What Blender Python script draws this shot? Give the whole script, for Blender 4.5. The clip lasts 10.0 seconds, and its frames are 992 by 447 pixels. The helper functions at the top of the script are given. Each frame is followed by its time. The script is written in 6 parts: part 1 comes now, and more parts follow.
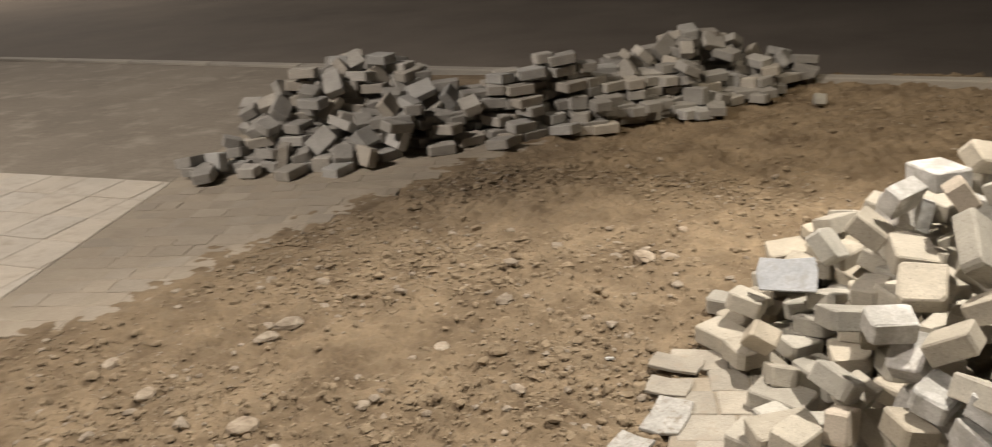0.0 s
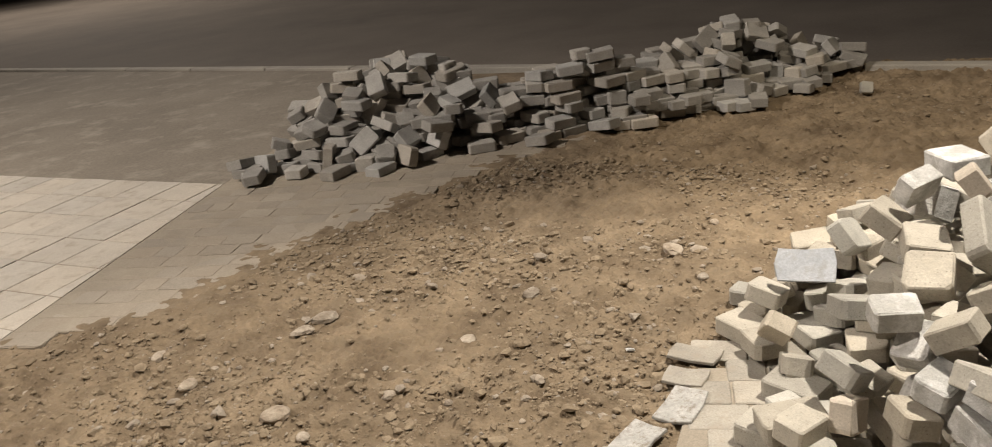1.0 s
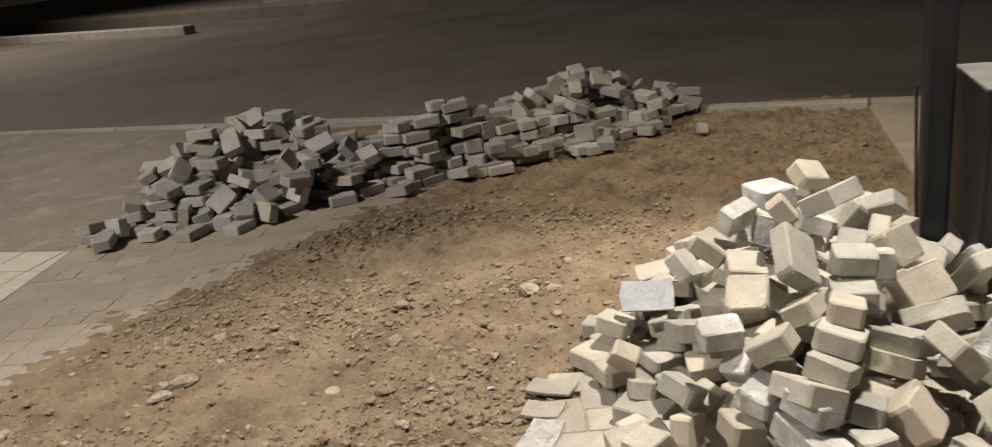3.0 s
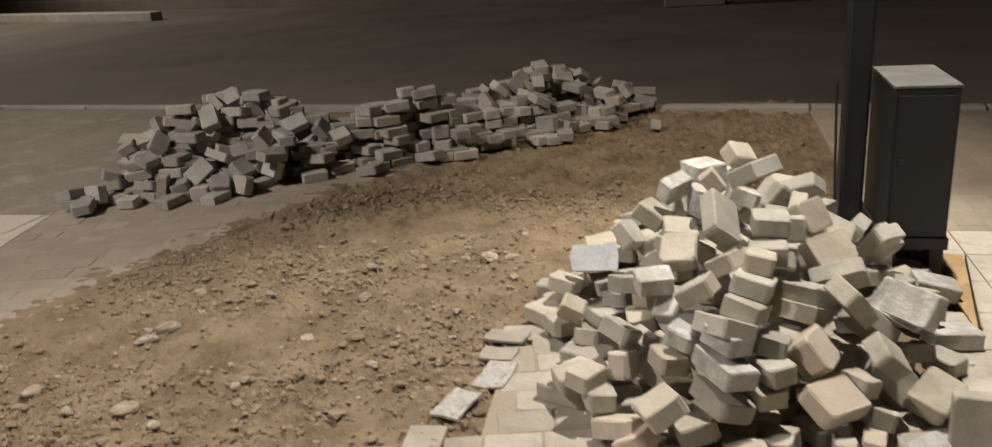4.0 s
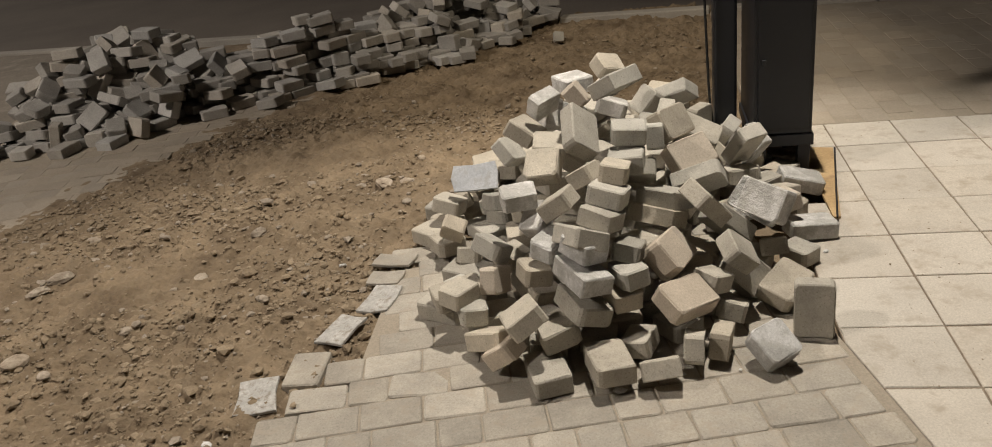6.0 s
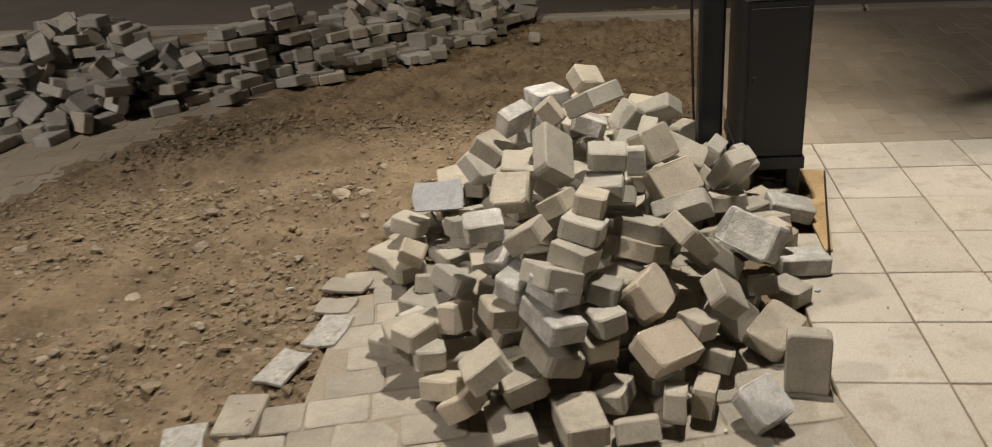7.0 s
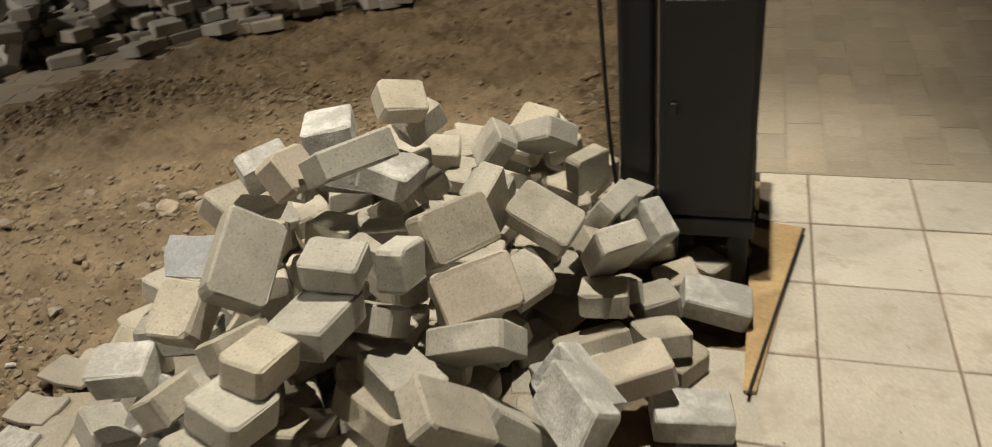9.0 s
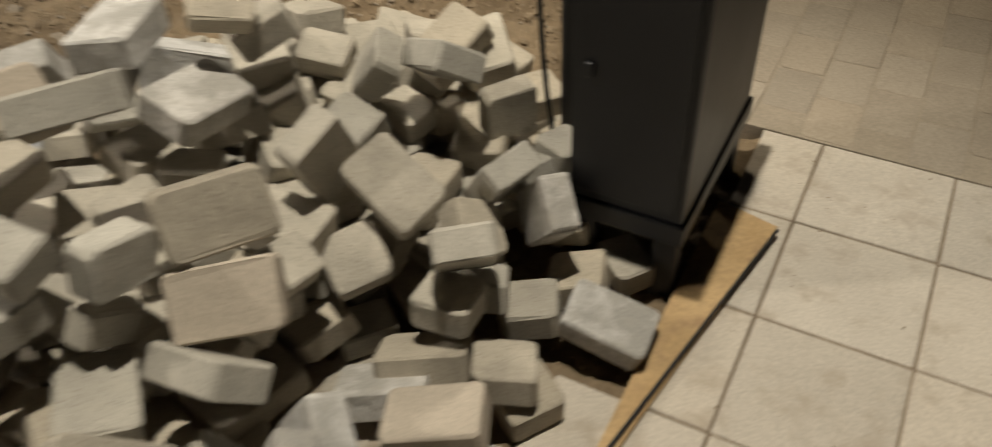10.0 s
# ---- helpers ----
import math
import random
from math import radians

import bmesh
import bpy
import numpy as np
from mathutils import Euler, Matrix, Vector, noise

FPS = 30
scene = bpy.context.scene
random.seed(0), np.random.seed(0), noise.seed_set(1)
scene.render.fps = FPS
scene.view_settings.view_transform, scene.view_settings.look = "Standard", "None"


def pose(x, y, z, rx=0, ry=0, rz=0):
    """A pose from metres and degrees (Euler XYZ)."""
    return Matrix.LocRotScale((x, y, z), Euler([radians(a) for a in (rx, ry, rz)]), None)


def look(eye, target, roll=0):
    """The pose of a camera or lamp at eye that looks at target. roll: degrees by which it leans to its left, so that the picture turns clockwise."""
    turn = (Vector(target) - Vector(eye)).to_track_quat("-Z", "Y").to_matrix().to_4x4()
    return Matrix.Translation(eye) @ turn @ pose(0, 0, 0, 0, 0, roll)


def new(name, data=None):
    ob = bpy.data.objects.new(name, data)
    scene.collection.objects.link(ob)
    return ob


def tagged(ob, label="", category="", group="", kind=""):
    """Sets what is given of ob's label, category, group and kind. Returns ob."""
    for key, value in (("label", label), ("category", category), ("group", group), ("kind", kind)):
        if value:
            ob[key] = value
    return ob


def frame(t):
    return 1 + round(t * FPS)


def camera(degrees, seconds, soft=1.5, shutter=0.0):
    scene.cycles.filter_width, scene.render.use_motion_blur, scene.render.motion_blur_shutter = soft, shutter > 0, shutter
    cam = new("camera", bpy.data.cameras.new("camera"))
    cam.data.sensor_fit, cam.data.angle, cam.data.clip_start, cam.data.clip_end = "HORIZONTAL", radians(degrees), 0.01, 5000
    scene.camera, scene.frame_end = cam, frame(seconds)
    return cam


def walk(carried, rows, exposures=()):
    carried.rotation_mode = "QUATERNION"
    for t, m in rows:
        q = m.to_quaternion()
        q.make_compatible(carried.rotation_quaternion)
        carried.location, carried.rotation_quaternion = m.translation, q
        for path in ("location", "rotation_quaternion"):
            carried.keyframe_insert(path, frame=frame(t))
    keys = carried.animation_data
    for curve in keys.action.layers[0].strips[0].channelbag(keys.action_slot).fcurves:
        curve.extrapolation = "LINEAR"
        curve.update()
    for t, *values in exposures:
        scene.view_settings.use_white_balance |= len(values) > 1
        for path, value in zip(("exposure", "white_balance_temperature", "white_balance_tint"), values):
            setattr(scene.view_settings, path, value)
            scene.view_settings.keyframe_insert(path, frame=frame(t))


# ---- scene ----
cam = camera(61.1, 10.0, 0.95, 0.5)
PATH = [
    (0, (0.062, 0.034, 1.464), (-0.647, 1.755, 0.731), -4.8),
    (0.5, (0.2, 0.036, 1.474), (-0.708, 1.664, 0.751), -6.9),
    (1, (0.23, 0.024, 1.473), (-0.62, 1.683, 0.748), -7.4),
    (1.5, (0.231, 0.026, 1.473), (-0.593, 1.699, 0.75), -7.3),
    (2, (0.232, 0.008, 1.481), (-0.586, 1.685, 0.76), -6.9),
    (2.5, (0.286, 0.008, 1.493), (-0.489, 1.729, 0.832), -7.1),
    (2.7, (0.309, 0.012, 1.489), (-0.349, 1.783, 0.832), -8.6),
    (3.8, (0.344, -0.361, 1.508), (-0.119, 1.476, 0.869), -4.8),
    (4, (0.397, -0.399, 1.465), (-0.082, 1.43, 0.812), -4.3),
    (4.5, (0.605, -0.441, 1.473), (0.194, 1.329, 0.637), -5.8),
    (5, (0.662, -0.462, 1.48), (0.307, 1.315, 0.634), -7.0),
    (5.5, (0.673, -0.453, 1.482), (0.309, 1.324, 0.64), -7.6),
    (7, (0.649, -0.094, 1.462), (0.35, 1.683, 0.594), -5.2),
    (7.5, (0.803, 0.161, 1.418), (0.631, 1.948, 0.537), -5.7),
    (8, (1.026, 0.436, 1.433), (0.669, 2.175, 0.513), -3.5),
    (8.5, (1.164, 0.79, 1.423), (0.777, 2.46, 0.393), -3.5),
    (9, (1.318, 1.145, 1.366), (0.757, 2.758, 0.324), -6.5),
    (9.5, (1.477, 1.509, 1.356), (0.67, 2.856, 0.118), -5.2),
    (10, (1.611, 1.908, 1.333), (0.881, 3.139, -0.063), -3.8),
]
EXPOSURES = [(0.0, 0.25, 6550, 10), (2.5, 0.3, 6350, 10), (4.0, 0.05, 6450, 10), (4.5, -0.12, 6480, 10), (5.0, -0.2, 6500, 10), (5.7, -0.22, 6480, 10), (7.0, -0.27, 6600, 9), (8.0, -0.22, 6730, 5), (9.0, -0.25, 6780, 4.5), (9.5, -0.35, 6750, 6), (10.0, -0.65, 6850, 6.5)]
walk(cam, [(t, look(eye, target, roll)) for t, eye, target, roll in PATH], EXPOSURES)


# ---- light: a night street, one twin-headed lamp on the post, one more street lamp to the west, an unseen fill lamp added far off ----
world = bpy.data.worlds.new("night")
scene.world = world
world.use_nodes = True
world.node_tree.nodes["Background"].inputs[0].default_value = (0.9, 0.75, 0.62, 1)
world.node_tree.nodes["Background"].inputs[1].default_value = 0.0095


def lamp(name, eye, target, watts, cone, blend, colour, radius):
    data = bpy.data.lights.new(name, "SPOT")
    data.energy, data.spot_size, data.spot_blend, data.color, data.shadow_soft_size = watts, radians(cone), blend, colour, radius
    ob = new(name, data)
    ob.matrix_world = look(eye, target)
    return ob


lamp("street_light", (1.05, 3.1, 4.7), (0.75, 0.85, 0), 1130, 88, 0.42, (1.0, 0.91, 0.79), 0.045)
lamp("street_light", (0.95, 3.75, 4.7), (0.5, 4.85, 0), 390, 50, 0.7, (1.0, 0.85, 0.64), 0.045)
lamp("street_light", (-6.3, -1.2, 7.0), (-4.4, 2.6, 0), 2450, 115, 1.0, (1.0, 0.89, 0.78), 0.3)
# added fill lamp, no known source: brightens the far road and kerb
lamp("street_light", (-21.0, 17.0, 9.0), (-16.0, 14.5, 0), 3800, 165, 0.8, (1.0, 0.88, 0.76), 0.15)

# ---- materials ----


def material(name, colours, scale=8.0, rough=0.85, bump=0.3, fine=140.0, metal=0.0, vary=0.0, speck=0.0, fine_bump=0.15, contrast=0.0, hue_mix=0.25):
    """Stone-like surface: two colours mixed by broad noise, fine grain, optional tone change per piece and pale specks."""
    m = bpy.data.materials.new(name)
    m.use_nodes = True
    n, l = m.node_tree.nodes, m.node_tree.links
    b = n["Principled BSDF"]
    b.inputs["Metallic"].default_value = metal
    tc = n.new("ShaderNodeTexCoord")
    src = tc.outputs["Object"]
    if vary:
        info = n.new("ShaderNodeObjectInfo")
        shift = n.new("ShaderNodeVectorMath")
        shift.operation = "MULTIPLY_ADD"
        l.new(info.outputs["Random"], shift.inputs[0])
        shift.inputs[1].default_value = (37, 53, 71)
        l.new(src, shift.inputs[2])
        src = shift.outputs[0]

    def noise_node(sc, detail, roughness=0.6):
        t = n.new("ShaderNodeTexNoise")
        t.inputs["Scale"].default_value, t.inputs["Detail"].default_value, t.inputs["Roughness"].default_value = sc, detail, roughness
        l.new(src, t.inputs["Vector"])
        return t.outputs["Fac"]

    broad, grain = noise_node(scale, 6), noise_node(fine, 3, 0.7)
    ramp = n.new("ShaderNodeValToRGB")
    ramp.color_ramp.elements[0].position, ramp.color_ramp.elements[1].position = 0.32 + contrast, 0.68 - contrast
    ramp.color_ramp.elements[0].color, ramp.color_ramp.elements[1].color = (*colours[0], 1), (*colours[1], 1)
    l.new(broad, ramp.inputs[0])
    out = ramp.outputs[0]

    def mix(kind, fac, a, c):
        x = n.new("ShaderNodeMix")
        x.data_type, x.blend_type = "RGBA", kind
        for socket, v in ((x.inputs[0], fac), (x.inputs[6], a), (x.inputs[7], c)):
            if hasattr(v, "links"):
                l.new(v, socket)
            else:
                socket.default_value = v
        return x.outputs[2]

    g = n.new("ShaderNodeMapRange")
    l.new(grain, g.inputs[0])
    g.inputs[1].default_value, g.inputs[2].default_value, g.inputs[3].default_value, g.inputs[4].default_value = 0.3, 0.7, 0.82, 1.12
    out = mix("MULTIPLY", 1.0, out, g.outputs[0])
    if len(colours) > 2:
        patch = n.new("ShaderNodeMapRange")
        l.new(noise_node(scale * 2.7, 4, 0.7), patch.inputs[0])
        patch.inputs[1].default_value, patch.inputs[2].default_value = 0.52, 0.68
        out = mix("MIX", patch.outputs[0], out, (*colours[2], 1))
    if vary:
        tone = n.new("ShaderNodeMapRange")
        l.new(info.outputs["Random"], tone.inputs[0])
        tone.inputs[3].default_value, tone.inputs[4].default_value = 1 - vary, 1 + vary
        out = mix("MULTIPLY", 1.0, out, tone.outputs[0])
        warm = n.new("ShaderNodeMath")
        warm.operation = "FRACT"
        seven = n.new("ShaderNodeMath")
        seven.operation = "MULTIPLY"
        seven.inputs[1].default_value = 7.31
        l.new(info.outputs["Random"], seven.inputs[0])
        l.new(seven.outputs[0], warm.inputs[0])
        hue = n.new("ShaderNodeValToRGB")
        hue.color_ramp.elements[0].color, hue.color_ramp.elements[1].color = (0.93, 0.97, 1.03, 1), (1.08, 1.0, 0.9, 1)
        l.new(warm.outputs[0], hue.inputs[0])
        out = mix("MULTIPLY", hue_mix, out, hue.outputs[0])
    if speck:
        v = n.new("ShaderNodeTexVoronoi")
        v.inputs["Scale"].default_value = 75
        l.new(src, v.inputs["Vector"])
        s = n.new("ShaderNodeMapRange")
        l.new(v.outputs["Distance"], s.inputs[0])
        s.inputs[1].default_value, s.inputs[2].default_value, s.inputs[3].default_value, s.inputs[4].default_value = 0.0, 0.22, speck, 0
        out = mix("MULTIPLY", s.outputs[0], out, (0.45, 0.42, 0.4, 1))
    l.new(out, b.inputs["Base Color"])
    r = n.new("ShaderNodeMapRange")
    l.new(broad, r.inputs[0])
    r.inputs[3].default_value, r.inputs[4].default_value = rough - 0.1, min(1, rough + 0.1)
    l.new(r.outputs[0], b.inputs["Roughness"])
    h = n.new("ShaderNodeMath")
    h.operation = "MULTIPLY_ADD"
    l.new(grain, h.inputs[0])
    h.inputs[1].default_value = fine_bump
    l.new(noise_node(scale * 4, 8, 0.7), h.inputs[2])
    bm_node = n.new("ShaderNodeBump")
    bm_node.inputs["Strength"].default_value, bm_node.inputs["Distance"].default_value = bump, 0.007
    l.new(h.outputs[0], bm_node.inputs["Height"])
    l.new(bm_node.outputs[0], b.inputs["Normal"])
    return m


BRICK = material("grey concrete paver", ((0.35, 0.328, 0.282), (0.515, 0.485, 0.42), (0.44, 0.412, 0.35)), 9, 0.9, 0.42, 190, vary=0.16, speck=0.85, hue_mix=0.65)
BRICK_PALE = material("mortar-smeared paver", ((0.42, 0.41, 0.385), (0.66, 0.65, 0.63), (0.44, 0.425, 0.39)), 11, 0.92, 0.9, 150, vary=0.1, contrast=0.1)
BRICK_SAND = material("sand-coloured paver", ((0.45, 0.395, 0.325), (0.54, 0.475, 0.395)), 7, 0.85, 0.3, 170, vary=0.06, speck=0.3)
BRICK_FAR = material("dusty grey paver", ((0.315, 0.303, 0.282), (0.445, 0.43, 0.4)), 7, 0.95, 0.4, 120, vary=0.22, hue_mix=0.7)
PAVER = material("laid concrete paver", ((0.3, 0.275, 0.235), (0.44, 0.405, 0.345), (0.36, 0.318, 0.262)), 7, 0.88, 0.5, 150, vary=0.13, speck=0.5, hue_mix=0.15)
PAVER_DUSTY = material("dust-covered laid paver", ((0.3, 0.26, 0.21), (0.37, 0.325, 0.265)), 3, 0.95, 0.25, 130, vary=0.07)
SLAB = material("cream concrete tile", ((0.49, 0.45, 0.39), (0.58, 0.535, 0.465), (0.415, 0.365, 0.3)), 4, 0.8, 0.2, 160, vary=0.06, speck=0.25)
GROUT = material("dusty joint", ((0.2, 0.16, 0.118), (0.31, 0.255, 0.195)), 12, 1.0, 0.5)
DUST = material("dust-filled joint", ((0.29, 0.25, 0.2), (0.36, 0.315, 0.25)), 3, 1.0, 0.3)
DIRT = material("sandy dirt", ((0.125, 0.089, 0.054), (0.29, 0.222, 0.145), (0.2, 0.154, 0.102)), 3.9, 1.0, 1.0, 60, fine_bump=0.9)
CLOD = material("dry clods", ((0.175, 0.132, 0.086), (0.33, 0.262, 0.178)), 14, 1.0, 0.6, 120)
STONE = material("dusty stone", ((0.24, 0.195, 0.145), (0.46, 0.4, 0.325)), 20, 0.95, 0.5, 120, vary=0.2)
ROAD = material("dusty asphalt", ((0.11, 0.093, 0.077), (0.18, 0.155, 0.13), (0.14, 0.12, 0.1)), 0.5, 0.95, 0.4, 40)
DUSTY = material("dust-covered paving", ((0.2, 0.172, 0.138), (0.28, 0.245, 0.2), (0.33, 0.292, 0.24)), 1.1, 0.95, 0.25, 45)
KERB = material("pale kerb concrete", ((0.3, 0.28, 0.25), (0.42, 0.39, 0.34)), 3, 0.9, 0.3)
PAINT = material("dark grey painted steel", ((0.011, 0.0118, 0.015), (0.016, 0.017, 0.021)), 5, 0.45, 0.05, 300)
LID = material("dusty painted steel", ((0.09, 0.09, 0.088), (0.16, 0.155, 0.145)), 9, 0.7, 0.1, 300)
WOOD = material("raw plank", ((0.4, 0.27, 0.13), (0.52, 0.37, 0.2), (0.33, 0.22, 0.12)), 6, 0.8, 0.4, 90)
RUBBER = material("black rubber", ((0.012, 0.012, 0.012), (0.02, 0.02, 0.02)), 20, 0.6, 0.1)
SHEET = material("dried cement sheet", ((0.36, 0.35, 0.33), (0.54, 0.53, 0.505), (0.27, 0.24, 0.2)), 16, 0.95, 0.7, 120)
SHEET_PALE = material("bluish dried cement", ((0.4, 0.42, 0.45), (0.52, 0.54, 0.57), (0.38, 0.38, 0.38)), 10, 0.9, 0.4, 120)
BLOCK = material("weathered pale plaster", ((0.24, 0.2, 0.17), (0.32, 0.27, 0.23)), 2, 0.9, 0.3)

# ---- mesh helpers ----


def part(name, bm, mat, parent=None, label=""):
    if isinstance(bm, bpy.types.Mesh):
        me = bm
    else:
        me = bpy.data.meshes.new(name)
        bm.to_mesh(me)
        bm.free()
    if mat and not me.materials:
        me.materials.append(mat)
    ob = new(name, me)
    ob.parent = parent
    if label:
        ob["label"] = label
    return ob


def empty(name, at=(0, 0, 0)):
    ob = new(name)
    ob.location = at
    return ob


def box(size, at=(0, 0, 0), bevel=0.004, segments=2, bm=None):
    bm = bm or bmesh.new()
    g = bmesh.ops.create_cube(bm, size=1)
    bmesh.ops.scale(bm, vec=size, verts=g["verts"])
    bmesh.ops.translate(bm, vec=at, verts=g["verts"])
    if bevel:
        edges = list({e for v in g["verts"] for e in v.link_edges})
        bmesh.ops.bevel(bm, geom=edges, offset=bevel, segments=segments, affect="EDGES", profile=0.5)
    return bm


def slab_mesh(name, length, width, height, corner, chamfer, seed=0, steps=3, rough=0.0):
    """A paver: rounded corners, chamfered upper and lower rims, centred on the origin."""
    rnd = random.Random(seed)
    ring = []
    for cx, cy, a0 in ((1, 1, 0), (-1, 1, 90), (-1, -1, 180), (1, -1, 270)):
        c = corner * rnd.uniform(0.6, 1.5)
        px, py = cx * (length / 2 - c), cy * (width / 2 - c)
        for k in range(steps):
            a = radians(a0 + 90 * k / (steps - 1))
            ring.append((px + c * math.cos(a) + rnd.gauss(0, rough), py + c * math.sin(a) + rnd.gauss(0, rough)))
    verts, faces, m = [], [], len(ring)
    levels = [(-height / 2, chamfer * 0.5), (-height / 2 + chamfer * 0.5, 0), (height / 2 - chamfer, 0), (height / 2, chamfer)]
    for z, inset in levels:
        for x, y in ring:
            k = 1 - inset / (0.5 * min(length, width))
            verts.append((x * (1 - inset / (0.5 * length)) if length > width else x * k, y * (1 - inset / (0.5 * width)), z + rnd.gauss(0, rough)))
    for r in range(len(levels) - 1):
        for k in range(m):
            a, b = r * m + k, r * m + (k + 1) % m
            faces.append((a, b, b + m, a + m))
    faces.append(tuple(range(m - 1, -1, -1)))
    faces.append(tuple(range((len(levels) - 1) * m, len(levels) * m)))
    me = bpy.data.meshes.new(name)
    me.from_pydata(verts, [], faces)
    return me


def joined(name, pieces, mat):
    """One mesh of many slabs: (centre x, y, z, turn, length, width, height)."""
    verts, faces = [], []
    for x, y, z, turn, a, b, h in pieces:
        c, s = math.cos(turn), math.sin(turn)
        k = len(verts)
        for lz, ins in ((-h / 2, 0), (h / 2 - 0.004, 0), (h / 2, 0.004)):
            for px, py in ((-1, -1), (1, -1), (1, 1), (-1, 1)):
                u, v = px * (a / 2 - ins), py * (b / 2 - ins)
                verts.append((x + c * u - s * v, y + s * u + c * v, z + lz))
        for r in (0, 4):
            for i in range(4):
                j = (i + 1) % 4
                faces.append((k + r + i, k + r + j, k + r + 4 + j, k + r + 4 + i))
        faces.append((k + 8, k + 9, k + 10, k + 11))
    me = bpy.data.meshes.new(name)
    me.from_pydata(verts, [], faces)
    me.materials.append(mat)
    return new(name, me)


def sheet_mesh(name, x0, x1, y0, y1, step, height):
    nx, ny = max(1, round((x1 - x0) / step)), max(1, round((y1 - y0) / step))
    verts = [(x0 + (x1 - x0) * i / nx, y0 + (y1 - y0) * j / ny, 0) for j in range(ny + 1) for i in range(nx + 1)]
    verts = [(x, y, height(x, y)) for x, y, _ in verts]
    faces = [(j * (nx + 1) + i, j * (nx + 1) + i + 1, (j + 1) * (nx + 1) + i + 1, (j + 1) * (nx + 1) + i) for j in range(ny) for i in range(nx)]
    me = bpy.data.meshes.new(name)
    me.from_pydata(verts, [], faces)
    for p in me.polygons:
        p.use_smooth = True
    return me


# ---- the plan ----
TILE, TX, TY = 0.3, 1.51, 1.874          # right-hand tiles: joints at TX + k TILE, TY + k TILE, up to EDGE_Y
EDGE_Y = TY + 6 * TILE
TURN_P = radians(13.5)                    # the paver path runs askew to the tiles
CU, SU = math.cos(TURN_P), math.sin(TURN_P)
U_RIGHT, U_LEFT, V0, PITCH = 1.6, -2.58, 1.393, 0.125


def uv(x, y):
    return x * CU + y * SU, -x * SU + y * CU


def xy(u, v):
    return u * CU - v * SU, u * SU + v * CU


def lerp(table, s):
    for (a, p), (b, q) in zip(table, table[1:]):
        if s <= b:
            return p + (q - p) * max(0, min(1, (s - a) / (b - a)))
    return table[-1][1]


# the torn edge of the path on the west side (v, u), and of the rest in front of the heap (v, u)
WEST = [(2.5, -2.5), (2.6, -2.3), (2.75, -1.98), (2.82, -1.86), (3.17, -1.72), (3.48, -1.63), (3.65, -1.47), (4.07, -1.18), (4.6, -0.78), (5.1, -0.3), (5.5, 0.25), (5.75, 0.8)]
EAST = [(-2.0, -0.35), (1.38, -0.13), (1.4, -0.11), (1.51, -0.11), (1.53, 0.1), (1.76, 0.12), (1.78, 0.25), (2.2, 0.29), (2.4, 0.36)]

# ---- ground ----
ground = part("ground", sheet_mesh("ground", -90, 90, -60, 110, 10, lambda x, y: -0.075), ROAD)
tagged(ground, "dark dusty asphalt running off into the night", "ground", kind="structure")


def dirt_height(x, y):
    p = Vector((x, y, 0))
    z = -0.028 + 0.03 * noise.noise(p * 1.1) + 0.018 * noise.noise(p * 3.7 + Vector((5, 0, 0))) + 0.016 * noise.noise(p * 9.0) + 0.034 * abs(noise.noise(p * 14.0)) + 0.022 * noise.noise(p * 29.0) + 0.014 * noise.noise(p * 55.0)
    u, v = uv(x, y)
    if v < 2.5 and u > lerp(EAST, v) - 0.1 or x > 1.1:
        z = min(z, -0.022)
    if v > 2.4:
        gap = u - lerp(WEST, v)
        if gap < 0.35:
            blend = max(0.0, min(1.0, gap / 0.35))
            spill = -0.006 + (0.006 + 0.022 * noise.noise(p * 5.0 + Vector((0, 9, 0))) + 0.016 * noise.noise(p * 15.0) + 0.012 * noise.noise(p * 34.0)) * max(0.0, 1 - abs(gap) / 0.32)
            z = z * blend + (1 - blend) * spill
    elif u < U_LEFT + 0.1:
        z = min(z, -0.018)
    return z


dirt = part("dirt", sheet_mesh("dirt", -6.5, 1.42, -2.2, 6.75, 0.0155, dirt_height), DIRT)
tagged(dirt, "bare sandy dirt strewn with small stones", "dirt", kind="structure")

# ---- the heap in front of the post: shape of its surface ----
HEAP = [(0.47, 2.8, 0.64), (0.4, 2.45, 0.56), (0.28, 2.1, 0.44), (0.18, 2.1, 0.38), (0.12, 1.93, 0.2), (0.79, 1.87, 0.2), (0.85, 2.25, 0.37), (0.75, 2.87, 0.42),
        (0.98, 2.9, 0.28), (1.22, 1.99, 0.06), (1.3, 2.75, 0.09), (1.15, 2.44, 0.1), (-0.15, 2.64, 0.15), (0.0, 2.34, 0.12), (0.25, 2.75, 0.45), (0.12, 2.6, 0.33),
        (0.22, 2.35, 0.42), (0.8, 3.15, 0.38), (0.95, 3.2, 0.31), (0.5, 3.1, 0.45), (0.2, 3.05, 0.33)]
RIM = [(-0.24, 2.54), (-0.1, 2.17), (0.05, 1.77), (0.16, 1.6), (0.38, 1.52), (0.76, 1.6), (1.0, 1.63), (1.2, 1.8), (1.32, 2.45), (1.4, 2.85), (1.12, 3.34), (0.7, 3.68), (0.1, 3.5), (-0.22, 3.05)]


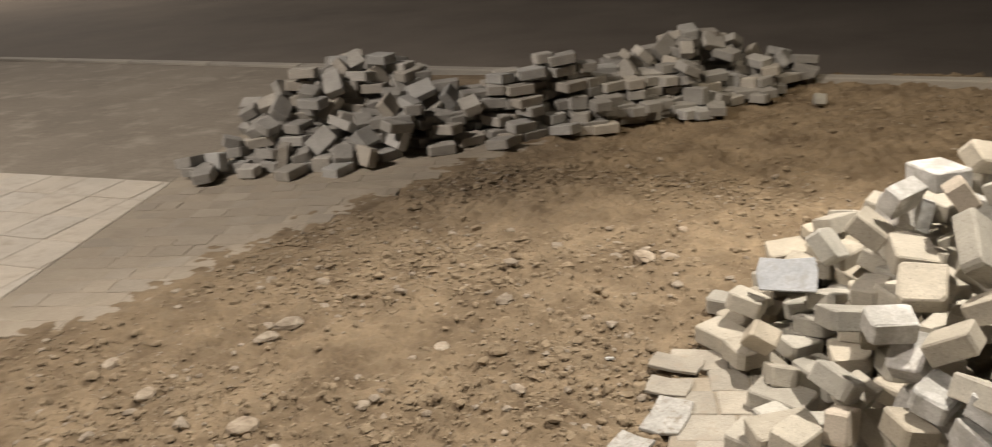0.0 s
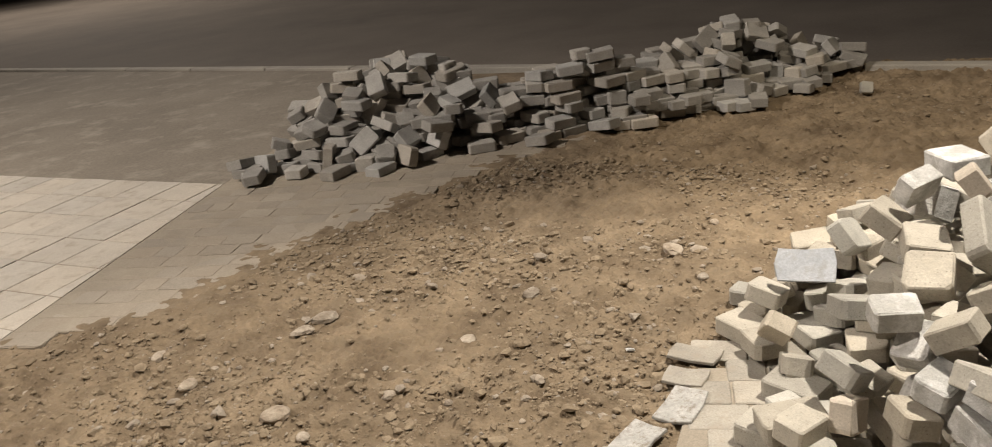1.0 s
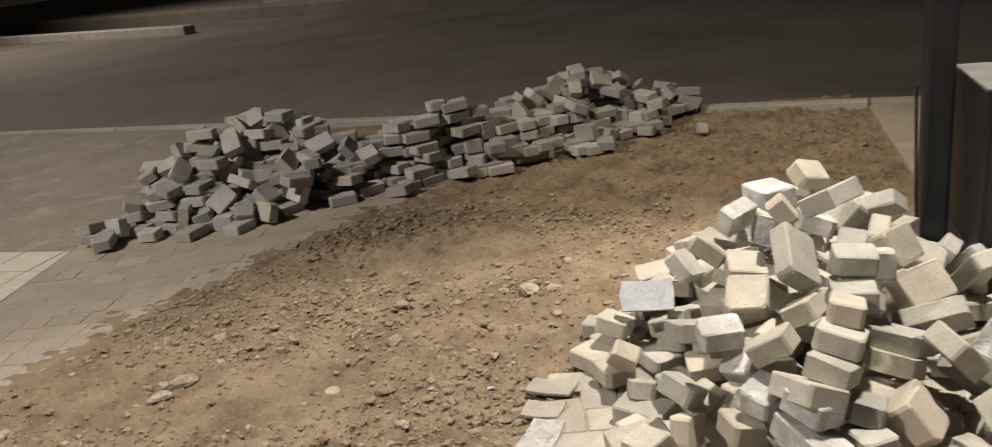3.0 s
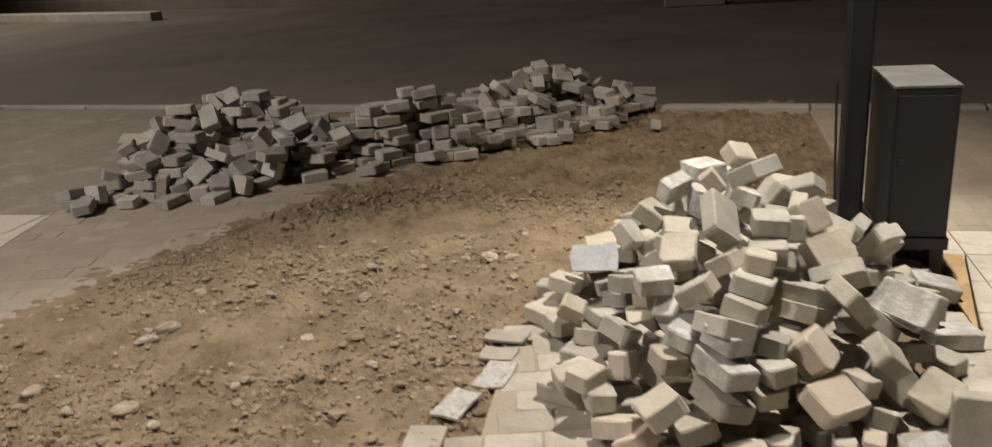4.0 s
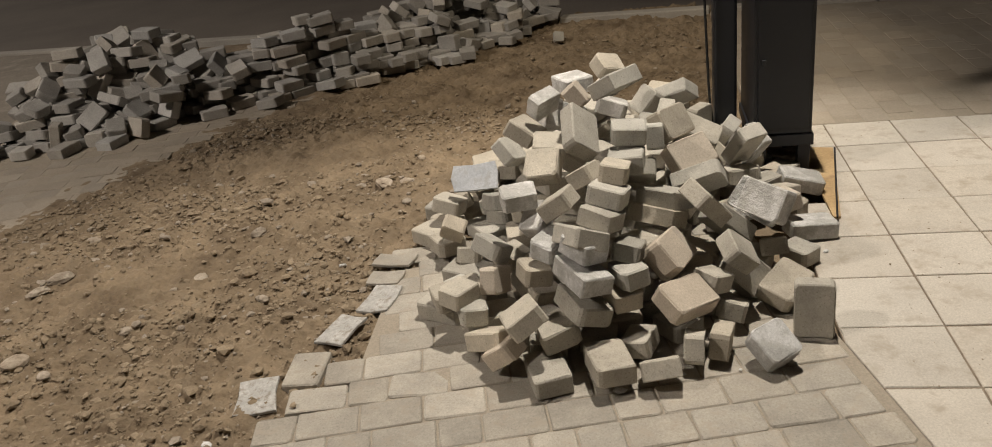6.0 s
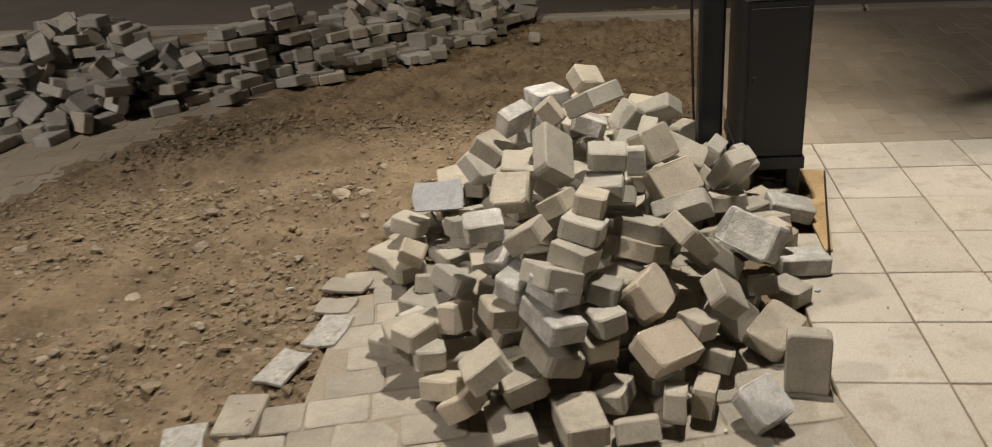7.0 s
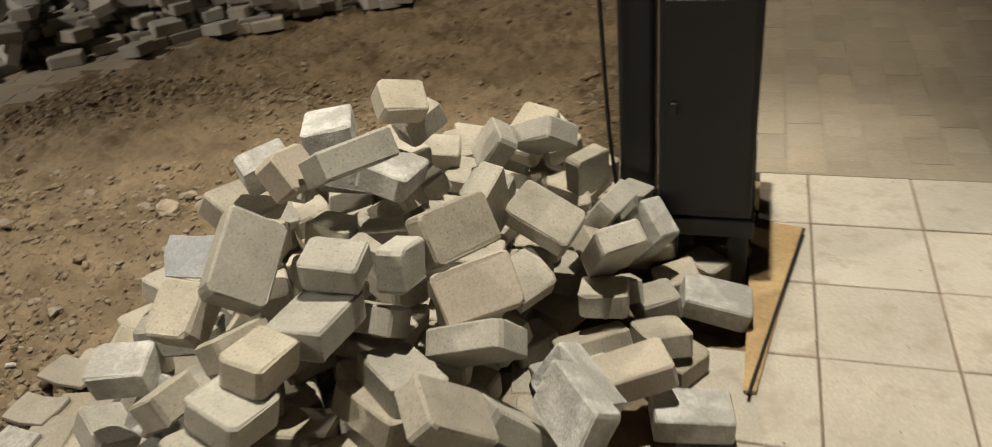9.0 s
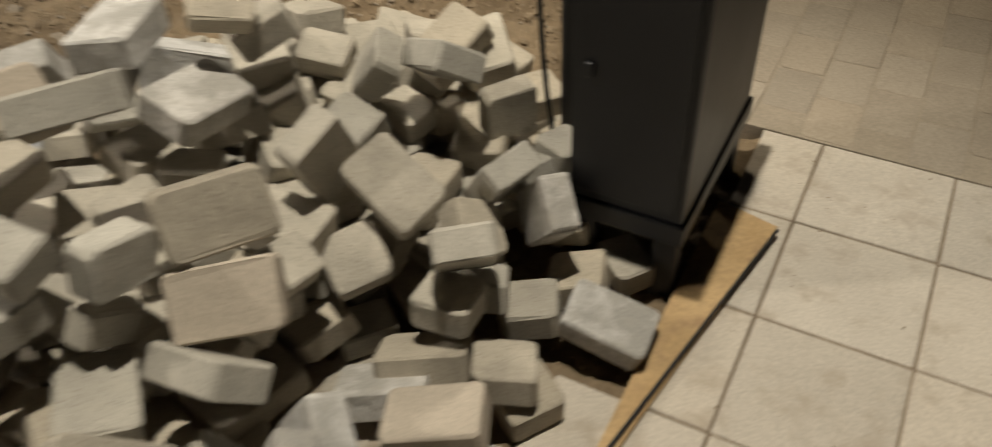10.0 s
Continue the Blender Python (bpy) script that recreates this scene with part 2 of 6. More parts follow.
def heap_top(x, y):
    weights = total = 0
    for px, py, pz in HEAP + [(a, b, 0.0) for a, b in RIM]:
        d = (x - px) ** 2 + (y - py) ** 2 + 0.006
        w = d ** -1.8
        weights, total = weights + w, total + w * pz
    inside = False
    for (ax, ay), (bx, by) in zip(RIM, RIM[1:] + RIM[:1]):
        if (ay > y) != (by > y) and x < (bx - ax) * (y - ay) / (by - ay) + ax:
            inside = not inside
    return total / weights if inside else -1.0


LONG, WIDE, HIGH = 0.18, 0.12, 0.06
HEAP_L, HEAP_W, HEAP_S, HEAP_H = 0.173, 0.115, 0.088, 0.058   # loose bricks: long, square and short ones
SHAPES = [slab_mesh("brick", HEAP_L, HEAP_W, HEAP_H, 0.012, 0.004, k, 3, 0.0012) for k in range(6)]
SQUARES = [slab_mesh("brick", HEAP_W, HEAP_W, HEAP_H, 0.012, 0.004, 20 + k, 3, 0.0012) for k in range(3)]
SHORTS = [slab_mesh("brick", HEAP_W, HEAP_S, HEAP_H, 0.011, 0.004, 30 + k, 3, 0.0012) for k in range(3)]


def tinted(meshes, mat):
    out = []
    for me in meshes:
        c = me.copy()
        c.materials.clear()
        c.materials.append(mat)
        out.append(c)
    return out


SIZES = {"long": SHAPES, "square": SQUARES, "short": SHORTS}
NEAR = {(size, tone): tinted(meshes, mat) for size, meshes in SIZES.items() for tone, mat in (("", BRICK), ("pale", BRICK_PALE), ("sand", BRICK_SAND))}
FAR = {(size, ""): tinted(meshes, BRICK_FAR) for size, meshes in SIZES.items()}

brick_heap = empty("brick_heap", (0.5, 2.5, 0))
tagged(brick_heap, "tumbled heap of grey concrete paving bricks beside the post", "brick heap")
count = [0]


def brick(x, y, z, rx, ry, rz, kind="long", tone="", parent=brick_heap, stock=NEAR):
    count[0] += 1
    meshes = stock[kind, tone]
    ob = part("brick", meshes[count[0] % len(meshes)], None, parent)
    if tone == "pale":
        ob["label"] = "paving brick smeared with whitish mortar"
    elif tone == "sand":
        ob["label"] = "sand-coloured paving brick"
    m = pose(x, y, z, rx, ry, rz)
    ob.matrix_basis = Matrix.Translation(-parent.location) @ m if parent else m
    return ob


def bury(parent, keep, depth):
    """Join the bricks deepest inside a heap into one mesh; `keep` of them stay pieces."""
    inner = sorted(parent.children, key=depth)[keep:]
    bm = bmesh.new()
    for o in inner:
        bm.from_mesh(o.data)
        bmesh.ops.transform(bm, matrix=o.matrix_basis, verts=bm.verts[-len(o.data.vertices):])
    me = bpy.data.meshes.new("brick_core")
    bm.to_mesh(me)
    bm.free()
    mat = inner[0].data.materials[0]
    for o in inner:
        bpy.data.objects.remove(o)
    part("brick_core", me, mat, parent)["kind"] = "stuff"


# placed bricks of the heap, seen from outside
brick(0.526, 2.837, 0.598, 38, 16, 45, "short")
brick(0.395, 2.712, 0.578, -3, 5, 115, "long", "pale")
brick(0.427, 2.467, 0.602, 51, 12, 87, "short", "sand")
brick(0.563, 2.477, 0.636, -30, 2, 55, "long")
brick(0.292, 2.582, 0.545, -64, -10, 47, "short", "pale")
brick(0.294, 2.712, 0.455, -70, 24, 114, "long", "pale")
brick(0.449, 2.223, 0.551, 45, -29, 95, "long")
brick(0.217, 2.570, 0.449, 33, 10, 79, "long")
brick(0.319, 2.423, 0.433, -8, 0, -86, "long")
brick(0.324, 2.171, 0.458, 32, -6, -9, "square")
brick(-0.132, 2.634, 0.134, 12, -11, 164, "square")
brick(0.175, 2.296, 0.287, -17, 9, 25, "long")
brick(0.248, 2.062, 0.401, 9, 0, 16, "short", "pale")
brick(0.382, 2.003, 0.398, -1, 35, 161, "short")
brick(0.463, 2.116, 0.442, -33, 9, 70, "short")
brick(0.563, 2.046, 0.479, 10, 10, 84, "short")
brick(0.542, 1.973, 0.435, 11, -11, 162, "square")
brick(0.519, 1.908, 0.388, 15, -9, 152, "square")
brick(0.470, 1.829, 0.329, 14, -7, 138, "square", "pale")
brick(0.461, 1.786, 0.263, 14, -5, 124, "long", "pale")
brick(0.455, 1.786, 0.157, 19, -3, 121, "long")
brick(0.354, 1.928, 0.293, 13, -5, 60, "short", "pale")
brick(0.456, 1.854, 0.350, -25, -16, -58, "long")
brick(0.298, 1.898, 0.214, 11, 3, 115, "short")
brick(0.141, 2.061, 0.221, 27, -13, 146, "short")
brick(0.157, 1.967, 0.152, 82, 23, 70, "short", "sand")
brick(0.047, 1.883, 0.153, 4, 4, 61, "short")
brick(0.090, 1.871, 0.094, 8, 5, 108, "short")
brick(0.174, 1.754, 0.063, -13, -23, -38, "long")
brick(0.285, 1.680, 0.182, 29, -17, -72, "long")
brick(0.221, 1.663, 0.077, -5, 37, 150, "short", "sand")
brick(0.350, 1.619, 0.030, -1, 3, 109, "long")
brick(0.375, 1.750, 0.093, -19, 8, 101, "long")
brick(0.531, 1.621, 0.061, 2, 5, 107, "long")
brick(0.616, 1.758, 0.041, -10, 1, 70, "short")
brick(0.676, 1.598, 0.053, -34, -7, 6, "short")
brick(0.776, 1.703, 0.058, -89, 20, 84, "short")
brick(0.854, 1.738, 0.051, -86, 10, 78, "short")
brick(0.756, 1.792, 0.167, 27, 8, 45, "long", "sand")
brick(0.716, 1.906, 0.259, 47, 3, 67, "square", "sand")
brick(0.930, 2.011, 0.199, 44, -15, 102, "square")
brick(1.079, 2.037, 0.061, 18, -9, 55, "long")
brick(1.134, 1.856, 0.083, 5, 83, -94, "long")
brick(0.994, 1.692, 0.065, -4, -30, 128, "square", "pale")
brick(0.953, 2.079, 0.092, -55, -47, -168, "long")
brick(0.905, 1.910, 0.055, 12, 22, 79, "short")
brick(0.844, 1.923, 0.153, 7, 21, 55, "short")
brick(0.595, 1.896, 0.282, 10, 15, 80, "short")
brick(0.596, 1.824, 0.239, -3, 6, 116, "short")
brick(0.572, 1.807, 0.177, -0, -3, 115, "short")
brick(0.717, 2.228, 0.302, 16, 6, 140, "long")
brick(0.688, 2.183, 0.257, 25, 0, 150, "long")
brick(0.842, 2.136, 0.316, 23, 44, 50, "long")
brick(0.920, 2.253, 0.185, 27, -44, -160, "long")
brick(1.044, 2.244, 0.262, 60, 0, -51, "long", "pale")
brick(1.240, 2.500, 0.035, -3, 4, 11, "long", "pale")
brick(1.169, 2.305, 0.033, -2, -1, 131, "short")
brick(0.809, 2.437, 0.366, 46, -2, 38, "long", "sand")
brick(0.750, 2.511, 0.462, 59, 5, 58, "long")
brick(0.862, 2.813, 0.315, -18, -25, 168, "long")
brick(0.835, 2.342, 0.310, 51, 20, 176, "long")
brick(0.605, 2.272, 0.526, 8, 5, 4, "short")
brick(0.692, 2.365, 0.470, 88, 19, 90, "short")
brick(0.595, 2.187, 0.459, -1, 8, 88, "long")
brick(0.605, 2.324, 0.365, 39, -3, 177, "long")
brick(-0.071, 2.402, 0.136, 34, 45, 115, "short")
brick(-0.006, 2.317, 0.064, 10, 25, 105, "short")
brick(0.302, 2.058, 0.323, -10, -35, 71, "short", "pale")
brick(1.073, 2.248, 0.091, -9, 26, 83, "short")
brick(1.267, 2.883, 0.055, 5, 16, 6, "long", "pale")
brick(0.720, 1.998, 0.209, 45, -0, 65, "long", "sand")
brick(0.443, 1.893, 0.206, 12, -10, 129, "long", "pale")
brick(0.645, 2.087, 0.202, 2, 11, 52, "long")
brick(0.345, 2.856, 0.396, 83, 24, 48, "long", "pale")
brick(0.467, 2.261, 0.330, 2, 3, 68, "square")
brick(0.349, 2.048, 0.191, 14, 22, 70, "long", "pale")
brick(0.717, 3.262, 0.313, 9, -28, 68, "long")
brick(0.670, 3.060, 0.374, 15, -52, 17, "square")
brick(0.732, 2.783, 0.364, 67, -66, -79, "long")
brick(0.787, 3.127, 0.377, 37, 24, 153, "long")
brick(1.076, 3.012, 0.167, 78, -52, -34, "long", "pale")
brick(0.971, 3.018, 0.209, -9, 55, 150, "long")
brick(1.033, 2.768, 0.268, -3, 52, 124, "long")
brick(1.018, 2.723, 0.162, -11, -1, 6, "square")
brick(1.164, 2.980, 0.039, -5, -15, 19, "square")
brick(1.155, 2.672, 0.097, -15, 4, 24, "square")
brick(1.109, 2.515, 0.124, -6, -10, 24, "long", "sand")
brick(1.031, 2.335, 0.220, -57, -16, 138, "long", "pale")
brick(1.027, 2.810, 0.117, -26, 1, 24, "square")
brick(1.120, 2.846, 0.064, -7, -8, 25, "square")
brick(0.999, 2.649, 0.071, -27, -6, 26, "long")
brick(0.963, 2.565, 0.055, -24, -6, 27, "long", "pale")
brick(0.971, 2.896, 0.172, 35, 35, 64, "square")
brick(0.685, 2.926, 0.308, 18, 7, -10, "square")
brick(0.891, 3.206, 0.231, -89, -2, 52, "square")
brick(0.537, 2.712, 0.475, 19, 11, 92, "long", "pale")
brick(-0.118, 2.459, 0.046, 1, 2, 38, "square")
brick(0.105, 2.812, 0.278, 45, 16, 67, "square")
brick(0.413, 2.283, 0.278, -4, 2, 64, "square")

# bricks below them that carry them
brick(-0.193, 2.568, 0.030, 0, -0, 144, "long")
brick(-0.163, 2.683, 0.030, 0, -0, 133, "square")
brick(-0.223, 2.810, 0.030, 0, -0, 168, "short")
brick(-0.083, 2.767, 0.030, 0, -0, 70, "square")
brick(-0.087, 2.931, 0.030, 0, -0, 75, "short")
brick(-0.036, 2.007, 0.030, 0, -0, 159, "long")
brick(-0.000, 2.123, 0.030, 0, -0, 138, "short")
brick(0.005, 2.237, 0.030, 0, -0, 157, "long")
brick(0.019, 2.596, 0.030, 0, -0, 128, "long")
brick(0.029, 2.899, 0.030, 0, -0, 38, "square")
brick(-0.006, 3.035, 0.030, 0, -0, 83, "short")
brick(-0.016, 3.181, 0.030, 0, -0, 44, "long")
brick(0.137, 1.937, 0.030, 0, -0, 13, "long")
brick(0.119, 2.110, 0.030, 0, -0, 107, "short")
brick(0.116, 2.391, 0.030, 0, -0, 133, "long")
brick(0.121, 2.690, 0.030, 0, -0, 156, "square")
brick(0.114, 2.820, 0.030, 0, -0, 20, "square")
brick(0.137, 3.101, 0.030, 0, -0, 7, "long")
brick(0.126, 3.207, 0.030, 0, -0, 154, "short")
brick(0.095, 3.312, 0.030, 0, -0, 35, "long")
brick(0.215, 2.084, 0.030, 0, -0, 134, "short")
brick(0.213, 2.236, 0.030, 0, -0, 67, "long")
brick(0.198, 2.502, 0.030, 0, -0, 174, "square")
brick(0.214, 2.611, 0.030, 0, -0, 158, "square")
brick(0.185, 2.913, 0.030, 0, -0, 138, "square")
brick(0.339, 1.772, 0.030, 0, -0, 4, "short")
brick(0.283, 1.894, 0.030, 0, -0, 44, "long")
brick(0.327, 2.173, 0.030, 0, -0, 15, "short")
brick(0.319, 2.406, 0.030, 0, -0, 87, "long")
brick(0.291, 2.710, 0.030, 0, -0, 166, "long")
brick(0.277, 2.830, 0.030, 0, -0, 99, "short")
brick(0.297, 2.992, 0.030, 0, -0, 35, "long")
brick(0.312, 3.191, 0.030, 0, -0, 77, "long")
brick(0.274, 3.366, 0.030, 0, -0, 112, "long")
brick(0.409, 2.035, 0.030, 0, -0, 131, "long")
brick(0.419, 2.337, 0.030, 0, -0, 77, "long")
brick(0.402, 2.540, 0.030, 0, -0, 6, "short")
brick(0.438, 2.785, 0.030, 0, -0, 81, "long")
brick(0.437, 2.980, 0.030, 0, -0, 175, "short")
brick(0.438, 3.079, 0.030, 0, -0, 98, "square")
brick(0.419, 3.208, 0.030, 0, -0, 74, "short")
brick(0.430, 3.430, 0.030, 0, -0, 166, "long")
brick(0.432, 3.536, 0.030, 0, -0, 165, "square")
brick(0.497, 1.797, 0.030, 0, -0, 173, "short")
brick(0.534, 1.902, 0.030, 0, -0, 14, "long")
brick(0.521, 2.061, 0.030, 0, -0, 46, "square")
brick(0.508, 2.233, 0.030, 0, -0, 172, "square")
brick(0.536, 2.522, 0.030, 0, -0, 0, "long")
brick(0.533, 2.994, 0.030, 0, -0, 107, "short")
brick(0.521, 3.189, 0.030, 0, -0, 1, "short")
brick(0.537, 3.286, 0.030, 0, -0, 50, "short")
brick(0.637, 2.213, 0.030, 0, -0, 4, "long")
brick(0.638, 2.339, 0.030, 0, -0, 72, "short")
brick(0.632, 2.711, 0.030, 0, -0, 20, "long")
brick(0.603, 2.826, 0.030, 0, -0, 155, "square")
brick(0.639, 3.092, 0.030, 0, -0, 94, "square")
brick(0.632, 3.282, 0.030, 0, -0, 81, "short")
brick(0.630, 3.432, 0.030, 0, -0, 43, "long")
brick(0.562, 3.533, 0.030, 0, -0, 10, "square")
brick(0.737, 1.870, 0.030, 0, -0, 40, "square")
brick(0.666, 2.002, 0.030, 0, -0, 98, "square")
brick(0.710, 2.505, 0.030, 0, -0, 166, "long")
brick(0.723, 2.623, 0.030, 0, -0, 163, "short")
brick(0.722, 2.938, 0.030, 0, -0, 45, "short")
brick(0.718, 3.174, 0.030, 0, -0, 129, "square")
brick(0.811, 2.013, 0.030, 0, -0, 1, "square")
brick(0.764, 2.114, 0.030, 0, -0, 14, "long")
brick(0.821, 2.337, 0.030, 0, -0, 145, "long")
brick(0.836, 2.684, 0.030, 0, -0, 49, "short")
brick(0.762, 2.805, 0.030, 0, -0, 80, "long")
brick(0.822, 3.007, 0.030, 0, -0, 148, "short")
brick(0.824, 3.278, 0.030, 0, -0, 144, "square")
brick(0.782, 3.391, 0.030, 0, -0, 45, "long")
brick(0.934, 2.187, 0.030, 0, -0, 58, "square")
brick(0.878, 2.821, 0.030, 0, -0, 154, "square")
brick(0.897, 3.096, 0.030, 0, -0, 57, "long")
brick(0.879, 3.521, 0.030, 0, -0, 29, "long")
brick(0.990, 2.292, 0.030, 0, -0, 163, "long")
brick(0.988, 2.903, 0.030, 0, -0, 124, "short")
brick(1.028, 3.132, 0.030, 0, -0, 172, "square")
brick(1.024, 3.276, 0.030, 0, -0, 140, "long")
brick(0.970, 3.428, 0.030, 0, -0, 42, "long")
brick(1.139, 3.179, 0.030, 0, -0, 105, "short")
brick(1.193, 2.677, 0.030, 0, -0, 147, "square")
brick(1.232, 3.066, 0.030, 0, -0, 141, "short")
brick(-0.120, 2.734, 0.095, -10, -24, 18, "short")
brick(0.018, 1.989, 0.093, -2, -4, 26, "long")
brick(0.030, 2.712, 0.096, -10, 10, 86, "short")
brick(-0.027, 2.918, 0.086, -15, 1, 107, "square")
brick(0.004, 3.099, 0.097, -2, -19, 90, "long")
brick(0.084, 2.621, 0.084, 4, 13, 143, "short")
brick(0.137, 2.971, 0.091, -0, 22, 98, "square")
brick(0.183, 2.433, 0.090, -7, -6, 103, "square")
brick(0.203, 2.687, 0.084, -8, -11, 83, "square")
brick(0.165, 2.840, 0.099, -9, -7, 67, "short")
brick(0.224, 3.108, 0.091, 0, -5, 50, "long")
brick(0.230, 3.321, 0.090, 1, -12, 37, "long")
brick(0.278, 2.034, 0.085, 17, -12, 124, "long")
brick(0.303, 2.240, 0.098, 6, -0, 141, "short")
brick(0.321, 2.493, 0.098, 1, 7, 131, "short")
brick(0.321, 2.690, 0.100, -8, -6, 78, "long")
brick(0.305, 2.908, 0.083, -8, 6, 98, "short")
brick(0.426, 2.105, 0.083, 6, -3, 106, "square")
brick(0.413, 2.228, 0.087, 3, 7, 91, "square")
brick(0.390, 2.393, 0.098, -19, -4, 143, "short")
brick(0.400, 2.820, 0.090, -19, 18, 69, "short")
brick(0.380, 2.979, 0.097, -10, 2, 94, "square")
brick(0.413, 3.098, 0.099, -9, 12, 140, "square")
brick(0.370, 3.196, 0.095, -3, -20, 11, "short")
brick(0.411, 3.289, 0.089, -9, 19, 89, "short")
brick(0.365, 3.526, 0.089, -1, -9, 70, "long")
brick(0.502, 1.928, 0.100, 12, 7, 170, "short")
brick(0.534, 2.364, 0.085, 4, 4, 72, "long")
brick(0.503, 2.534, 0.099, -4, 6, 30, "square")
brick(0.464, 2.680, 0.089, -6, -17, 18, "long")
brick(0.536, 2.921, 0.093, 8, 4, 133, "long")
brick(0.503, 3.239, 0.086, 0, 20, 103, "short")
brick(0.498, 3.404, 0.085, 4, -4, 57, "square")
brick(0.610, 1.993, 0.092, 15, 0, 142, "short")
brick(0.637, 2.132, 0.098, -2, -3, 171, "short")
brick(0.639, 2.528, 0.094, 3, 17, 164, "short")
brick(0.592, 2.738, 0.094, 20, -8, 144, "short")
brick(0.619, 3.009, 0.094, 0, 7, 120, "short")
brick(0.626, 3.176, 0.095, -12, -6, 13, "square")
brick(0.736, 1.925, 0.098, 4, -9, 19, "short")
brick(0.688, 2.285, 0.087, 2, 14, 160, "long")
brick(0.717, 2.402, 0.088, 16, -6, 166, "long")
brick(0.674, 2.663, 0.081, -7, -9, 2, "short")
brick(0.713, 2.829, 0.087, -0, 0, 83, "square")
brick(0.700, 3.316, 0.090, 4, -0, 117, "long")
brick(0.810, 2.086, 0.095, -4, 16, 175, "short")
brick(0.815, 2.179, 0.086, -4, 14, 21, "short")
brick(0.793, 2.615, 0.093, -3, -12, 62, "short")
brick(0.760, 2.934, 0.094, -12, 2, 17, "short")
brick(0.790, 3.034, 0.099, 6, 7, 20, "long")
brick(0.817, 3.186, 0.083, 15, 1, 83, "square")
brick(0.840, 3.365, 0.087, -19, 2, 138, "long")
brick(0.876, 2.902, 0.094, -10, 6, 160, "square")
brick(0.918, 3.170, 0.083, -1, -8, 88, "square")
brick(0.978, 3.286, 0.097, -11, -9, 62, "square")
brick(1.087, 3.095, 0.084, -11, -10, 103, "square")
brick(-0.036, 2.782, 0.157, 4, 19, 131, "long")
brick(0.012, 2.904, 0.156, -3, -8, 68, "short")
brick(-0.014, 3.035, 0.151, 8, -8, 14, "long")
brick(0.125, 2.660, 0.156, -15, 9, 43, "square")
brick(0.089, 2.898, 0.157, -4, 14, 74, "short")
brick(0.116, 3.207, 0.150, 11, -22, 131, "square")
brick(0.194, 2.129, 0.151, 21, 8, 65, "short")
brick(0.210, 2.501, 0.152, -5, 4, 78, "square")
brick(0.229, 2.615, 0.146, 6, -4, 67, "square")
brick(0.238, 2.727, 0.159, -2, 0, 11, "short")
brick(0.206, 2.877, 0.156, -11, -13, 143, "square")
brick(0.210, 3.026, 0.156, -10, -19, 122, "long")
brick(0.226, 3.183, 0.151, -13, -11, 170, "square")
brick(0.314, 2.313, 0.145, -5, 3, 15, "square")
brick(0.336, 2.809, 0.153, 2, 16, 167, "long")
brick(0.339, 3.033, 0.143, 11, -2, 7, "short")
brick(0.329, 3.318, 0.149, -5, -8, 39, "long")
brick(0.427, 2.299, 0.141, -2, -6, 121, "short")
brick(0.389, 2.508, 0.142, -10, 8, 77, "square")
brick(0.429, 2.927, 0.147, 7, -7, 11, "short")
brick(0.433, 3.183, 0.147, 3, 7, 56, "short")
brick(0.514, 2.016, 0.151, -24, 6, 21, "short")
brick(0.478, 2.188, 0.153, -14, -0, 7, "long")
brick(0.513, 2.416, 0.141, 18, 0, 41, "short")
brick(0.460, 2.593, 0.151, 5, -14, 170, "long")
brick(0.502, 2.798, 0.143, 9, -18, 6, "square")
brick(0.505, 3.006, 0.159, -11, 5, 148, "square")
brick(0.535, 3.108, 0.154, 6, -12, 167, "short")
brick(0.538, 3.338, 0.149, 4, 3, 37, "square")
brick(0.630, 2.212, 0.145, 18, -10, 125, "square")
brick(0.615, 2.392, 0.153, -15, -6, 101, "short")
brick(0.610, 2.606, 0.145, 3, 4, 173, "short")
brick(0.637, 2.695, 0.157, -2, 9, 82, "short")
brick(0.618, 2.876, 0.143, 1, 2, 80, "long")
brick(0.709, 2.110, 0.142, 17, -4, 176, "short")
brick(0.695, 2.480, 0.156, -14, 1, 98, "long")
brick(0.729, 2.675, 0.154, -17, -7, 7, "short")
brick(0.663, 3.075, 0.146, -6, -14, 145, "square")
brick(0.703, 3.216, 0.159, -11, 5, 81, "square")
brick(0.735, 3.436, 0.152, 15, 4, 84, "long")
brick(0.810, 2.809, 0.155, 6, -4, 4, "square")
brick(0.809, 2.965, 0.159, -3, 0, 93, "long")
brick(0.838, 3.189, 0.158, -6, -8, 107, "long")
brick(0.886, 3.377, 0.157, -2, -3, 138, "short")
brick(0.972, 3.123, 0.145, -4, 21, 154, "short")
brick(1.018, 3.211, 0.155, 9, 15, 77, "short")
brick(0.135, 2.933, 0.207, -10, 1, 135, "long")
brick(0.092, 3.087, 0.206, 6, -3, 35, "square")
brick(0.195, 3.238, 0.213, 16, 20, 122, "long")
brick(0.289, 2.404, 0.200, -9, 4, 179, "long")
brick(0.293, 2.617, 0.209, -7, 16, 56, "square")
brick(0.329, 2.738, 0.218, -5, 4, 37, "square")
brick(0.272, 2.837, 0.220, 11, -16, 148, "short")
brick(0.338, 2.979, 0.208, -2, -3, 75, "long")
brick(0.296, 3.123, 0.214, 7, -12, 24, "square")
brick(0.382, 2.213, 0.217, -1, 2, 27, "short")
brick(0.418, 2.362, 0.204, 3, 6, 57, "short")
brick(0.428, 2.491, 0.216, 0, 4, 144, "short")
brick(0.426, 3.229, 0.215, 4, 23, 53, "short")
brick(0.375, 3.303, 0.214, 2, 4, 57, "square")
brick(0.530, 2.569, 0.220, -9, 10, 175, "long")
brick(0.513, 2.730, 0.205, 15, 4, 155, "square")
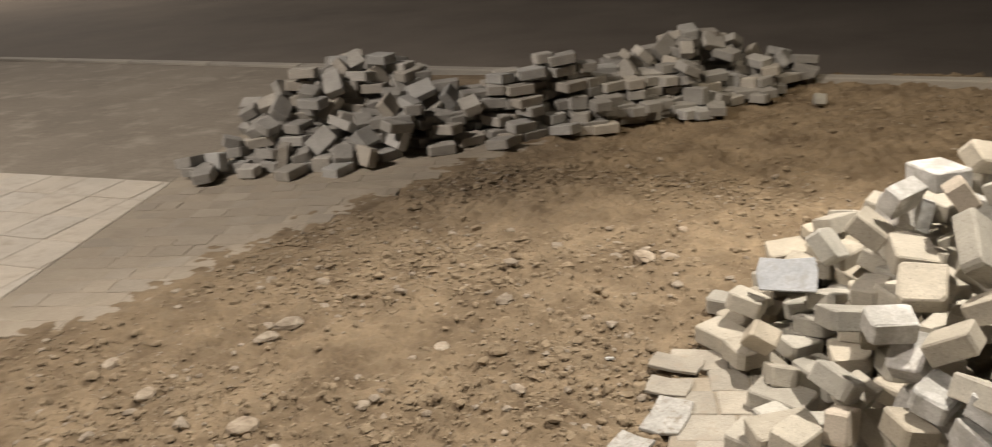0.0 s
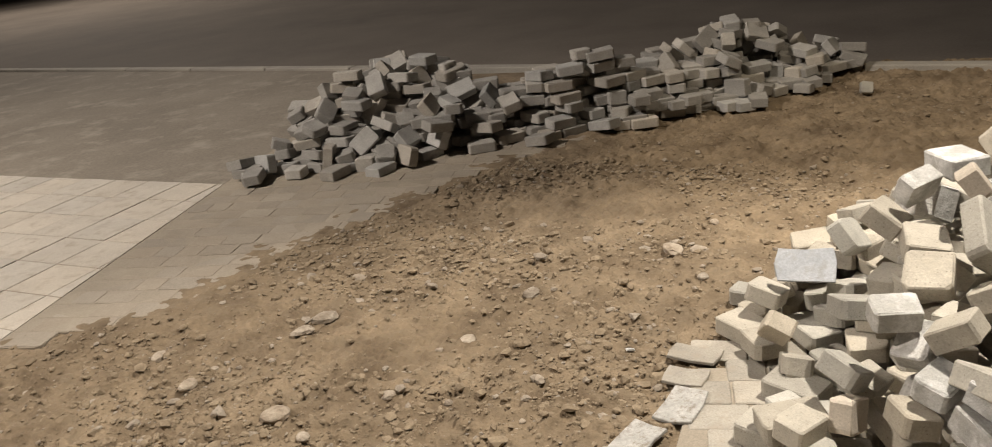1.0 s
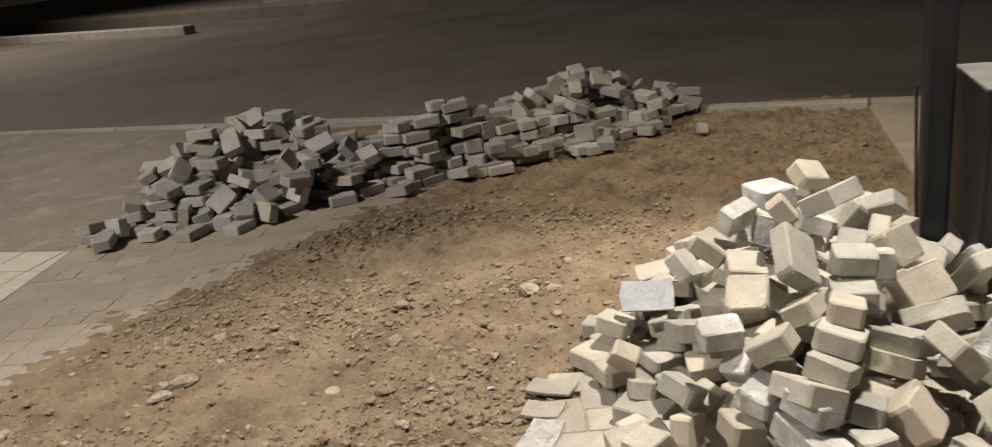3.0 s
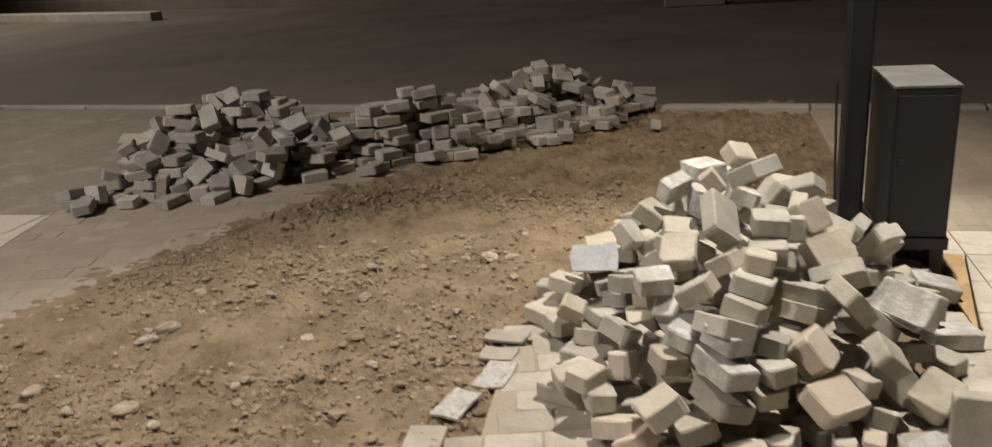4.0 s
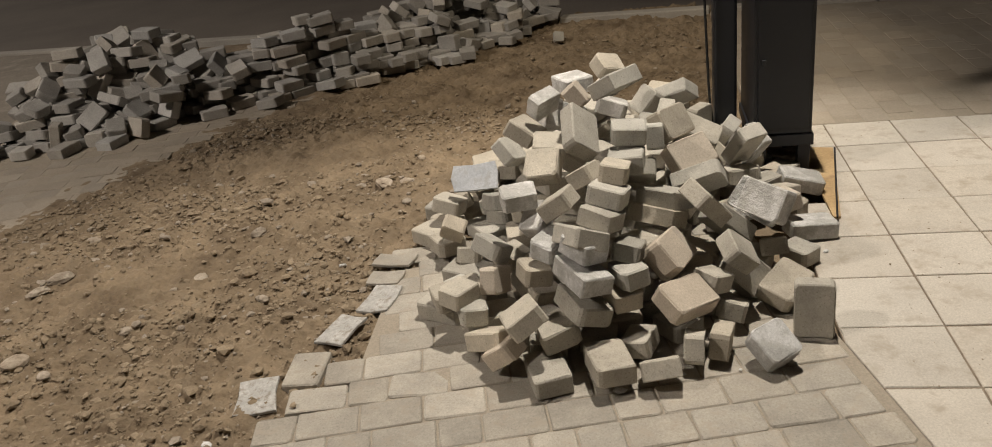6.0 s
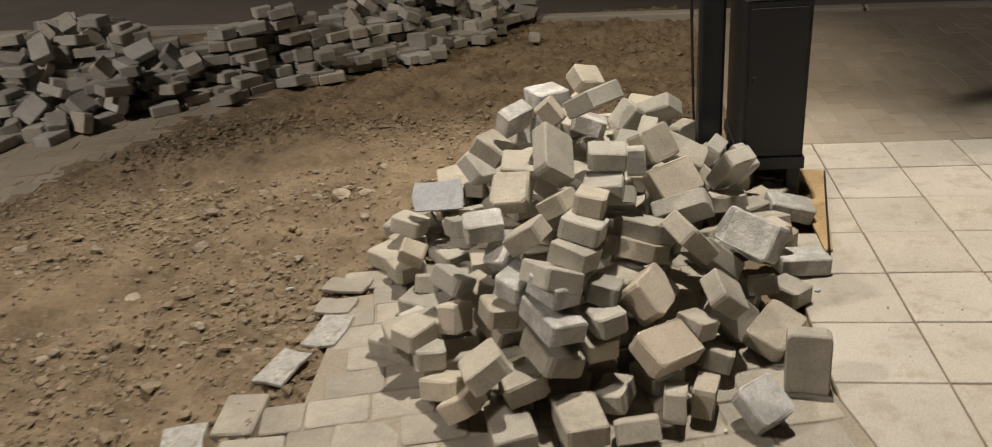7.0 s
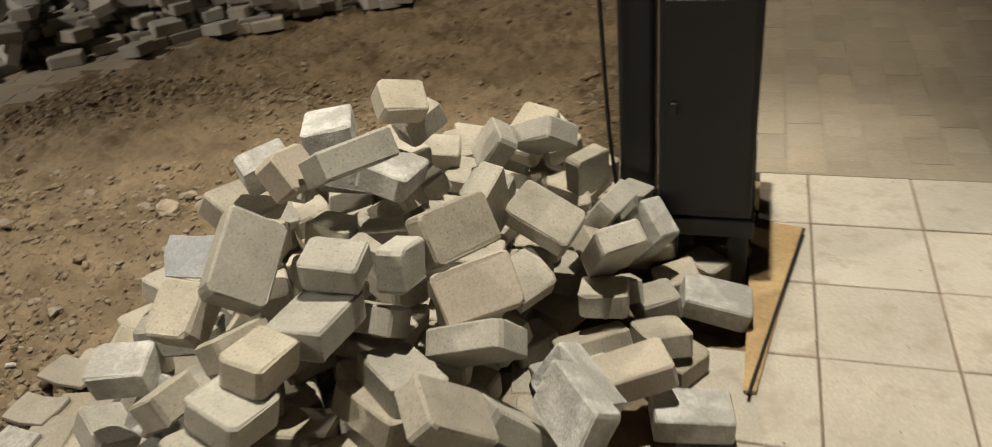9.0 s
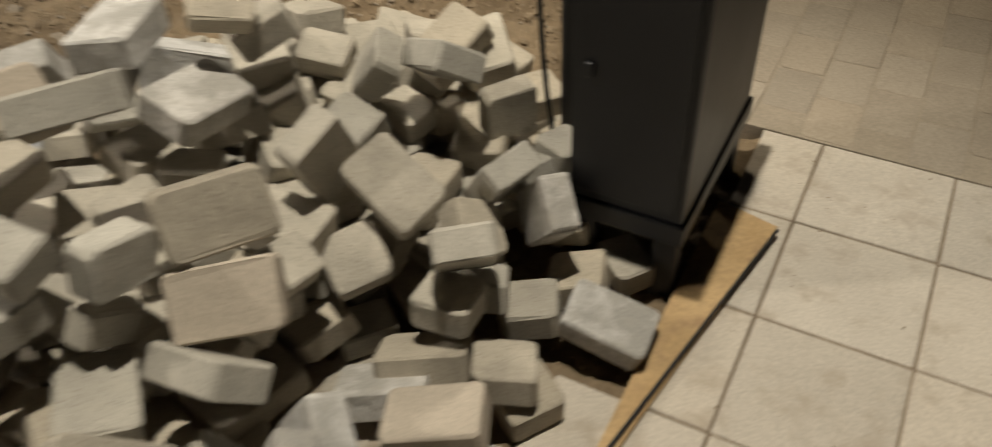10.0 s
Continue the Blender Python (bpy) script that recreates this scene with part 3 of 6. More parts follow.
brick(0.510, 2.870, 0.218, 27, -3, 137, "long")
brick(0.484, 3.075, 0.211, 5, -5, 108, "short")
brick(0.532, 3.170, 0.211, 2, 1, 56, "square")
brick(0.521, 3.385, 0.215, 10, 19, 26, "long")
brick(0.605, 2.307, 0.210, 8, -14, 140, "square")
brick(0.590, 3.016, 0.207, 4, -7, 36, "long")
brick(0.638, 3.276, 0.206, 22, 18, 116, "square")
brick(0.734, 2.407, 0.212, 9, 5, 7, "square")
brick(0.734, 2.562, 0.209, 2, 0, 143, "square")
brick(0.668, 2.794, 0.217, 7, 6, 64, "long")
brick(0.712, 2.924, 0.215, 10, -14, 65, "short")
brick(0.678, 3.126, 0.208, -2, -8, 165, "short")
brick(0.831, 2.706, 0.206, -10, -28, 147, "square")
brick(0.129, 3.021, 0.278, -4, 22, 124, "square")
brick(0.231, 2.534, 0.262, -8, -7, 65, "short")
brick(0.301, 2.467, 0.279, -1, -0, 125, "short")
brick(0.314, 2.883, 0.279, 5, -10, 114, "long")
brick(0.273, 3.028, 0.276, 9, -3, 30, "short")
brick(0.290, 3.209, 0.278, 14, 5, 77, "long")
brick(0.391, 2.592, 0.278, -4, -18, 54, "square")
brick(0.402, 2.731, 0.269, 17, -12, 74, "short")
brick(0.433, 2.987, 0.261, -11, -6, 46, "long")
brick(0.393, 3.126, 0.267, 27, -17, 55, "square")
brick(0.493, 2.397, 0.269, 3, -11, 177, "square")
brick(0.521, 3.238, 0.273, 27, 8, 53, "square")
brick(0.615, 2.393, 0.272, 13, -1, 78, "long")
brick(0.575, 2.831, 0.275, 24, -14, 142, "short")
brick(0.567, 3.085, 0.261, 2, -8, 80, "short")
brick(0.605, 3.340, 0.261, 10, 11, 134, "short")
brick(0.703, 2.675, 0.276, -2, 7, 7, "long")
brick(0.782, 2.479, 0.280, 19, -2, 2, "short")
brick(0.778, 2.582, 0.276, 29, 8, 80, "short")
brick(0.766, 3.337, 0.267, -11, -10, 129, "long")
brick(0.426, 2.495, 0.322, 19, -17, 141, "square")
brick(0.381, 2.667, 0.328, 15, -7, 175, "square")
brick(0.382, 3.039, 0.330, -11, -2, 6, "square")
brick(0.388, 3.204, 0.339, -11, 14, 67, "square")
brick(0.511, 2.529, 0.339, -2, -24, 161, "square")
brick(0.502, 2.674, 0.324, -4, 11, 34, "short")
brick(0.488, 2.806, 0.330, -31, 17, 85, "square")
brick(0.518, 2.932, 0.327, -21, 3, 136, "short")
brick(0.493, 3.110, 0.325, 16, 9, 14, "short")
brick(0.616, 2.478, 0.335, 4, -5, 145, "short")
brick(0.427, 2.980, 0.392, -0, -8, 141, "long")
brick(0.535, 2.905, 0.516, -3, -20, 52, "short")
if len(brick_heap.children) > 295:
    rank = {o.name: k for k, o in enumerate(brick_heap.children)}
    bury(brick_heap, 295, lambda o: rank[o.name])
# end of the heap

# ---- the ridge of stacked and tumbled bricks on the far side ----
brick_ridge = empty("brick_ridge", (-1.8, 5.2, 0))
tagged(brick_ridge, "long ridge of stacked and tumbled dusty grey paving bricks", "brick heap")


def ridge_brick(x, y, z, rx, ry, rz, kind):
    return brick(x, y, z, rx, ry, rz, kind, "", brick_ridge, FAR)


# ridge bricks
ridge_brick(-2.902, 4.980, 0.479, -23, -22, 137, "long")
ridge_brick(-2.708, 4.698, 0.438, -10, -1, -9, "long")
ridge_brick(-2.859, 4.763, 0.464, 50, 28, 98, "long")
ridge_brick(-2.625, 4.709, 0.360, -6, -1, 5, "long")
ridge_brick(-2.737, 4.621, 0.274, -12, -9, -170, "long")
ridge_brick(-2.837, 4.503, 0.279, -17, 54, -131, "long")
ridge_brick(-2.681, 4.372, 0.208, -30, 15, -9, "long")
ridge_brick(-2.754, 4.218, 0.147, -60, 37, -140, "long")
ridge_brick(-3.029, 4.552, 0.491, -5, 1, 17, "long")
ridge_brick(-3.082, 4.554, 0.411, -4, 8, 33, "long")
ridge_brick(-2.813, 4.535, 0.426, 22, 36, -53, "long")
ridge_brick(-2.896, 4.401, 0.337, 1, -0, -6, "long")
ridge_brick(-3.126, 4.384, 0.299, -46, 20, -74, "long")
ridge_brick(-3.279, 4.468, 0.305, 35, -19, -4, "long")
ridge_brick(-3.065, 4.500, 0.222, -4, 3, 37, "long")
ridge_brick(-2.967, 4.318, 0.206, 1, 3, 90, "long")
ridge_brick(-3.210, 4.223, 0.130, -4, -2, 42, "long")
ridge_brick(-2.955, 4.249, 0.136, -7, -4, -3, "long")
ridge_brick(-2.925, 4.059, 0.086, 0, 77, -159, "long")
ridge_brick(-3.348, 3.956, 0.075, 80, -9, -21, "long")
ridge_brick(-3.098, 3.937, 0.036, 0, 0, -172, "square")
ridge_brick(-3.245, 4.035, 0.031, -3, -5, 5, "long")
ridge_brick(-2.570, 4.069, 0.022, 0, -0, 82, "long")
ridge_brick(-2.696, 4.104, 0.040, 90, 0, 12, "short")
ridge_brick(-2.446, 4.192, 0.071, 70, -1, -31, "long")
ridge_brick(-2.523, 4.369, 0.134, -49, 3, -101, "long")
ridge_brick(-2.410, 4.380, 0.027, -0, 3, 67, "long")
ridge_brick(-2.345, 4.421, 0.114, 61, 2, -34, "long")
ridge_brick(-2.411, 4.485, 0.300, -55, 8, -79, "long")
ridge_brick(-2.663, 4.851, 0.384, 22, 64, 3, "long")
ridge_brick(-2.653, 4.898, 0.511, 2, -0, -17, "long")
ridge_brick(-2.554, 4.960, 0.443, 1, -3, -16, "long")
ridge_brick(-2.359, 4.832, 0.314, 39, -16, 40, "long")
ridge_brick(-2.290, 4.903, 0.229, 26, -35, 53, "long")
ridge_brick(-1.998, 4.778, 0.237, 16, 11, -53, "long")
ridge_brick(-2.157, 4.835, 0.275, -56, 8, -76, "long")
ridge_brick(-1.894, 4.962, 0.297, 2, 3, 114, "long")
ridge_brick(-1.902, 4.899, 0.223, -4, 2, 33, "long")
ridge_brick(-1.874, 5.006, 0.357, 5, 5, 149, "long")
ridge_brick(-1.666, 5.022, 0.390, 2, -4, 25, "long")
ridge_brick(-1.726, 4.953, 0.298, -3, 0, 38, "long")
ridge_brick(-1.709, 5.142, 0.279, 2, 3, 59, "long")
ridge_brick(-1.675, 4.936, 0.228, 0, -1, 50, "long")
ridge_brick(-1.660, 4.931, 0.172, 1, 1, 146, "long")
ridge_brick(-1.789, 4.988, 0.121, -1, -1, 146, "long")
ridge_brick(-1.496, 5.123, 0.456, 1, -6, 25, "long")
ridge_brick(-1.507, 5.141, 0.382, 4, -0, 54, "long")
ridge_brick(-1.617, 5.186, 0.220, 1, 2, 63, "long")
ridge_brick(-1.436, 5.116, 0.286, 1, -0, 59, "long")
ridge_brick(-1.700, 4.857, 0.088, 3, 2, 53, "long")
ridge_brick(-1.649, 4.900, 0.024, 0, 0, 50, "long")
ridge_brick(-1.555, 5.044, 0.099, -1, 1, 140, "long")
ridge_brick(-1.433, 4.929, 0.052, -4, -9, -19, "long")
ridge_brick(-1.769, 4.800, 0.025, -0, -1, 143, "long")
ridge_brick(-1.758, 4.648, 0.038, -0, -10, -15, "long")
ridge_brick(-1.998, 4.710, 0.036, 4, -0, 48, "long")
ridge_brick(-2.257, 4.629, 0.041, -3, 4, 59, "long")
ridge_brick(-2.098, 4.623, 0.127, -4, -4, -18, "long")
ridge_brick(-2.008, 4.911, 0.076, -0, 4, 62, "long")
ridge_brick(-1.869, 4.864, 0.124, 1, -1, 156, "long")
ridge_brick(-1.394, 5.101, 0.180, 87, 3, 36, "short")
ridge_brick(-1.358, 5.085, 0.095, -3, 5, 89, "long")
ridge_brick(-1.337, 5.255, 0.288, 0, 0, 59, "long")
ridge_brick(-1.373, 5.237, 0.232, 1, -2, 149, "long")
ridge_brick(-1.229, 5.319, 0.237, -2, 1, 55, "long")
ridge_brick(-1.108, 5.396, 0.240, -2, 1, 123, "long")
ridge_brick(-1.094, 5.405, 0.170, -0, 1, 114, "long")
ridge_brick(-1.064, 5.571, 0.215, 5, 3, 142, "long")
ridge_brick(-1.025, 5.581, 0.154, -2, 0, 121, "long")
ridge_brick(-0.934, 5.610, 0.208, 3, 3, 134, "long")
ridge_brick(-0.921, 5.696, 0.125, 0, 3, 117, "long")
ridge_brick(-0.722, 5.558, 0.117, 87, -6, -33, "long")
ridge_brick(-1.176, 5.563, 0.271, 60, 30, -50, "long")
ridge_brick(-1.225, 5.910, 0.292, 22, 34, 60, "long")
ridge_brick(-1.119, 5.796, 0.345, -44, 3, -60, "long")
ridge_brick(-1.093, 5.921, 0.281, -8, 38, -87, "short")
ridge_brick(-0.996, 5.937, 0.369, -56, 29, -119, "long")
ridge_brick(-0.859, 6.110, 0.443, -5, -10, 112, "long")
ridge_brick(-0.831, 5.869, 0.360, -5, 38, -75, "short")
ridge_brick(-0.767, 6.169, 0.259, 57, -4, 61, "short")
ridge_brick(-0.786, 5.633, 0.281, -25, 4, -57, "long")
ridge_brick(-0.690, 6.127, 0.365, 47, 17, 41, "long")
ridge_brick(-0.464, 6.226, 0.161, 5, 4, -4, "long")
ridge_brick(-0.685, 6.265, 0.159, 4, -2, 9, "long")
ridge_brick(-0.382, 6.173, 0.218, 6, 4, -36, "long")
ridge_brick(-0.433, 6.444, 0.217, -65, 7, -95, "long")
ridge_brick(-0.223, 6.579, 0.157, -52, -3, -100, "long")
ridge_brick(-0.421, 5.996, 0.096, 89, -6, -26, "short")
ridge_brick(-0.532, 6.016, 0.102, -1, 84, 91, "short")
ridge_brick(-0.206, 6.393, 0.046, -4, -1, 50, "long")
ridge_brick(-0.655, 5.942, 0.164, 5, -2, 37, "long")
ridge_brick(-0.688, 5.852, 0.102, -3, -2, 49, "long")
ridge_brick(-3.387, 3.854, 0.030, 4, 2, 145, "square")
ridge_brick(-3.453, 4.085, 0.030, 2, -1, 108, "square")
ridge_brick(-3.295, 4.149, 0.030, -1, -1, 134, "square")
ridge_brick(-3.410, 4.380, 0.030, 1, 2, 15, "square")
ridge_brick(-3.157, 4.176, 0.030, 3, 2, 131, "long")
ridge_brick(-3.421, 4.502, 0.030, -4, 1, 63, "square")
ridge_brick(-3.018, 4.104, 0.030, 2, 2, 85, "long")
ridge_brick(-3.275, 4.370, 0.030, 0, 0, 72, "long")
ridge_brick(-2.833, 3.969, 0.030, 0, -1, 83, "long")
ridge_brick(-3.055, 4.275, 0.030, 1, -1, 48, "square")
ridge_brick(-3.163, 4.449, 0.030, -2, 3, 135, "long")
ridge_brick(-3.316, 4.570, 0.030, 3, 2, 97, "long")
ridge_brick(-2.820, 4.126, 0.030, 2, -1, 130, "long")
ridge_brick(-2.939, 4.224, 0.030, -1, 1, 10, "square")
ridge_brick(-2.999, 4.357, 0.030, 0, -2, 123, "long")
ridge_brick(-3.190, 4.621, 0.030, 2, 2, 68, "square")
ridge_brick(-2.832, 4.262, 0.030, 2, 0, 135, "long")
ridge_brick(-3.039, 4.548, 0.030, -1, 1, 34, "long")
ridge_brick(-2.709, 4.176, 0.030, -0, 4, 8, "square")
ridge_brick(-2.739, 4.309, 0.030, -0, -1, 39, "square")
ridge_brick(-2.905, 4.497, 0.030, -2, -1, 47, "long")
ridge_brick(-3.069, 4.720, 0.030, 1, 0, 50, "square")
ridge_brick(-2.614, 4.230, 0.030, 1, 2, 116, "long")
ridge_brick(-2.754, 4.434, 0.030, 0, 1, 94, "square")
ridge_brick(-2.852, 4.622, 0.030, 0, 1, 132, "square")
ridge_brick(-2.964, 4.709, 0.030, 0, 2, 79, "square")
ridge_brick(-2.595, 4.397, 0.030, 0, 0, 42, "square")
ridge_brick(-2.724, 4.607, 0.030, -1, 1, 102, "square")
ridge_brick(-2.966, 4.825, 0.030, 0, 0, 172, "long")
ridge_brick(-2.987, 4.967, 0.030, 1, -3, 122, "long")
ridge_brick(-2.712, 4.722, 0.030, 1, -2, 103, "long")
ridge_brick(-2.966, 5.099, 0.030, 1, 2, 121, "square")
ridge_brick(-2.499, 4.520, 0.030, -2, -4, 107, "square")
ridge_brick(-2.603, 4.697, 0.030, -4, -3, 84, "long")
ridge_brick(-2.733, 4.858, 0.030, -0, -2, 34, "square")
ridge_brick(-2.823, 4.956, 0.030, 1, -0, 107, "long")
ridge_brick(-2.703, 5.024, 0.030, -2, 3, 29, "long")
ridge_brick(-2.853, 5.132, 0.030, 0, 2, 128, "square")
ridge_brick(-2.392, 4.617, 0.030, 2, 0, 48, "square")
ridge_brick(-2.462, 4.747, 0.030, -3, 1, 17, "long")
ridge_brick(-2.580, 4.961, 0.030, 0, -0, 8, "long")
ridge_brick(-2.105, 4.519, 0.030, -1, 1, 36, "long")
ridge_brick(-2.273, 4.773, 0.030, 2, 1, 36, "long")
ridge_brick(-2.471, 5.068, 0.030, -3, -1, 35, "square")
ridge_brick(-2.122, 4.763, 0.030, -0, -0, 34, "long")
ridge_brick(-2.253, 4.899, 0.030, -4, 0, 41, "long")
ridge_brick(-2.337, 5.008, 0.030, 2, 1, 35, "long")
ridge_brick(-2.110, 4.899, 0.030, -2, -2, 33, "long")
ridge_brick(-2.107, 5.036, 0.030, 2, 1, 35, "long")
ridge_brick(-1.931, 4.910, 0.030, 1, -2, 35, "long")
ridge_brick(-1.787, 4.957, 0.030, 2, -2, 39, "square")
ridge_brick(-1.871, 5.074, 0.030, -0, -2, 29, "long")
ridge_brick(-1.592, 5.013, 0.030, -3, 1, 35, "square")
ridge_brick(-1.642, 5.084, 0.030, 2, 3, 34, "long")
ridge_brick(-1.756, 5.180, 0.030, -2, 2, 36, "square")
ridge_brick(-1.506, 5.042, 0.030, 1, -2, 32, "square")
ridge_brick(-1.671, 5.217, 0.030, 0, -1, 34, "square")
ridge_brick(-1.710, 5.324, 0.030, -2, -0, 32, "square")
ridge_brick(-1.355, 5.010, 0.030, -1, 2, 35, "square")
ridge_brick(-1.433, 5.083, 0.030, 2, -2, 36, "square")
ridge_brick(-1.519, 5.164, 0.030, -1, 1, 43, "long")
ridge_brick(-1.575, 5.252, 0.030, 1, 1, 38, "square")
ridge_brick(-1.216, 5.057, 0.030, -2, -0, 31, "long")
ridge_brick(-1.305, 5.154, 0.030, 2, -0, 40, "long")
ridge_brick(-1.357, 5.292, 0.030, 4, -3, 40, "long")
ridge_brick(-1.461, 5.313, 0.030, -1, 3, 43, "long")
ridge_brick(-1.268, 5.463, 0.030, -1, 0, 44, "square")
ridge_brick(-1.330, 5.538, 0.030, -1, -2, 34, "long")
ridge_brick(-1.104, 5.304, 0.030, -0, 4, 35, "long")
ridge_brick(-1.130, 5.417, 0.030, 1, -2, 37, "square")
ridge_brick(-1.065, 5.480, 0.030, -1, 4, 33, "square")
ridge_brick(-1.153, 5.553, 0.030, -2, 1, 34, "long")
ridge_brick(-1.238, 5.617, 0.030, -3, 5, 27, "square")
ridge_brick(-1.362, 5.825, 0.030, 0, 1, 36, "long")
ridge_brick(-1.370, 5.925, 0.030, 4, 0, 31, "square")
ridge_brick(-0.995, 5.392, 0.030, -0, 2, 30, "square")
ridge_brick(-1.151, 5.697, 0.030, 1, 2, 33, "long")
ridge_brick(-1.222, 5.770, 0.030, 1, -1, 41, "long")
ridge_brick(-0.894, 5.494, 0.030, 1, -1, 34, "long")
ridge_brick(-0.919, 5.585, 0.030, -2, 1, 32, "square")
ridge_brick(-0.982, 5.653, 0.030, 1, 1, 34, "long")
ridge_brick(-1.174, 5.919, 0.030, 1, -2, 30, "long")
ridge_brick(-1.271, 6.025, 0.030, 0, 1, 34, "long")
ridge_brick(-0.760, 5.429, 0.030, -1, 3, 44, "square")
ridge_brick(-1.011, 5.762, 0.030, 1, 1, 36, "long")
ridge_brick(-1.081, 5.836, 0.030, 3, 0, 31, "long")
ridge_brick(-0.675, 5.468, 0.030, -1, -1, 120, "long")
ridge_brick(-0.791, 5.585, 0.030, -0, 0, 93, "square")
ridge_brick(-0.784, 5.676, 0.030, -4, -3, 5, "long")
ridge_brick(-0.988, 5.951, 0.030, -0, 0, 141, "square")
ridge_brick(-1.068, 6.039, 0.030, -6, 2, 177, "square")
ridge_brick(-0.655, 5.607, 0.030, -0, 5, 172, "square")
ridge_brick(-0.836, 5.813, 0.030, 2, -2, 109, "long")
ridge_brick(-0.971, 6.095, 0.030, 5, 2, 85, "long")
ridge_brick(-0.644, 5.757, 0.030, 1, 2, 23, "long")
ridge_brick(-0.850, 6.047, 0.030, -1, 1, 57, "long")
ridge_brick(-0.684, 5.871, 0.030, 2, 3, 41, "long")
ridge_brick(-0.818, 6.176, 0.030, -1, -2, 88, "square")
ridge_brick(-0.537, 5.842, 0.030, -0, -1, 139, "long")
ridge_brick(-0.668, 6.040, 0.030, 1, 4, 23, "long")
ridge_brick(-0.864, 6.276, 0.030, -4, -0, 70, "square")
ridge_brick(-0.501, 5.994, 0.030, 1, 2, 134, "square")
ridge_brick(-0.631, 6.179, 0.030, 1, 2, 117, "square")
ridge_brick(-0.696, 6.288, 0.030, -0, 2, 57, "long")
ridge_brick(-0.341, 5.872, 0.030, 4, 0, 168, "square")
ridge_brick(-0.496, 6.108, 0.030, 0, 1, 9, "square")
ridge_brick(-0.363, 6.005, 0.030, -2, 1, 60, "long")
ridge_brick(-0.485, 6.289, 0.030, 0, 0, 167, "long")
ridge_brick(-0.602, 6.464, 0.030, 1, 1, 79, "square")
ridge_brick(-0.243, 6.146, 0.030, 1, 3, 99, "square")
ridge_brick(-3.494, 3.908, 0.089, -10, 11, 95, "long")
ridge_brick(-3.284, 4.129, 0.089, -10, 12, 89, "long")
ridge_brick(-3.368, 4.237, 0.089, -12, -13, 34, "long")
ridge_brick(-3.060, 4.114, 0.089, 16, 4, 163, "long")
ridge_brick(-3.288, 4.488, 0.089, 10, 6, 20, "long")
ridge_brick(-3.139, 4.363, 0.089, -10, -23, 74, "long")
ridge_brick(-2.832, 4.102, 0.089, -12, -4, 122, "square")
ridge_brick(-3.013, 4.376, 0.089, -27, -1, 114, "square")
ridge_brick(-3.114, 4.491, 0.089, 16, 1, 67, "square")
ridge_brick(-3.223, 4.610, 0.089, 3, -5, 8, "square")
ridge_brick(-2.905, 4.359, 0.089, 14, -17, 84, "long")
ridge_brick(-2.797, 4.329, 0.089, 11, 4, 131, "square")
ridge_brick(-2.939, 4.597, 0.089, 9, 21, 64, "long")
ridge_brick(-3.044, 4.685, 0.089, -2, -18, 91, "square")
ridge_brick(-2.575, 4.158, 0.089, 32, 4, 28, "square")
ridge_brick(-2.658, 4.247, 0.089, 16, -23, 60, "square")
ridge_brick(-2.829, 4.549, 0.089, -1, 14, 139, "square")
ridge_brick(-2.619, 4.388, 0.089, -7, -10, 175, "long")
ridge_brick(-2.920, 4.740, 0.089, -19, -18, 147, "long")
ridge_brick(-2.912, 4.807, 0.089, 1, -25, 86, "long")
ridge_brick(-2.977, 4.924, 0.089, -16, 10, 61, "square")
ridge_brick(-2.626, 4.557, 0.089, 6, 9, 78, "long")
ridge_brick(-2.714, 4.646, 0.089, -1, -40, 151, "square")
ridge_brick(-2.792, 4.804, 0.089, -3, 10, 24, "square")
ridge_brick(-2.966, 5.043, 0.089, -9, 13, 162, "square")
ridge_brick(-2.659, 4.791, 0.089, -6, 10, 71, "square")
ridge_brick(-2.790, 4.931, 0.089, 2, -19, 112, "long")
ridge_brick(-2.416, 4.520, 0.089, -2, -2, 170, "square")
ridge_brick(-2.479, 4.648, 0.089, -14, 1, 41, "square")
ridge_brick(-2.823, 5.062, 0.089, -1, 13, 46, "square")
ridge_brick(-2.511, 4.760, 0.089, 11, 17, 152, "long")
ridge_brick(-2.605, 4.943, 0.089, -15, 10, 55, "square")
ridge_brick(-2.655, 5.070, 0.089, 26, 12, 8, "square")
ridge_brick(-2.178, 4.679, 0.089, 0, 2, 45, "long")
ridge_brick(-2.367, 4.866, 0.089, -1, 1, 39, "long")
ridge_brick(-2.438, 5.070, 0.089, -4, 4, 34, "long")
ridge_brick(-2.197, 4.823, 0.089, 0, -1, 43, "long")
ridge_brick(-2.243, 4.932, 0.089, 2, 1, 31, "square")
ridge_brick(-2.366, 4.995, 0.089, 1, -1, 31, "square")
ridge_brick(-2.065, 5.042, 0.089, -3, -1, 42, "long")
ridge_brick(-1.907, 5.030, 0.089, 2, 1, 36, "square")
ridge_brick(-1.938, 5.158, 0.089, 6, 3, 37, "square")
ridge_brick(-1.732, 5.020, 0.089, -1, 1, 30, "long")
ridge_brick(-1.823, 5.078, 0.089, -1, 1, 36, "square")
ridge_brick(-1.731, 5.163, 0.089, -0, -5, 31, "long")
ridge_brick(-1.817, 5.254, 0.089, 2, -1, 35, "long")
ridge_brick(-1.528, 5.179, 0.089, 2, -1, 36, "long")
ridge_brick(-1.547, 5.327, 0.089, 2, -5, 29, "long")
ridge_brick(-1.371, 5.221, 0.089, 2, -1, 28, "square")
ridge_brick(-1.337, 5.432, 0.089, 0, 0, 35, "square")
ridge_brick(-1.186, 5.234, 0.089, 2, -1, 32, "long")
ridge_brick(-1.243, 5.338, 0.089, 1, 1, 42, "long")
ridge_brick(-1.053, 5.257, 0.089, -3, 0, 34, "square")
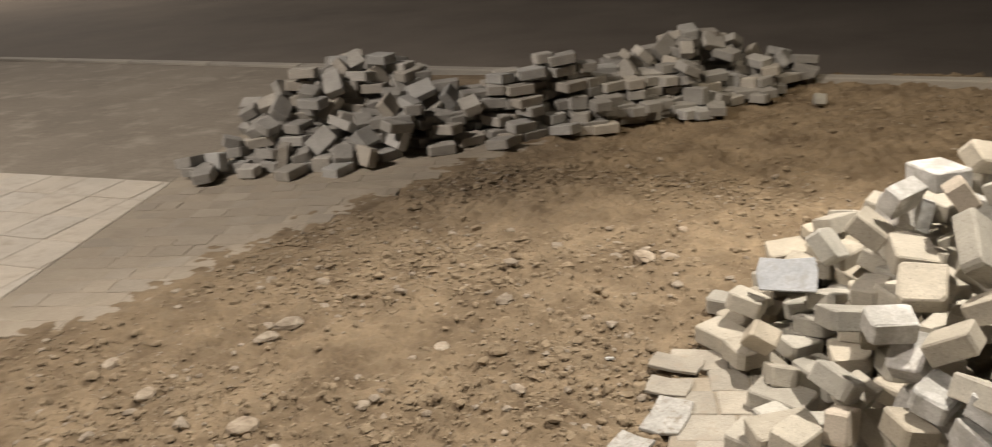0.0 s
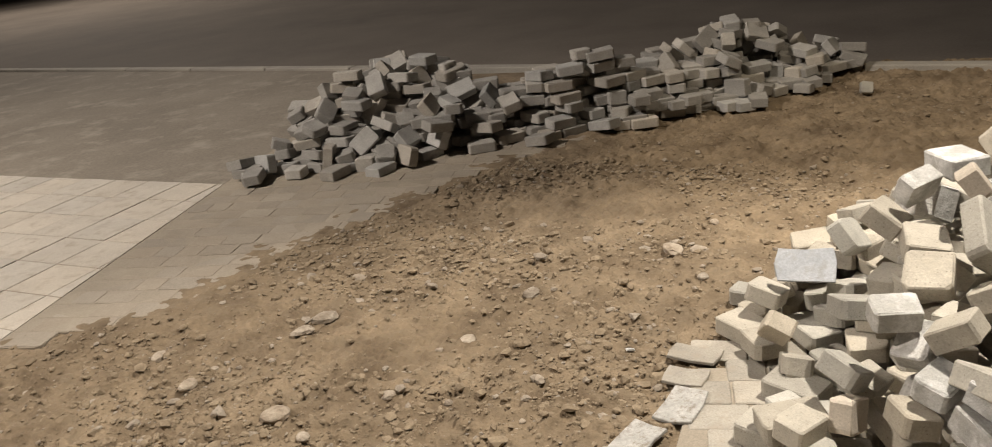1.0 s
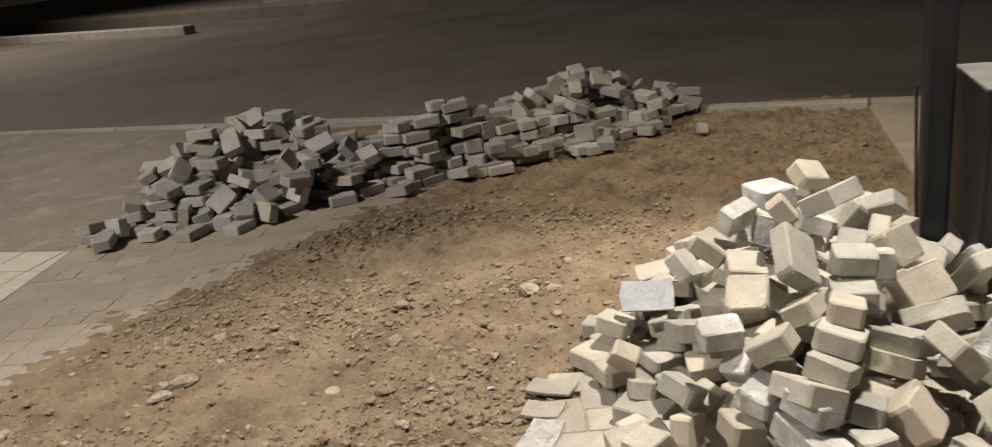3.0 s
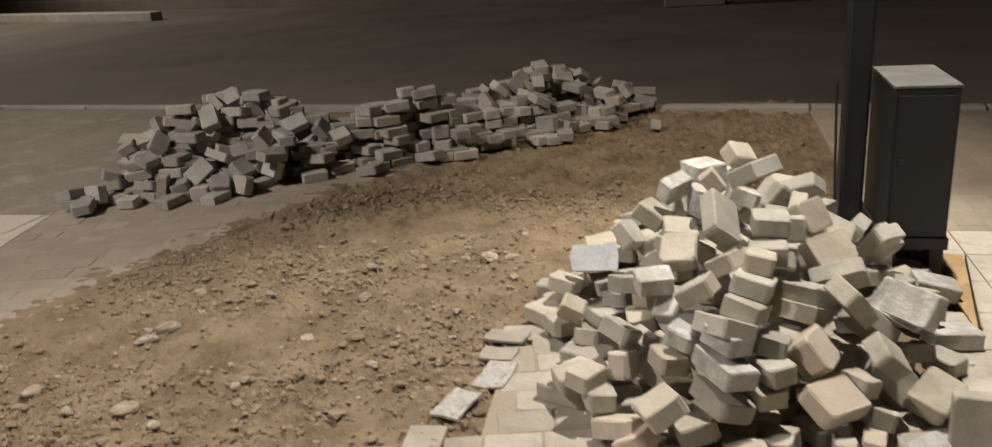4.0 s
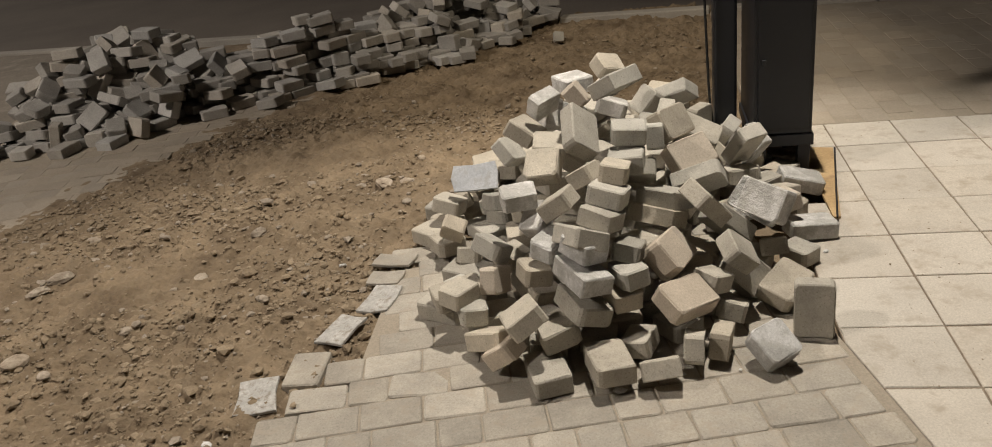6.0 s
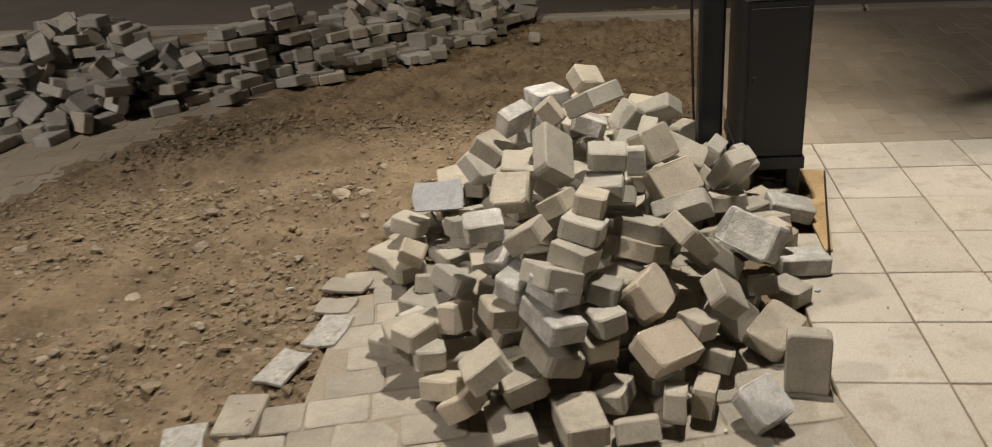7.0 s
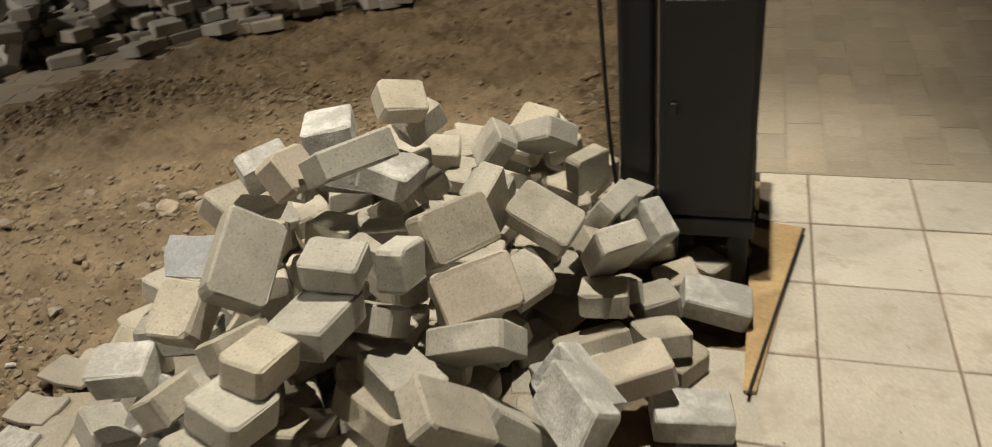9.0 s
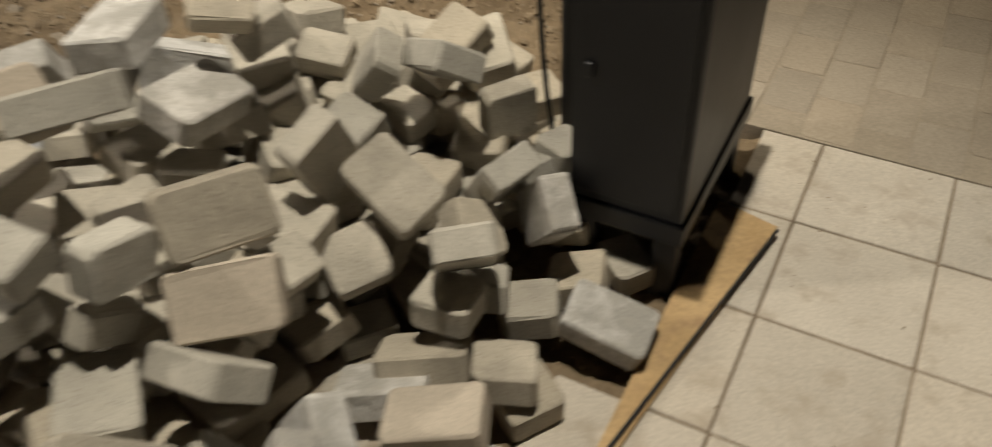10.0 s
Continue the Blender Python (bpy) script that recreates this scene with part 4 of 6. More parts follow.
ridge_brick(-1.211, 5.496, 0.089, -0, 1, 41, "long")
ridge_brick(-1.280, 5.611, 0.089, -2, 6, 34, "long")
ridge_brick(-1.027, 5.395, 0.089, 1, -0, 31, "square")
ridge_brick(-1.098, 5.454, 0.089, -1, -1, 38, "square")
ridge_brick(-1.255, 5.756, 0.089, 1, -1, 34, "square")
ridge_brick(-1.065, 5.608, 0.089, 3, -2, 30, "long")
ridge_brick(-1.128, 5.678, 0.089, 0, 1, 33, "long")
ridge_brick(-1.287, 5.859, 0.089, 1, 0, 41, "long")
ridge_brick(-1.350, 5.958, 0.089, 1, 3, 33, "long")
ridge_brick(-0.925, 5.450, 0.089, -0, -0, 35, "square")
ridge_brick(-0.979, 5.543, 0.089, 0, 1, 41, "long")
ridge_brick(-1.125, 5.808, 0.089, -1, -3, 37, "long")
ridge_brick(-0.974, 5.722, 0.089, 1, 3, 33, "square")
ridge_brick(-1.162, 5.945, 0.089, -0, 0, 35, "long")
ridge_brick(-1.214, 6.076, 0.089, 4, 3, 37, "long")
ridge_brick(-0.843, 5.653, 0.089, 12, -15, 30, "long")
ridge_brick(-0.983, 5.894, 0.089, 6, -11, 41, "long")
ridge_brick(-0.846, 5.898, 0.089, 3, -0, 85, "square")
ridge_brick(-0.959, 6.055, 0.089, 18, -14, 85, "long")
ridge_brick(-0.583, 5.633, 0.089, 5, 20, 54, "square")
ridge_brick(-0.746, 5.990, 0.089, -20, -14, 178, "square")
ridge_brick(-0.817, 6.088, 0.089, -9, 10, 174, "square")
ridge_brick(-0.921, 6.261, 0.089, -3, 16, 1, "long")
ridge_brick(-0.642, 6.027, 0.089, -6, -14, 128, "square")
ridge_brick(-0.712, 6.106, 0.089, 3, -25, 107, "square")
ridge_brick(-0.825, 6.231, 0.089, 16, 12, 48, "long")
ridge_brick(-0.758, 6.365, 0.089, -14, 1, 114, "long")
ridge_brick(-0.487, 6.123, 0.089, -7, 16, 22, "long")
ridge_brick(-0.571, 6.212, 0.089, 18, 6, 43, "long")
ridge_brick(-0.573, 6.378, 0.089, 23, -2, 9, "long")
ridge_brick(-0.316, 6.090, 0.089, -6, 0, 32, "square")
ridge_brick(-0.383, 6.224, 0.089, 21, 9, 70, "square")
ridge_brick(-0.419, 6.339, 0.089, -5, 33, 174, "square")
ridge_brick(-0.553, 6.505, 0.089, 11, 17, 22, "square")
ridge_brick(-0.309, 6.402, 0.089, -18, 14, 158, "square")
ridge_brick(-0.426, 6.606, 0.089, -8, 5, 115, "long")
ridge_brick(-0.301, 6.533, 0.089, -29, -5, 101, "long")
ridge_brick(-0.254, 6.686, 0.089, 6, 3, 91, "long")
ridge_brick(-0.071, 6.526, 0.089, -4, -22, 175, "long")
ridge_brick(-0.112, 6.692, 0.089, -4, -0, 69, "long")
ridge_brick(-3.353, 4.141, 0.149, 22, 2, 130, "square")
ridge_brick(-3.444, 4.480, 0.149, -25, -0, 162, "long")
ridge_brick(-3.383, 4.547, 0.149, -17, -2, 162, "square")
ridge_brick(-3.216, 4.477, 0.149, 14, 20, 95, "long")
ridge_brick(-3.002, 4.357, 0.149, 6, 7, 147, "long")
ridge_brick(-3.202, 4.651, 0.149, 1, 9, 35, "long")
ridge_brick(-3.037, 4.495, 0.149, 1, -14, 126, "square")
ridge_brick(-2.770, 4.305, 0.149, -26, 14, 75, "square")
ridge_brick(-2.925, 4.468, 0.149, 4, 14, 46, "long")
ridge_brick(-2.976, 4.579, 0.149, -20, 23, 51, "square")
ridge_brick(-2.771, 4.448, 0.149, 11, -10, 75, "square")
ridge_brick(-2.856, 4.597, 0.149, -3, -0, 26, "square")
ridge_brick(-2.990, 4.798, 0.149, -13, -14, 7, "square")
ridge_brick(-2.848, 4.763, 0.149, 3, -1, 161, "long")
ridge_brick(-3.027, 4.903, 0.149, -22, 9, 169, "square")
ridge_brick(-2.598, 4.489, 0.149, -6, -10, 14, "long")
ridge_brick(-2.656, 4.602, 0.149, -23, -2, 52, "long")
ridge_brick(-2.902, 4.942, 0.149, -20, 20, 35, "square")
ridge_brick(-3.036, 5.076, 0.149, -20, -15, 49, "long")
ridge_brick(-2.683, 4.789, 0.149, 11, 1, 109, "square")
ridge_brick(-2.893, 5.118, 0.149, -14, 23, 68, "long")
ridge_brick(-2.460, 4.497, 0.149, 15, 20, 35, "square")
ridge_brick(-2.758, 4.969, 0.149, 38, 15, 85, "long")
ridge_brick(-2.372, 4.587, 0.149, -17, 21, 16, "square")
ridge_brick(-2.386, 4.701, 0.149, -18, 6, 143, "square")
ridge_brick(-2.514, 4.817, 0.149, -9, 23, 124, "long")
ridge_brick(-2.583, 4.920, 0.149, -20, -11, 25, "long")
ridge_brick(-2.655, 5.024, 0.149, 15, -3, 41, "square")
ridge_brick(-2.418, 4.832, 0.149, -16, -14, 37, "long")
ridge_brick(-2.245, 4.693, 0.149, -0, -3, 41, "long")
ridge_brick(-2.434, 4.981, 0.149, -1, 2, 29, "long")
ridge_brick(-2.287, 4.929, 0.149, -0, 2, 34, "long")
ridge_brick(-2.098, 4.757, 0.149, -1, -1, 39, "square")
ridge_brick(-2.162, 4.851, 0.149, 1, 2, 29, "long")
ridge_brick(-2.290, 5.061, 0.149, 0, 2, 35, "long")
ridge_brick(-2.035, 4.953, 0.149, -0, 1, 32, "square")
ridge_brick(-1.956, 4.989, 0.149, 3, 2, 34, "square")
ridge_brick(-1.955, 5.112, 0.149, -0, -2, 41, "long")
ridge_brick(-1.817, 5.042, 0.149, 1, 1, 30, "long")
ridge_brick(-1.838, 5.169, 0.149, 1, -1, 35, "square")
ridge_brick(-1.652, 5.085, 0.149, 1, -3, 35, "square")
ridge_brick(-1.666, 5.192, 0.149, 1, 3, 39, "long")
ridge_brick(-1.743, 5.284, 0.149, -2, -0, 33, "long")
ridge_brick(-1.496, 5.181, 0.149, -4, -1, 36, "square")
ridge_brick(-1.642, 5.338, 0.149, -2, -4, 33, "square")
ridge_brick(-1.513, 5.276, 0.149, 1, -1, 38, "square")
ridge_brick(-1.282, 5.203, 0.149, -3, 1, 31, "square")
ridge_brick(-1.387, 5.294, 0.149, -2, -1, 35, "long")
ridge_brick(-1.470, 5.364, 0.149, 1, -1, 39, "square")
ridge_brick(-1.210, 5.344, 0.149, -2, -1, 42, "long")
ridge_brick(-1.313, 5.468, 0.149, -1, -3, 30, "long")
ridge_brick(-1.320, 5.595, 0.149, -1, -1, 39, "square")
ridge_brick(-1.175, 5.541, 0.149, 3, 1, 31, "long")
ridge_brick(-1.226, 5.655, 0.149, -2, -5, 38, "square")
ridge_brick(-1.370, 5.853, 0.149, -2, 0, 36, "long")
ridge_brick(-1.226, 5.783, 0.149, -2, 0, 41, "long")
ridge_brick(-1.077, 5.742, 0.149, -3, 0, 35, "square")
ridge_brick(-1.183, 5.925, 0.149, -3, -2, 34, "square")
ridge_brick(-1.272, 5.999, 0.149, 1, 0, 32, "long")
ridge_brick(-0.998, 5.811, 0.149, 0, 4, 33, "square")
ridge_brick(-1.063, 5.875, 0.149, 0, -2, 34, "long")
ridge_brick(-1.125, 6.079, 0.149, 25, 6, 75, "long")
ridge_brick(-0.817, 5.762, 0.149, 1, 10, 71, "long")
ridge_brick(-0.909, 5.982, 0.149, 9, -5, 94, "long")
ridge_brick(-0.954, 6.122, 0.149, 17, 11, 73, "square")
ridge_brick(-0.797, 6.095, 0.149, -20, -6, 90, "square")
ridge_brick(-0.901, 6.249, 0.149, -8, -4, 6, "square")
ridge_brick(-0.802, 6.373, 0.149, 12, -25, 43, "square")
ridge_brick(-0.689, 6.418, 0.149, -25, 36, 22, "square")
ridge_brick(-0.483, 6.324, 0.149, -14, -21, 145, "square")
ridge_brick(-0.532, 6.470, 0.149, 4, 20, 55, "square")
ridge_brick(-0.339, 6.260, 0.149, -29, -5, 91, "square")
ridge_brick(-0.405, 6.436, 0.149, -3, -7, 23, "square")
ridge_brick(-0.470, 6.588, 0.149, -5, 12, 83, "long")
ridge_brick(-0.372, 6.599, 0.149, 14, 15, 168, "square")
ridge_brick(-0.084, 6.585, 0.149, -8, 5, 16, "long")
ridge_brick(-3.227, 4.269, 0.208, -17, -11, 104, "long")
ridge_brick(-3.348, 4.424, 0.208, -19, 5, 137, "long")
ridge_brick(-3.223, 4.523, 0.208, 7, -1, 124, "long")
ridge_brick(-3.010, 4.689, 0.208, 13, -5, 41, "long")
ridge_brick(-2.887, 4.585, 0.208, -8, -13, 102, "long")
ridge_brick(-2.727, 4.580, 0.208, 14, -17, 57, "square")
ridge_brick(-2.784, 4.670, 0.208, 0, -23, 131, "long")
ridge_brick(-2.940, 4.876, 0.208, -6, 6, 81, "long")
ridge_brick(-2.580, 4.453, 0.208, 24, -1, 36, "square")
ridge_brick(-2.990, 5.094, 0.208, -10, 15, 123, "square")
ridge_brick(-2.455, 4.476, 0.208, -1, -5, 23, "long")
ridge_brick(-2.578, 4.585, 0.208, 16, 12, 45, "long")
ridge_brick(-2.683, 4.727, 0.208, -24, -12, 47, "long")
ridge_brick(-2.766, 4.882, 0.208, 20, 23, 42, "long")
ridge_brick(-2.874, 4.993, 0.208, -11, 18, 3, "square")
ridge_brick(-2.310, 4.373, 0.208, 7, 10, 61, "long")
ridge_brick(-2.537, 4.746, 0.208, 2, 7, 135, "long")
ridge_brick(-2.637, 4.917, 0.208, 15, 2, 42, "long")
ridge_brick(-2.403, 4.649, 0.208, -37, -13, 145, "square")
ridge_brick(-2.696, 5.028, 0.208, -22, 13, 58, "long")
ridge_brick(-2.396, 4.779, 0.208, 10, -21, 125, "square")
ridge_brick(-2.445, 4.933, 0.208, -1, -4, 169, "long")
ridge_brick(-2.559, 5.091, 0.208, -3, -14, 98, "long")
ridge_brick(-2.292, 5.029, 0.208, -5, -3, 27, "long")
ridge_brick(-2.161, 4.955, 0.208, -1, -1, 28, "long")
ridge_brick(-1.933, 5.042, 0.208, 0, 2, 37, "square")
ridge_brick(-1.969, 5.123, 0.208, -1, -2, 40, "long")
ridge_brick(-1.783, 4.960, 0.208, 0, 1, 36, "square")
ridge_brick(-1.820, 5.061, 0.208, 0, 2, 35, "square")
ridge_brick(-1.748, 5.113, 0.208, 1, -1, 34, "square")
ridge_brick(-1.753, 5.269, 0.208, 3, 0, 40, "long")
ridge_brick(-1.465, 5.246, 0.208, 2, -2, 40, "square")
ridge_brick(-1.322, 5.313, 0.208, 1, -2, 35, "square")
ridge_brick(-1.359, 5.395, 0.208, 2, 1, 44, "square")
ridge_brick(-1.321, 5.548, 0.208, -3, -3, 40, "long")
ridge_brick(-1.208, 5.668, 0.208, -4, -2, 32, "long")
ridge_brick(-1.350, 5.850, 0.208, -0, -3, 34, "long")
ridge_brick(-1.248, 5.795, 0.208, -0, 1, 37, "square")
ridge_brick(-1.371, 5.983, 0.208, 1, 0, 36, "square")
ridge_brick(-1.154, 5.841, 0.208, -1, 4, 37, "square")
ridge_brick(-1.237, 5.915, 0.208, 1, -2, 37, "square")
ridge_brick(-0.973, 5.782, 0.208, -2, -0, 36, "square")
ridge_brick(-1.039, 5.874, 0.208, -3, -1, 34, "square")
ridge_brick(-1.169, 5.988, 0.208, 1, -1, 42, "square")
ridge_brick(-1.224, 6.053, 0.208, -0, 2, 38, "long")
ridge_brick(-0.781, 5.635, 0.208, -3, 14, 131, "square")
ridge_brick(-0.840, 5.729, 0.208, -19, 5, 96, "square")
ridge_brick(-1.054, 6.029, 0.208, 9, -4, 142, "long")
ridge_brick(-0.876, 5.887, 0.208, -13, 11, 46, "long")
ridge_brick(-0.842, 6.049, 0.208, -2, 18, 120, "long")
ridge_brick(-0.953, 6.212, 0.208, -7, 4, 129, "long")
ridge_brick(-0.831, 6.281, 0.208, 4, -11, 169, "long")
ridge_brick(-0.539, 6.376, 0.208, 13, 10, 82, "long")
ridge_brick(-3.387, 4.402, 0.268, 8, -23, 24, "square")
ridge_brick(-3.263, 4.629, 0.268, 14, 32, 167, "long")
ridge_brick(-3.165, 4.526, 0.268, 11, 3, 80, "square")
ridge_brick(-3.006, 4.523, 0.268, -7, 3, 169, "long")
ridge_brick(-3.061, 4.622, 0.268, -11, -2, 78, "square")
ridge_brick(-3.082, 4.719, 0.268, 8, -2, 5, "long")
ridge_brick(-2.920, 4.684, 0.268, 26, 15, 125, "long")
ridge_brick(-2.958, 4.859, 0.268, -17, -5, 14, "long")
ridge_brick(-3.033, 4.986, 0.268, 6, -16, 175, "square")
ridge_brick(-2.778, 4.770, 0.268, -6, 24, 5, "long")
ridge_brick(-2.588, 4.684, 0.268, 3, -10, 32, "long")
ridge_brick(-2.749, 4.873, 0.268, -0, 30, 39, "square")
ridge_brick(-2.907, 5.066, 0.268, 14, 3, 178, "long")
ridge_brick(-2.453, 4.625, 0.268, -12, -6, 154, "square")
ridge_brick(-2.744, 5.019, 0.268, -9, 6, 3, "square")
ridge_brick(-2.267, 4.513, 0.268, -1, 10, 123, "square")
ridge_brick(-2.529, 4.823, 0.268, 1, -9, 170, "long")
ridge_brick(-2.625, 4.938, 0.268, 18, 3, 74, "square")
ridge_brick(-2.487, 4.933, 0.268, -29, 0, 95, "square")
ridge_brick(-2.592, 5.053, 0.268, -12, -9, 111, "square")
ridge_brick(-2.451, 5.062, 0.268, 0, 2, 35, "square")
ridge_brick(-2.027, 4.912, 0.268, 1, 2, 38, "long")
ridge_brick(-2.168, 5.002, 0.268, -5, -1, 36, "long")
ridge_brick(-2.027, 5.075, 0.268, -1, 2, 36, "long")
ridge_brick(-1.868, 5.077, 0.268, 1, -3, 41, "long")
ridge_brick(-1.816, 5.238, 0.268, -2, -1, 43, "long")
ridge_brick(-1.571, 5.221, 0.268, 2, 2, 37, "square")
ridge_brick(-1.478, 5.311, 0.268, -0, 1, 40, "square")
ridge_brick(-1.250, 5.374, 0.268, 2, 2, 33, "square")
ridge_brick(-1.257, 5.692, 0.268, -0, -0, 37, "long")
ridge_brick(-1.309, 5.796, 0.268, -0, 1, 37, "long")
ridge_brick(-1.383, 5.910, 0.268, 3, -1, 30, "square")
ridge_brick(-1.302, 6.031, 0.268, 1, -1, 36, "long")
ridge_brick(-0.923, 5.726, 0.268, -2, 1, 39, "long")
ridge_brick(-1.091, 5.994, 0.268, -27, -38, 140, "square")
ridge_brick(-0.816, 5.819, 0.268, 2, 23, 25, "square")
ridge_brick(-0.930, 5.953, 0.268, 29, -4, 68, "long")
ridge_brick(-0.951, 6.122, 0.268, 4, -7, 120, "long")
ridge_brick(-0.873, 6.177, 0.268, -18, 15, 123, "long")
ridge_brick(-0.803, 6.313, 0.268, -10, 11, 27, "square")
ridge_brick(-0.608, 6.244, 0.268, -30, 14, 97, "long")
ridge_brick(-3.114, 4.617, 0.328, 15, 2, 126, "long")
ridge_brick(-2.988, 4.674, 0.328, 4, -7, 64, "square")
ridge_brick(-2.814, 4.670, 0.328, 1, -5, 16, "long")
ridge_brick(-2.941, 4.825, 0.328, -7, 5, 93, "long")
ridge_brick(-3.021, 4.952, 0.328, -21, -23, 177, "square")
ridge_brick(-2.912, 4.991, 0.328, 9, 6, 87, "long")
ridge_brick(-3.033, 5.052, 0.328, 30, -22, 170, "square")
ridge_brick(-2.756, 4.809, 0.328, -6, -3, 165, "square")
ridge_brick(-2.803, 4.921, 0.328, -7, -10, 25, "square")
ridge_brick(-2.479, 4.652, 0.328, 6, -11, 117, "square")
ridge_brick(-2.721, 4.999, 0.328, -5, 4, 131, "square")
ridge_brick(-2.881, 5.126, 0.328, -8, -2, 79, "square")
ridge_brick(-2.509, 4.868, 0.328, 14, -28, 132, "long")
ridge_brick(-2.506, 5.025, 0.328, -1, -18, 80, "square")
ridge_brick(-2.612, 5.073, 0.328, -22, -3, 51, "square")
ridge_brick(-2.418, 4.953, 0.328, 2, -1, 32, "square")
ridge_brick(-2.231, 4.934, 0.328, 0, -1, 28, "long")
ridge_brick(-1.775, 5.110, 0.328, -0, -0, 33, "square")
ridge_brick(-1.611, 5.240, 0.328, 1, 2, 30, "long")
ridge_brick(-1.429, 5.226, 0.328, -4, -2, 36, "long")
ridge_brick(-0.905, 5.977, 0.328, 6, -19, 170, "square")
ridge_brick(-1.025, 6.045, 0.328, 44, 36, 120, "long")
ridge_brick(-0.943, 6.088, 0.328, 28, -7, 83, "square")
ridge_brick(-0.971, 6.199, 0.328, -8, 3, 121, "square")
ridge_brick(-0.840, 6.142, 0.328, -9, -19, 90, "long")
ridge_brick(-0.850, 6.276, 0.328, -3, -18, 160, "long")
ridge_brick(-3.191, 4.528, 0.387, 58, 17, 78, "square")
ridge_brick(-2.939, 4.442, 0.387, 13, -17, 102, "square")
ridge_brick(-3.166, 4.662, 0.387, 13, 11, 145, "long")
ridge_brick(-2.927, 4.578, 0.387, 32, 6, 137, "square")
ridge_brick(-2.964, 4.705, 0.387, -4, -12, 67, "square")
ridge_brick(-2.788, 4.659, 0.387, -10, 3, 10, "long")
ridge_brick(-2.912, 4.864, 0.387, -15, -11, 4, "long")
ridge_brick(-2.970, 4.995, 0.387, -11, 15, 84, "square")
ridge_brick(-2.781, 4.965, 0.387, 4, 7, 173, "long")
ridge_brick(-2.924, 5.092, 0.387, -2, 11, 55, "square")
ridge_brick(-2.802, 5.092, 0.387, -2, 16, 166, "square")
ridge_brick(-2.599, 4.972, 0.387, 19, 5, 155, "long")
ridge_brick(-2.436, 4.956, 0.387, -1, 1, 33, "long")
ridge_brick(-2.516, 5.091, 0.387, 3, 3, 31, "long")
ridge_brick(-1.627, 5.226, 0.387, 0, 4, 31, "long")
ridge_brick(-1.363, 5.219, 0.387, 1, 1, 31, "square")
ridge_brick(-0.843, 6.027, 0.387, 10, 8, 78, "long")
ridge_brick(-0.956, 6.223, 0.387, 12, 14, 36, "square")
ridge_brick(-0.823, 6.224, 0.387, -7, 10, 45, "square")
ridge_brick(-3.045, 4.623, 0.447, 3, -5, 167, "square")
ridge_brick(-2.915, 4.715, 0.447, -21, -17, 115, "square")
ridge_brick(-3.019, 4.787, 0.447, -14, 8, 121, "square")
ridge_brick(-3.039, 4.937, 0.447, 2, -30, 125, "long")
ridge_brick(-2.906, 5.108, 0.447, -22, 5, 93, "square")
ridge_brick(-2.771, 5.021, 0.447, 4, 14, 46, "long")
ridge_brick(-2.632, 5.071, 0.447, -22, 14, 55, "square")
ridge_brick(-3.313, 3.792, 0.050, -4, -1, 118, "long")
ridge_brick(-3.429, 3.879, 0.050, 1, -0, 6, "long")
ridge_brick(-3.309, 4.201, 0.050, -1, 1, 170, "long")
ridge_brick(-3.147, 4.119, 0.050, 0, 1, 172, "long")
ridge_brick(-3.411, 4.434, 0.050, -2, 0, 58, "long")
ridge_brick(-3.221, 4.406, 0.050, 1, 3, 61, "square")
ridge_brick(-3.369, 4.574, 0.050, -3, 2, 87, "long")
ridge_brick(-2.975, 4.131, 0.050, -2, -1, 112, "square")
ridge_brick(-3.196, 4.526, 0.050, -0, -4, 102, "square")
ridge_brick(-3.266, 4.634, 0.050, -0, 1, 174, "long")
ridge_brick(-2.886, 4.141, 0.050, 1, -1, 99, "long")
ridge_brick(-3.020, 4.410, 0.050, -2, 1, 167, "square")
ridge_brick(-2.807, 4.222, 0.050, -1, 1, 23, "square")
ridge_brick(-2.922, 4.311, 0.050, 3, -0, 44, "long")
ridge_brick(-3.065, 4.612, 0.050, 0, 1, 176, "long")
ridge_brick(-2.697, 4.226, 0.050, 1, -1, 93, "long")
ridge_brick(-2.803, 4.398, 0.050, -0, 0, 95, "long")
ridge_brick(-2.944, 4.537, 0.050, -1, -4, 152, "square")
ridge_brick(-2.609, 4.169, 0.050, 0, -6, 66, "square")
ridge_brick(-2.621, 4.286, 0.050, 1, 3, 84, "square")
ridge_brick(-2.865, 4.571, 0.050, 2, -1, 134, "square")
ridge_brick(-2.994, 4.765, 0.050, -0, -2, 3, "square")
ridge_brick(-2.699, 4.513, 0.050, 3, 3, 118, "long")
ridge_brick(-2.912, 4.851, 0.050, -0, -1, 1, "long")
ridge_brick(-3.037, 4.944, 0.050, 1, 1, 163, "long")
ridge_brick(-2.553, 4.434, 0.050, -1, -0, 80, "long")
ridge_brick(-3.013, 5.079, 0.050, 2, -2, 136, "long")
ridge_brick(-2.534, 4.558, 0.050, 1, 1, 67, "square")
ridge_brick(-2.621, 4.647, 0.050, -0, -0, 143, "long")
ridge_brick(-2.894, 5.063, 0.050, -5, 2, 91, "square")
ridge_brick(-2.444, 4.570, 0.050, 0, -2, 161, "square")
ridge_brick(-2.512, 4.695, 0.050, 1, 2, 23, "square")
ridge_brick(-2.607, 4.774, 0.050, 3, 2, 67, "square")
ridge_brick(-2.679, 4.930, 0.050, -4, 4, 56, "square")
ridge_brick(-2.791, 5.058, 0.050, 1, 0, 29, "square")
ridge_brick(-2.391, 4.691, 0.050, 2, -2, 176, "square")
ridge_brick(-2.365, 4.940, 0.050, 2, -2, 38, "long")
ridge_brick(-2.551, 5.094, 0.050, -1, -2, 37, "long")
ridge_brick(-2.176, 4.753, 0.050, 1, 1, 34, "square")
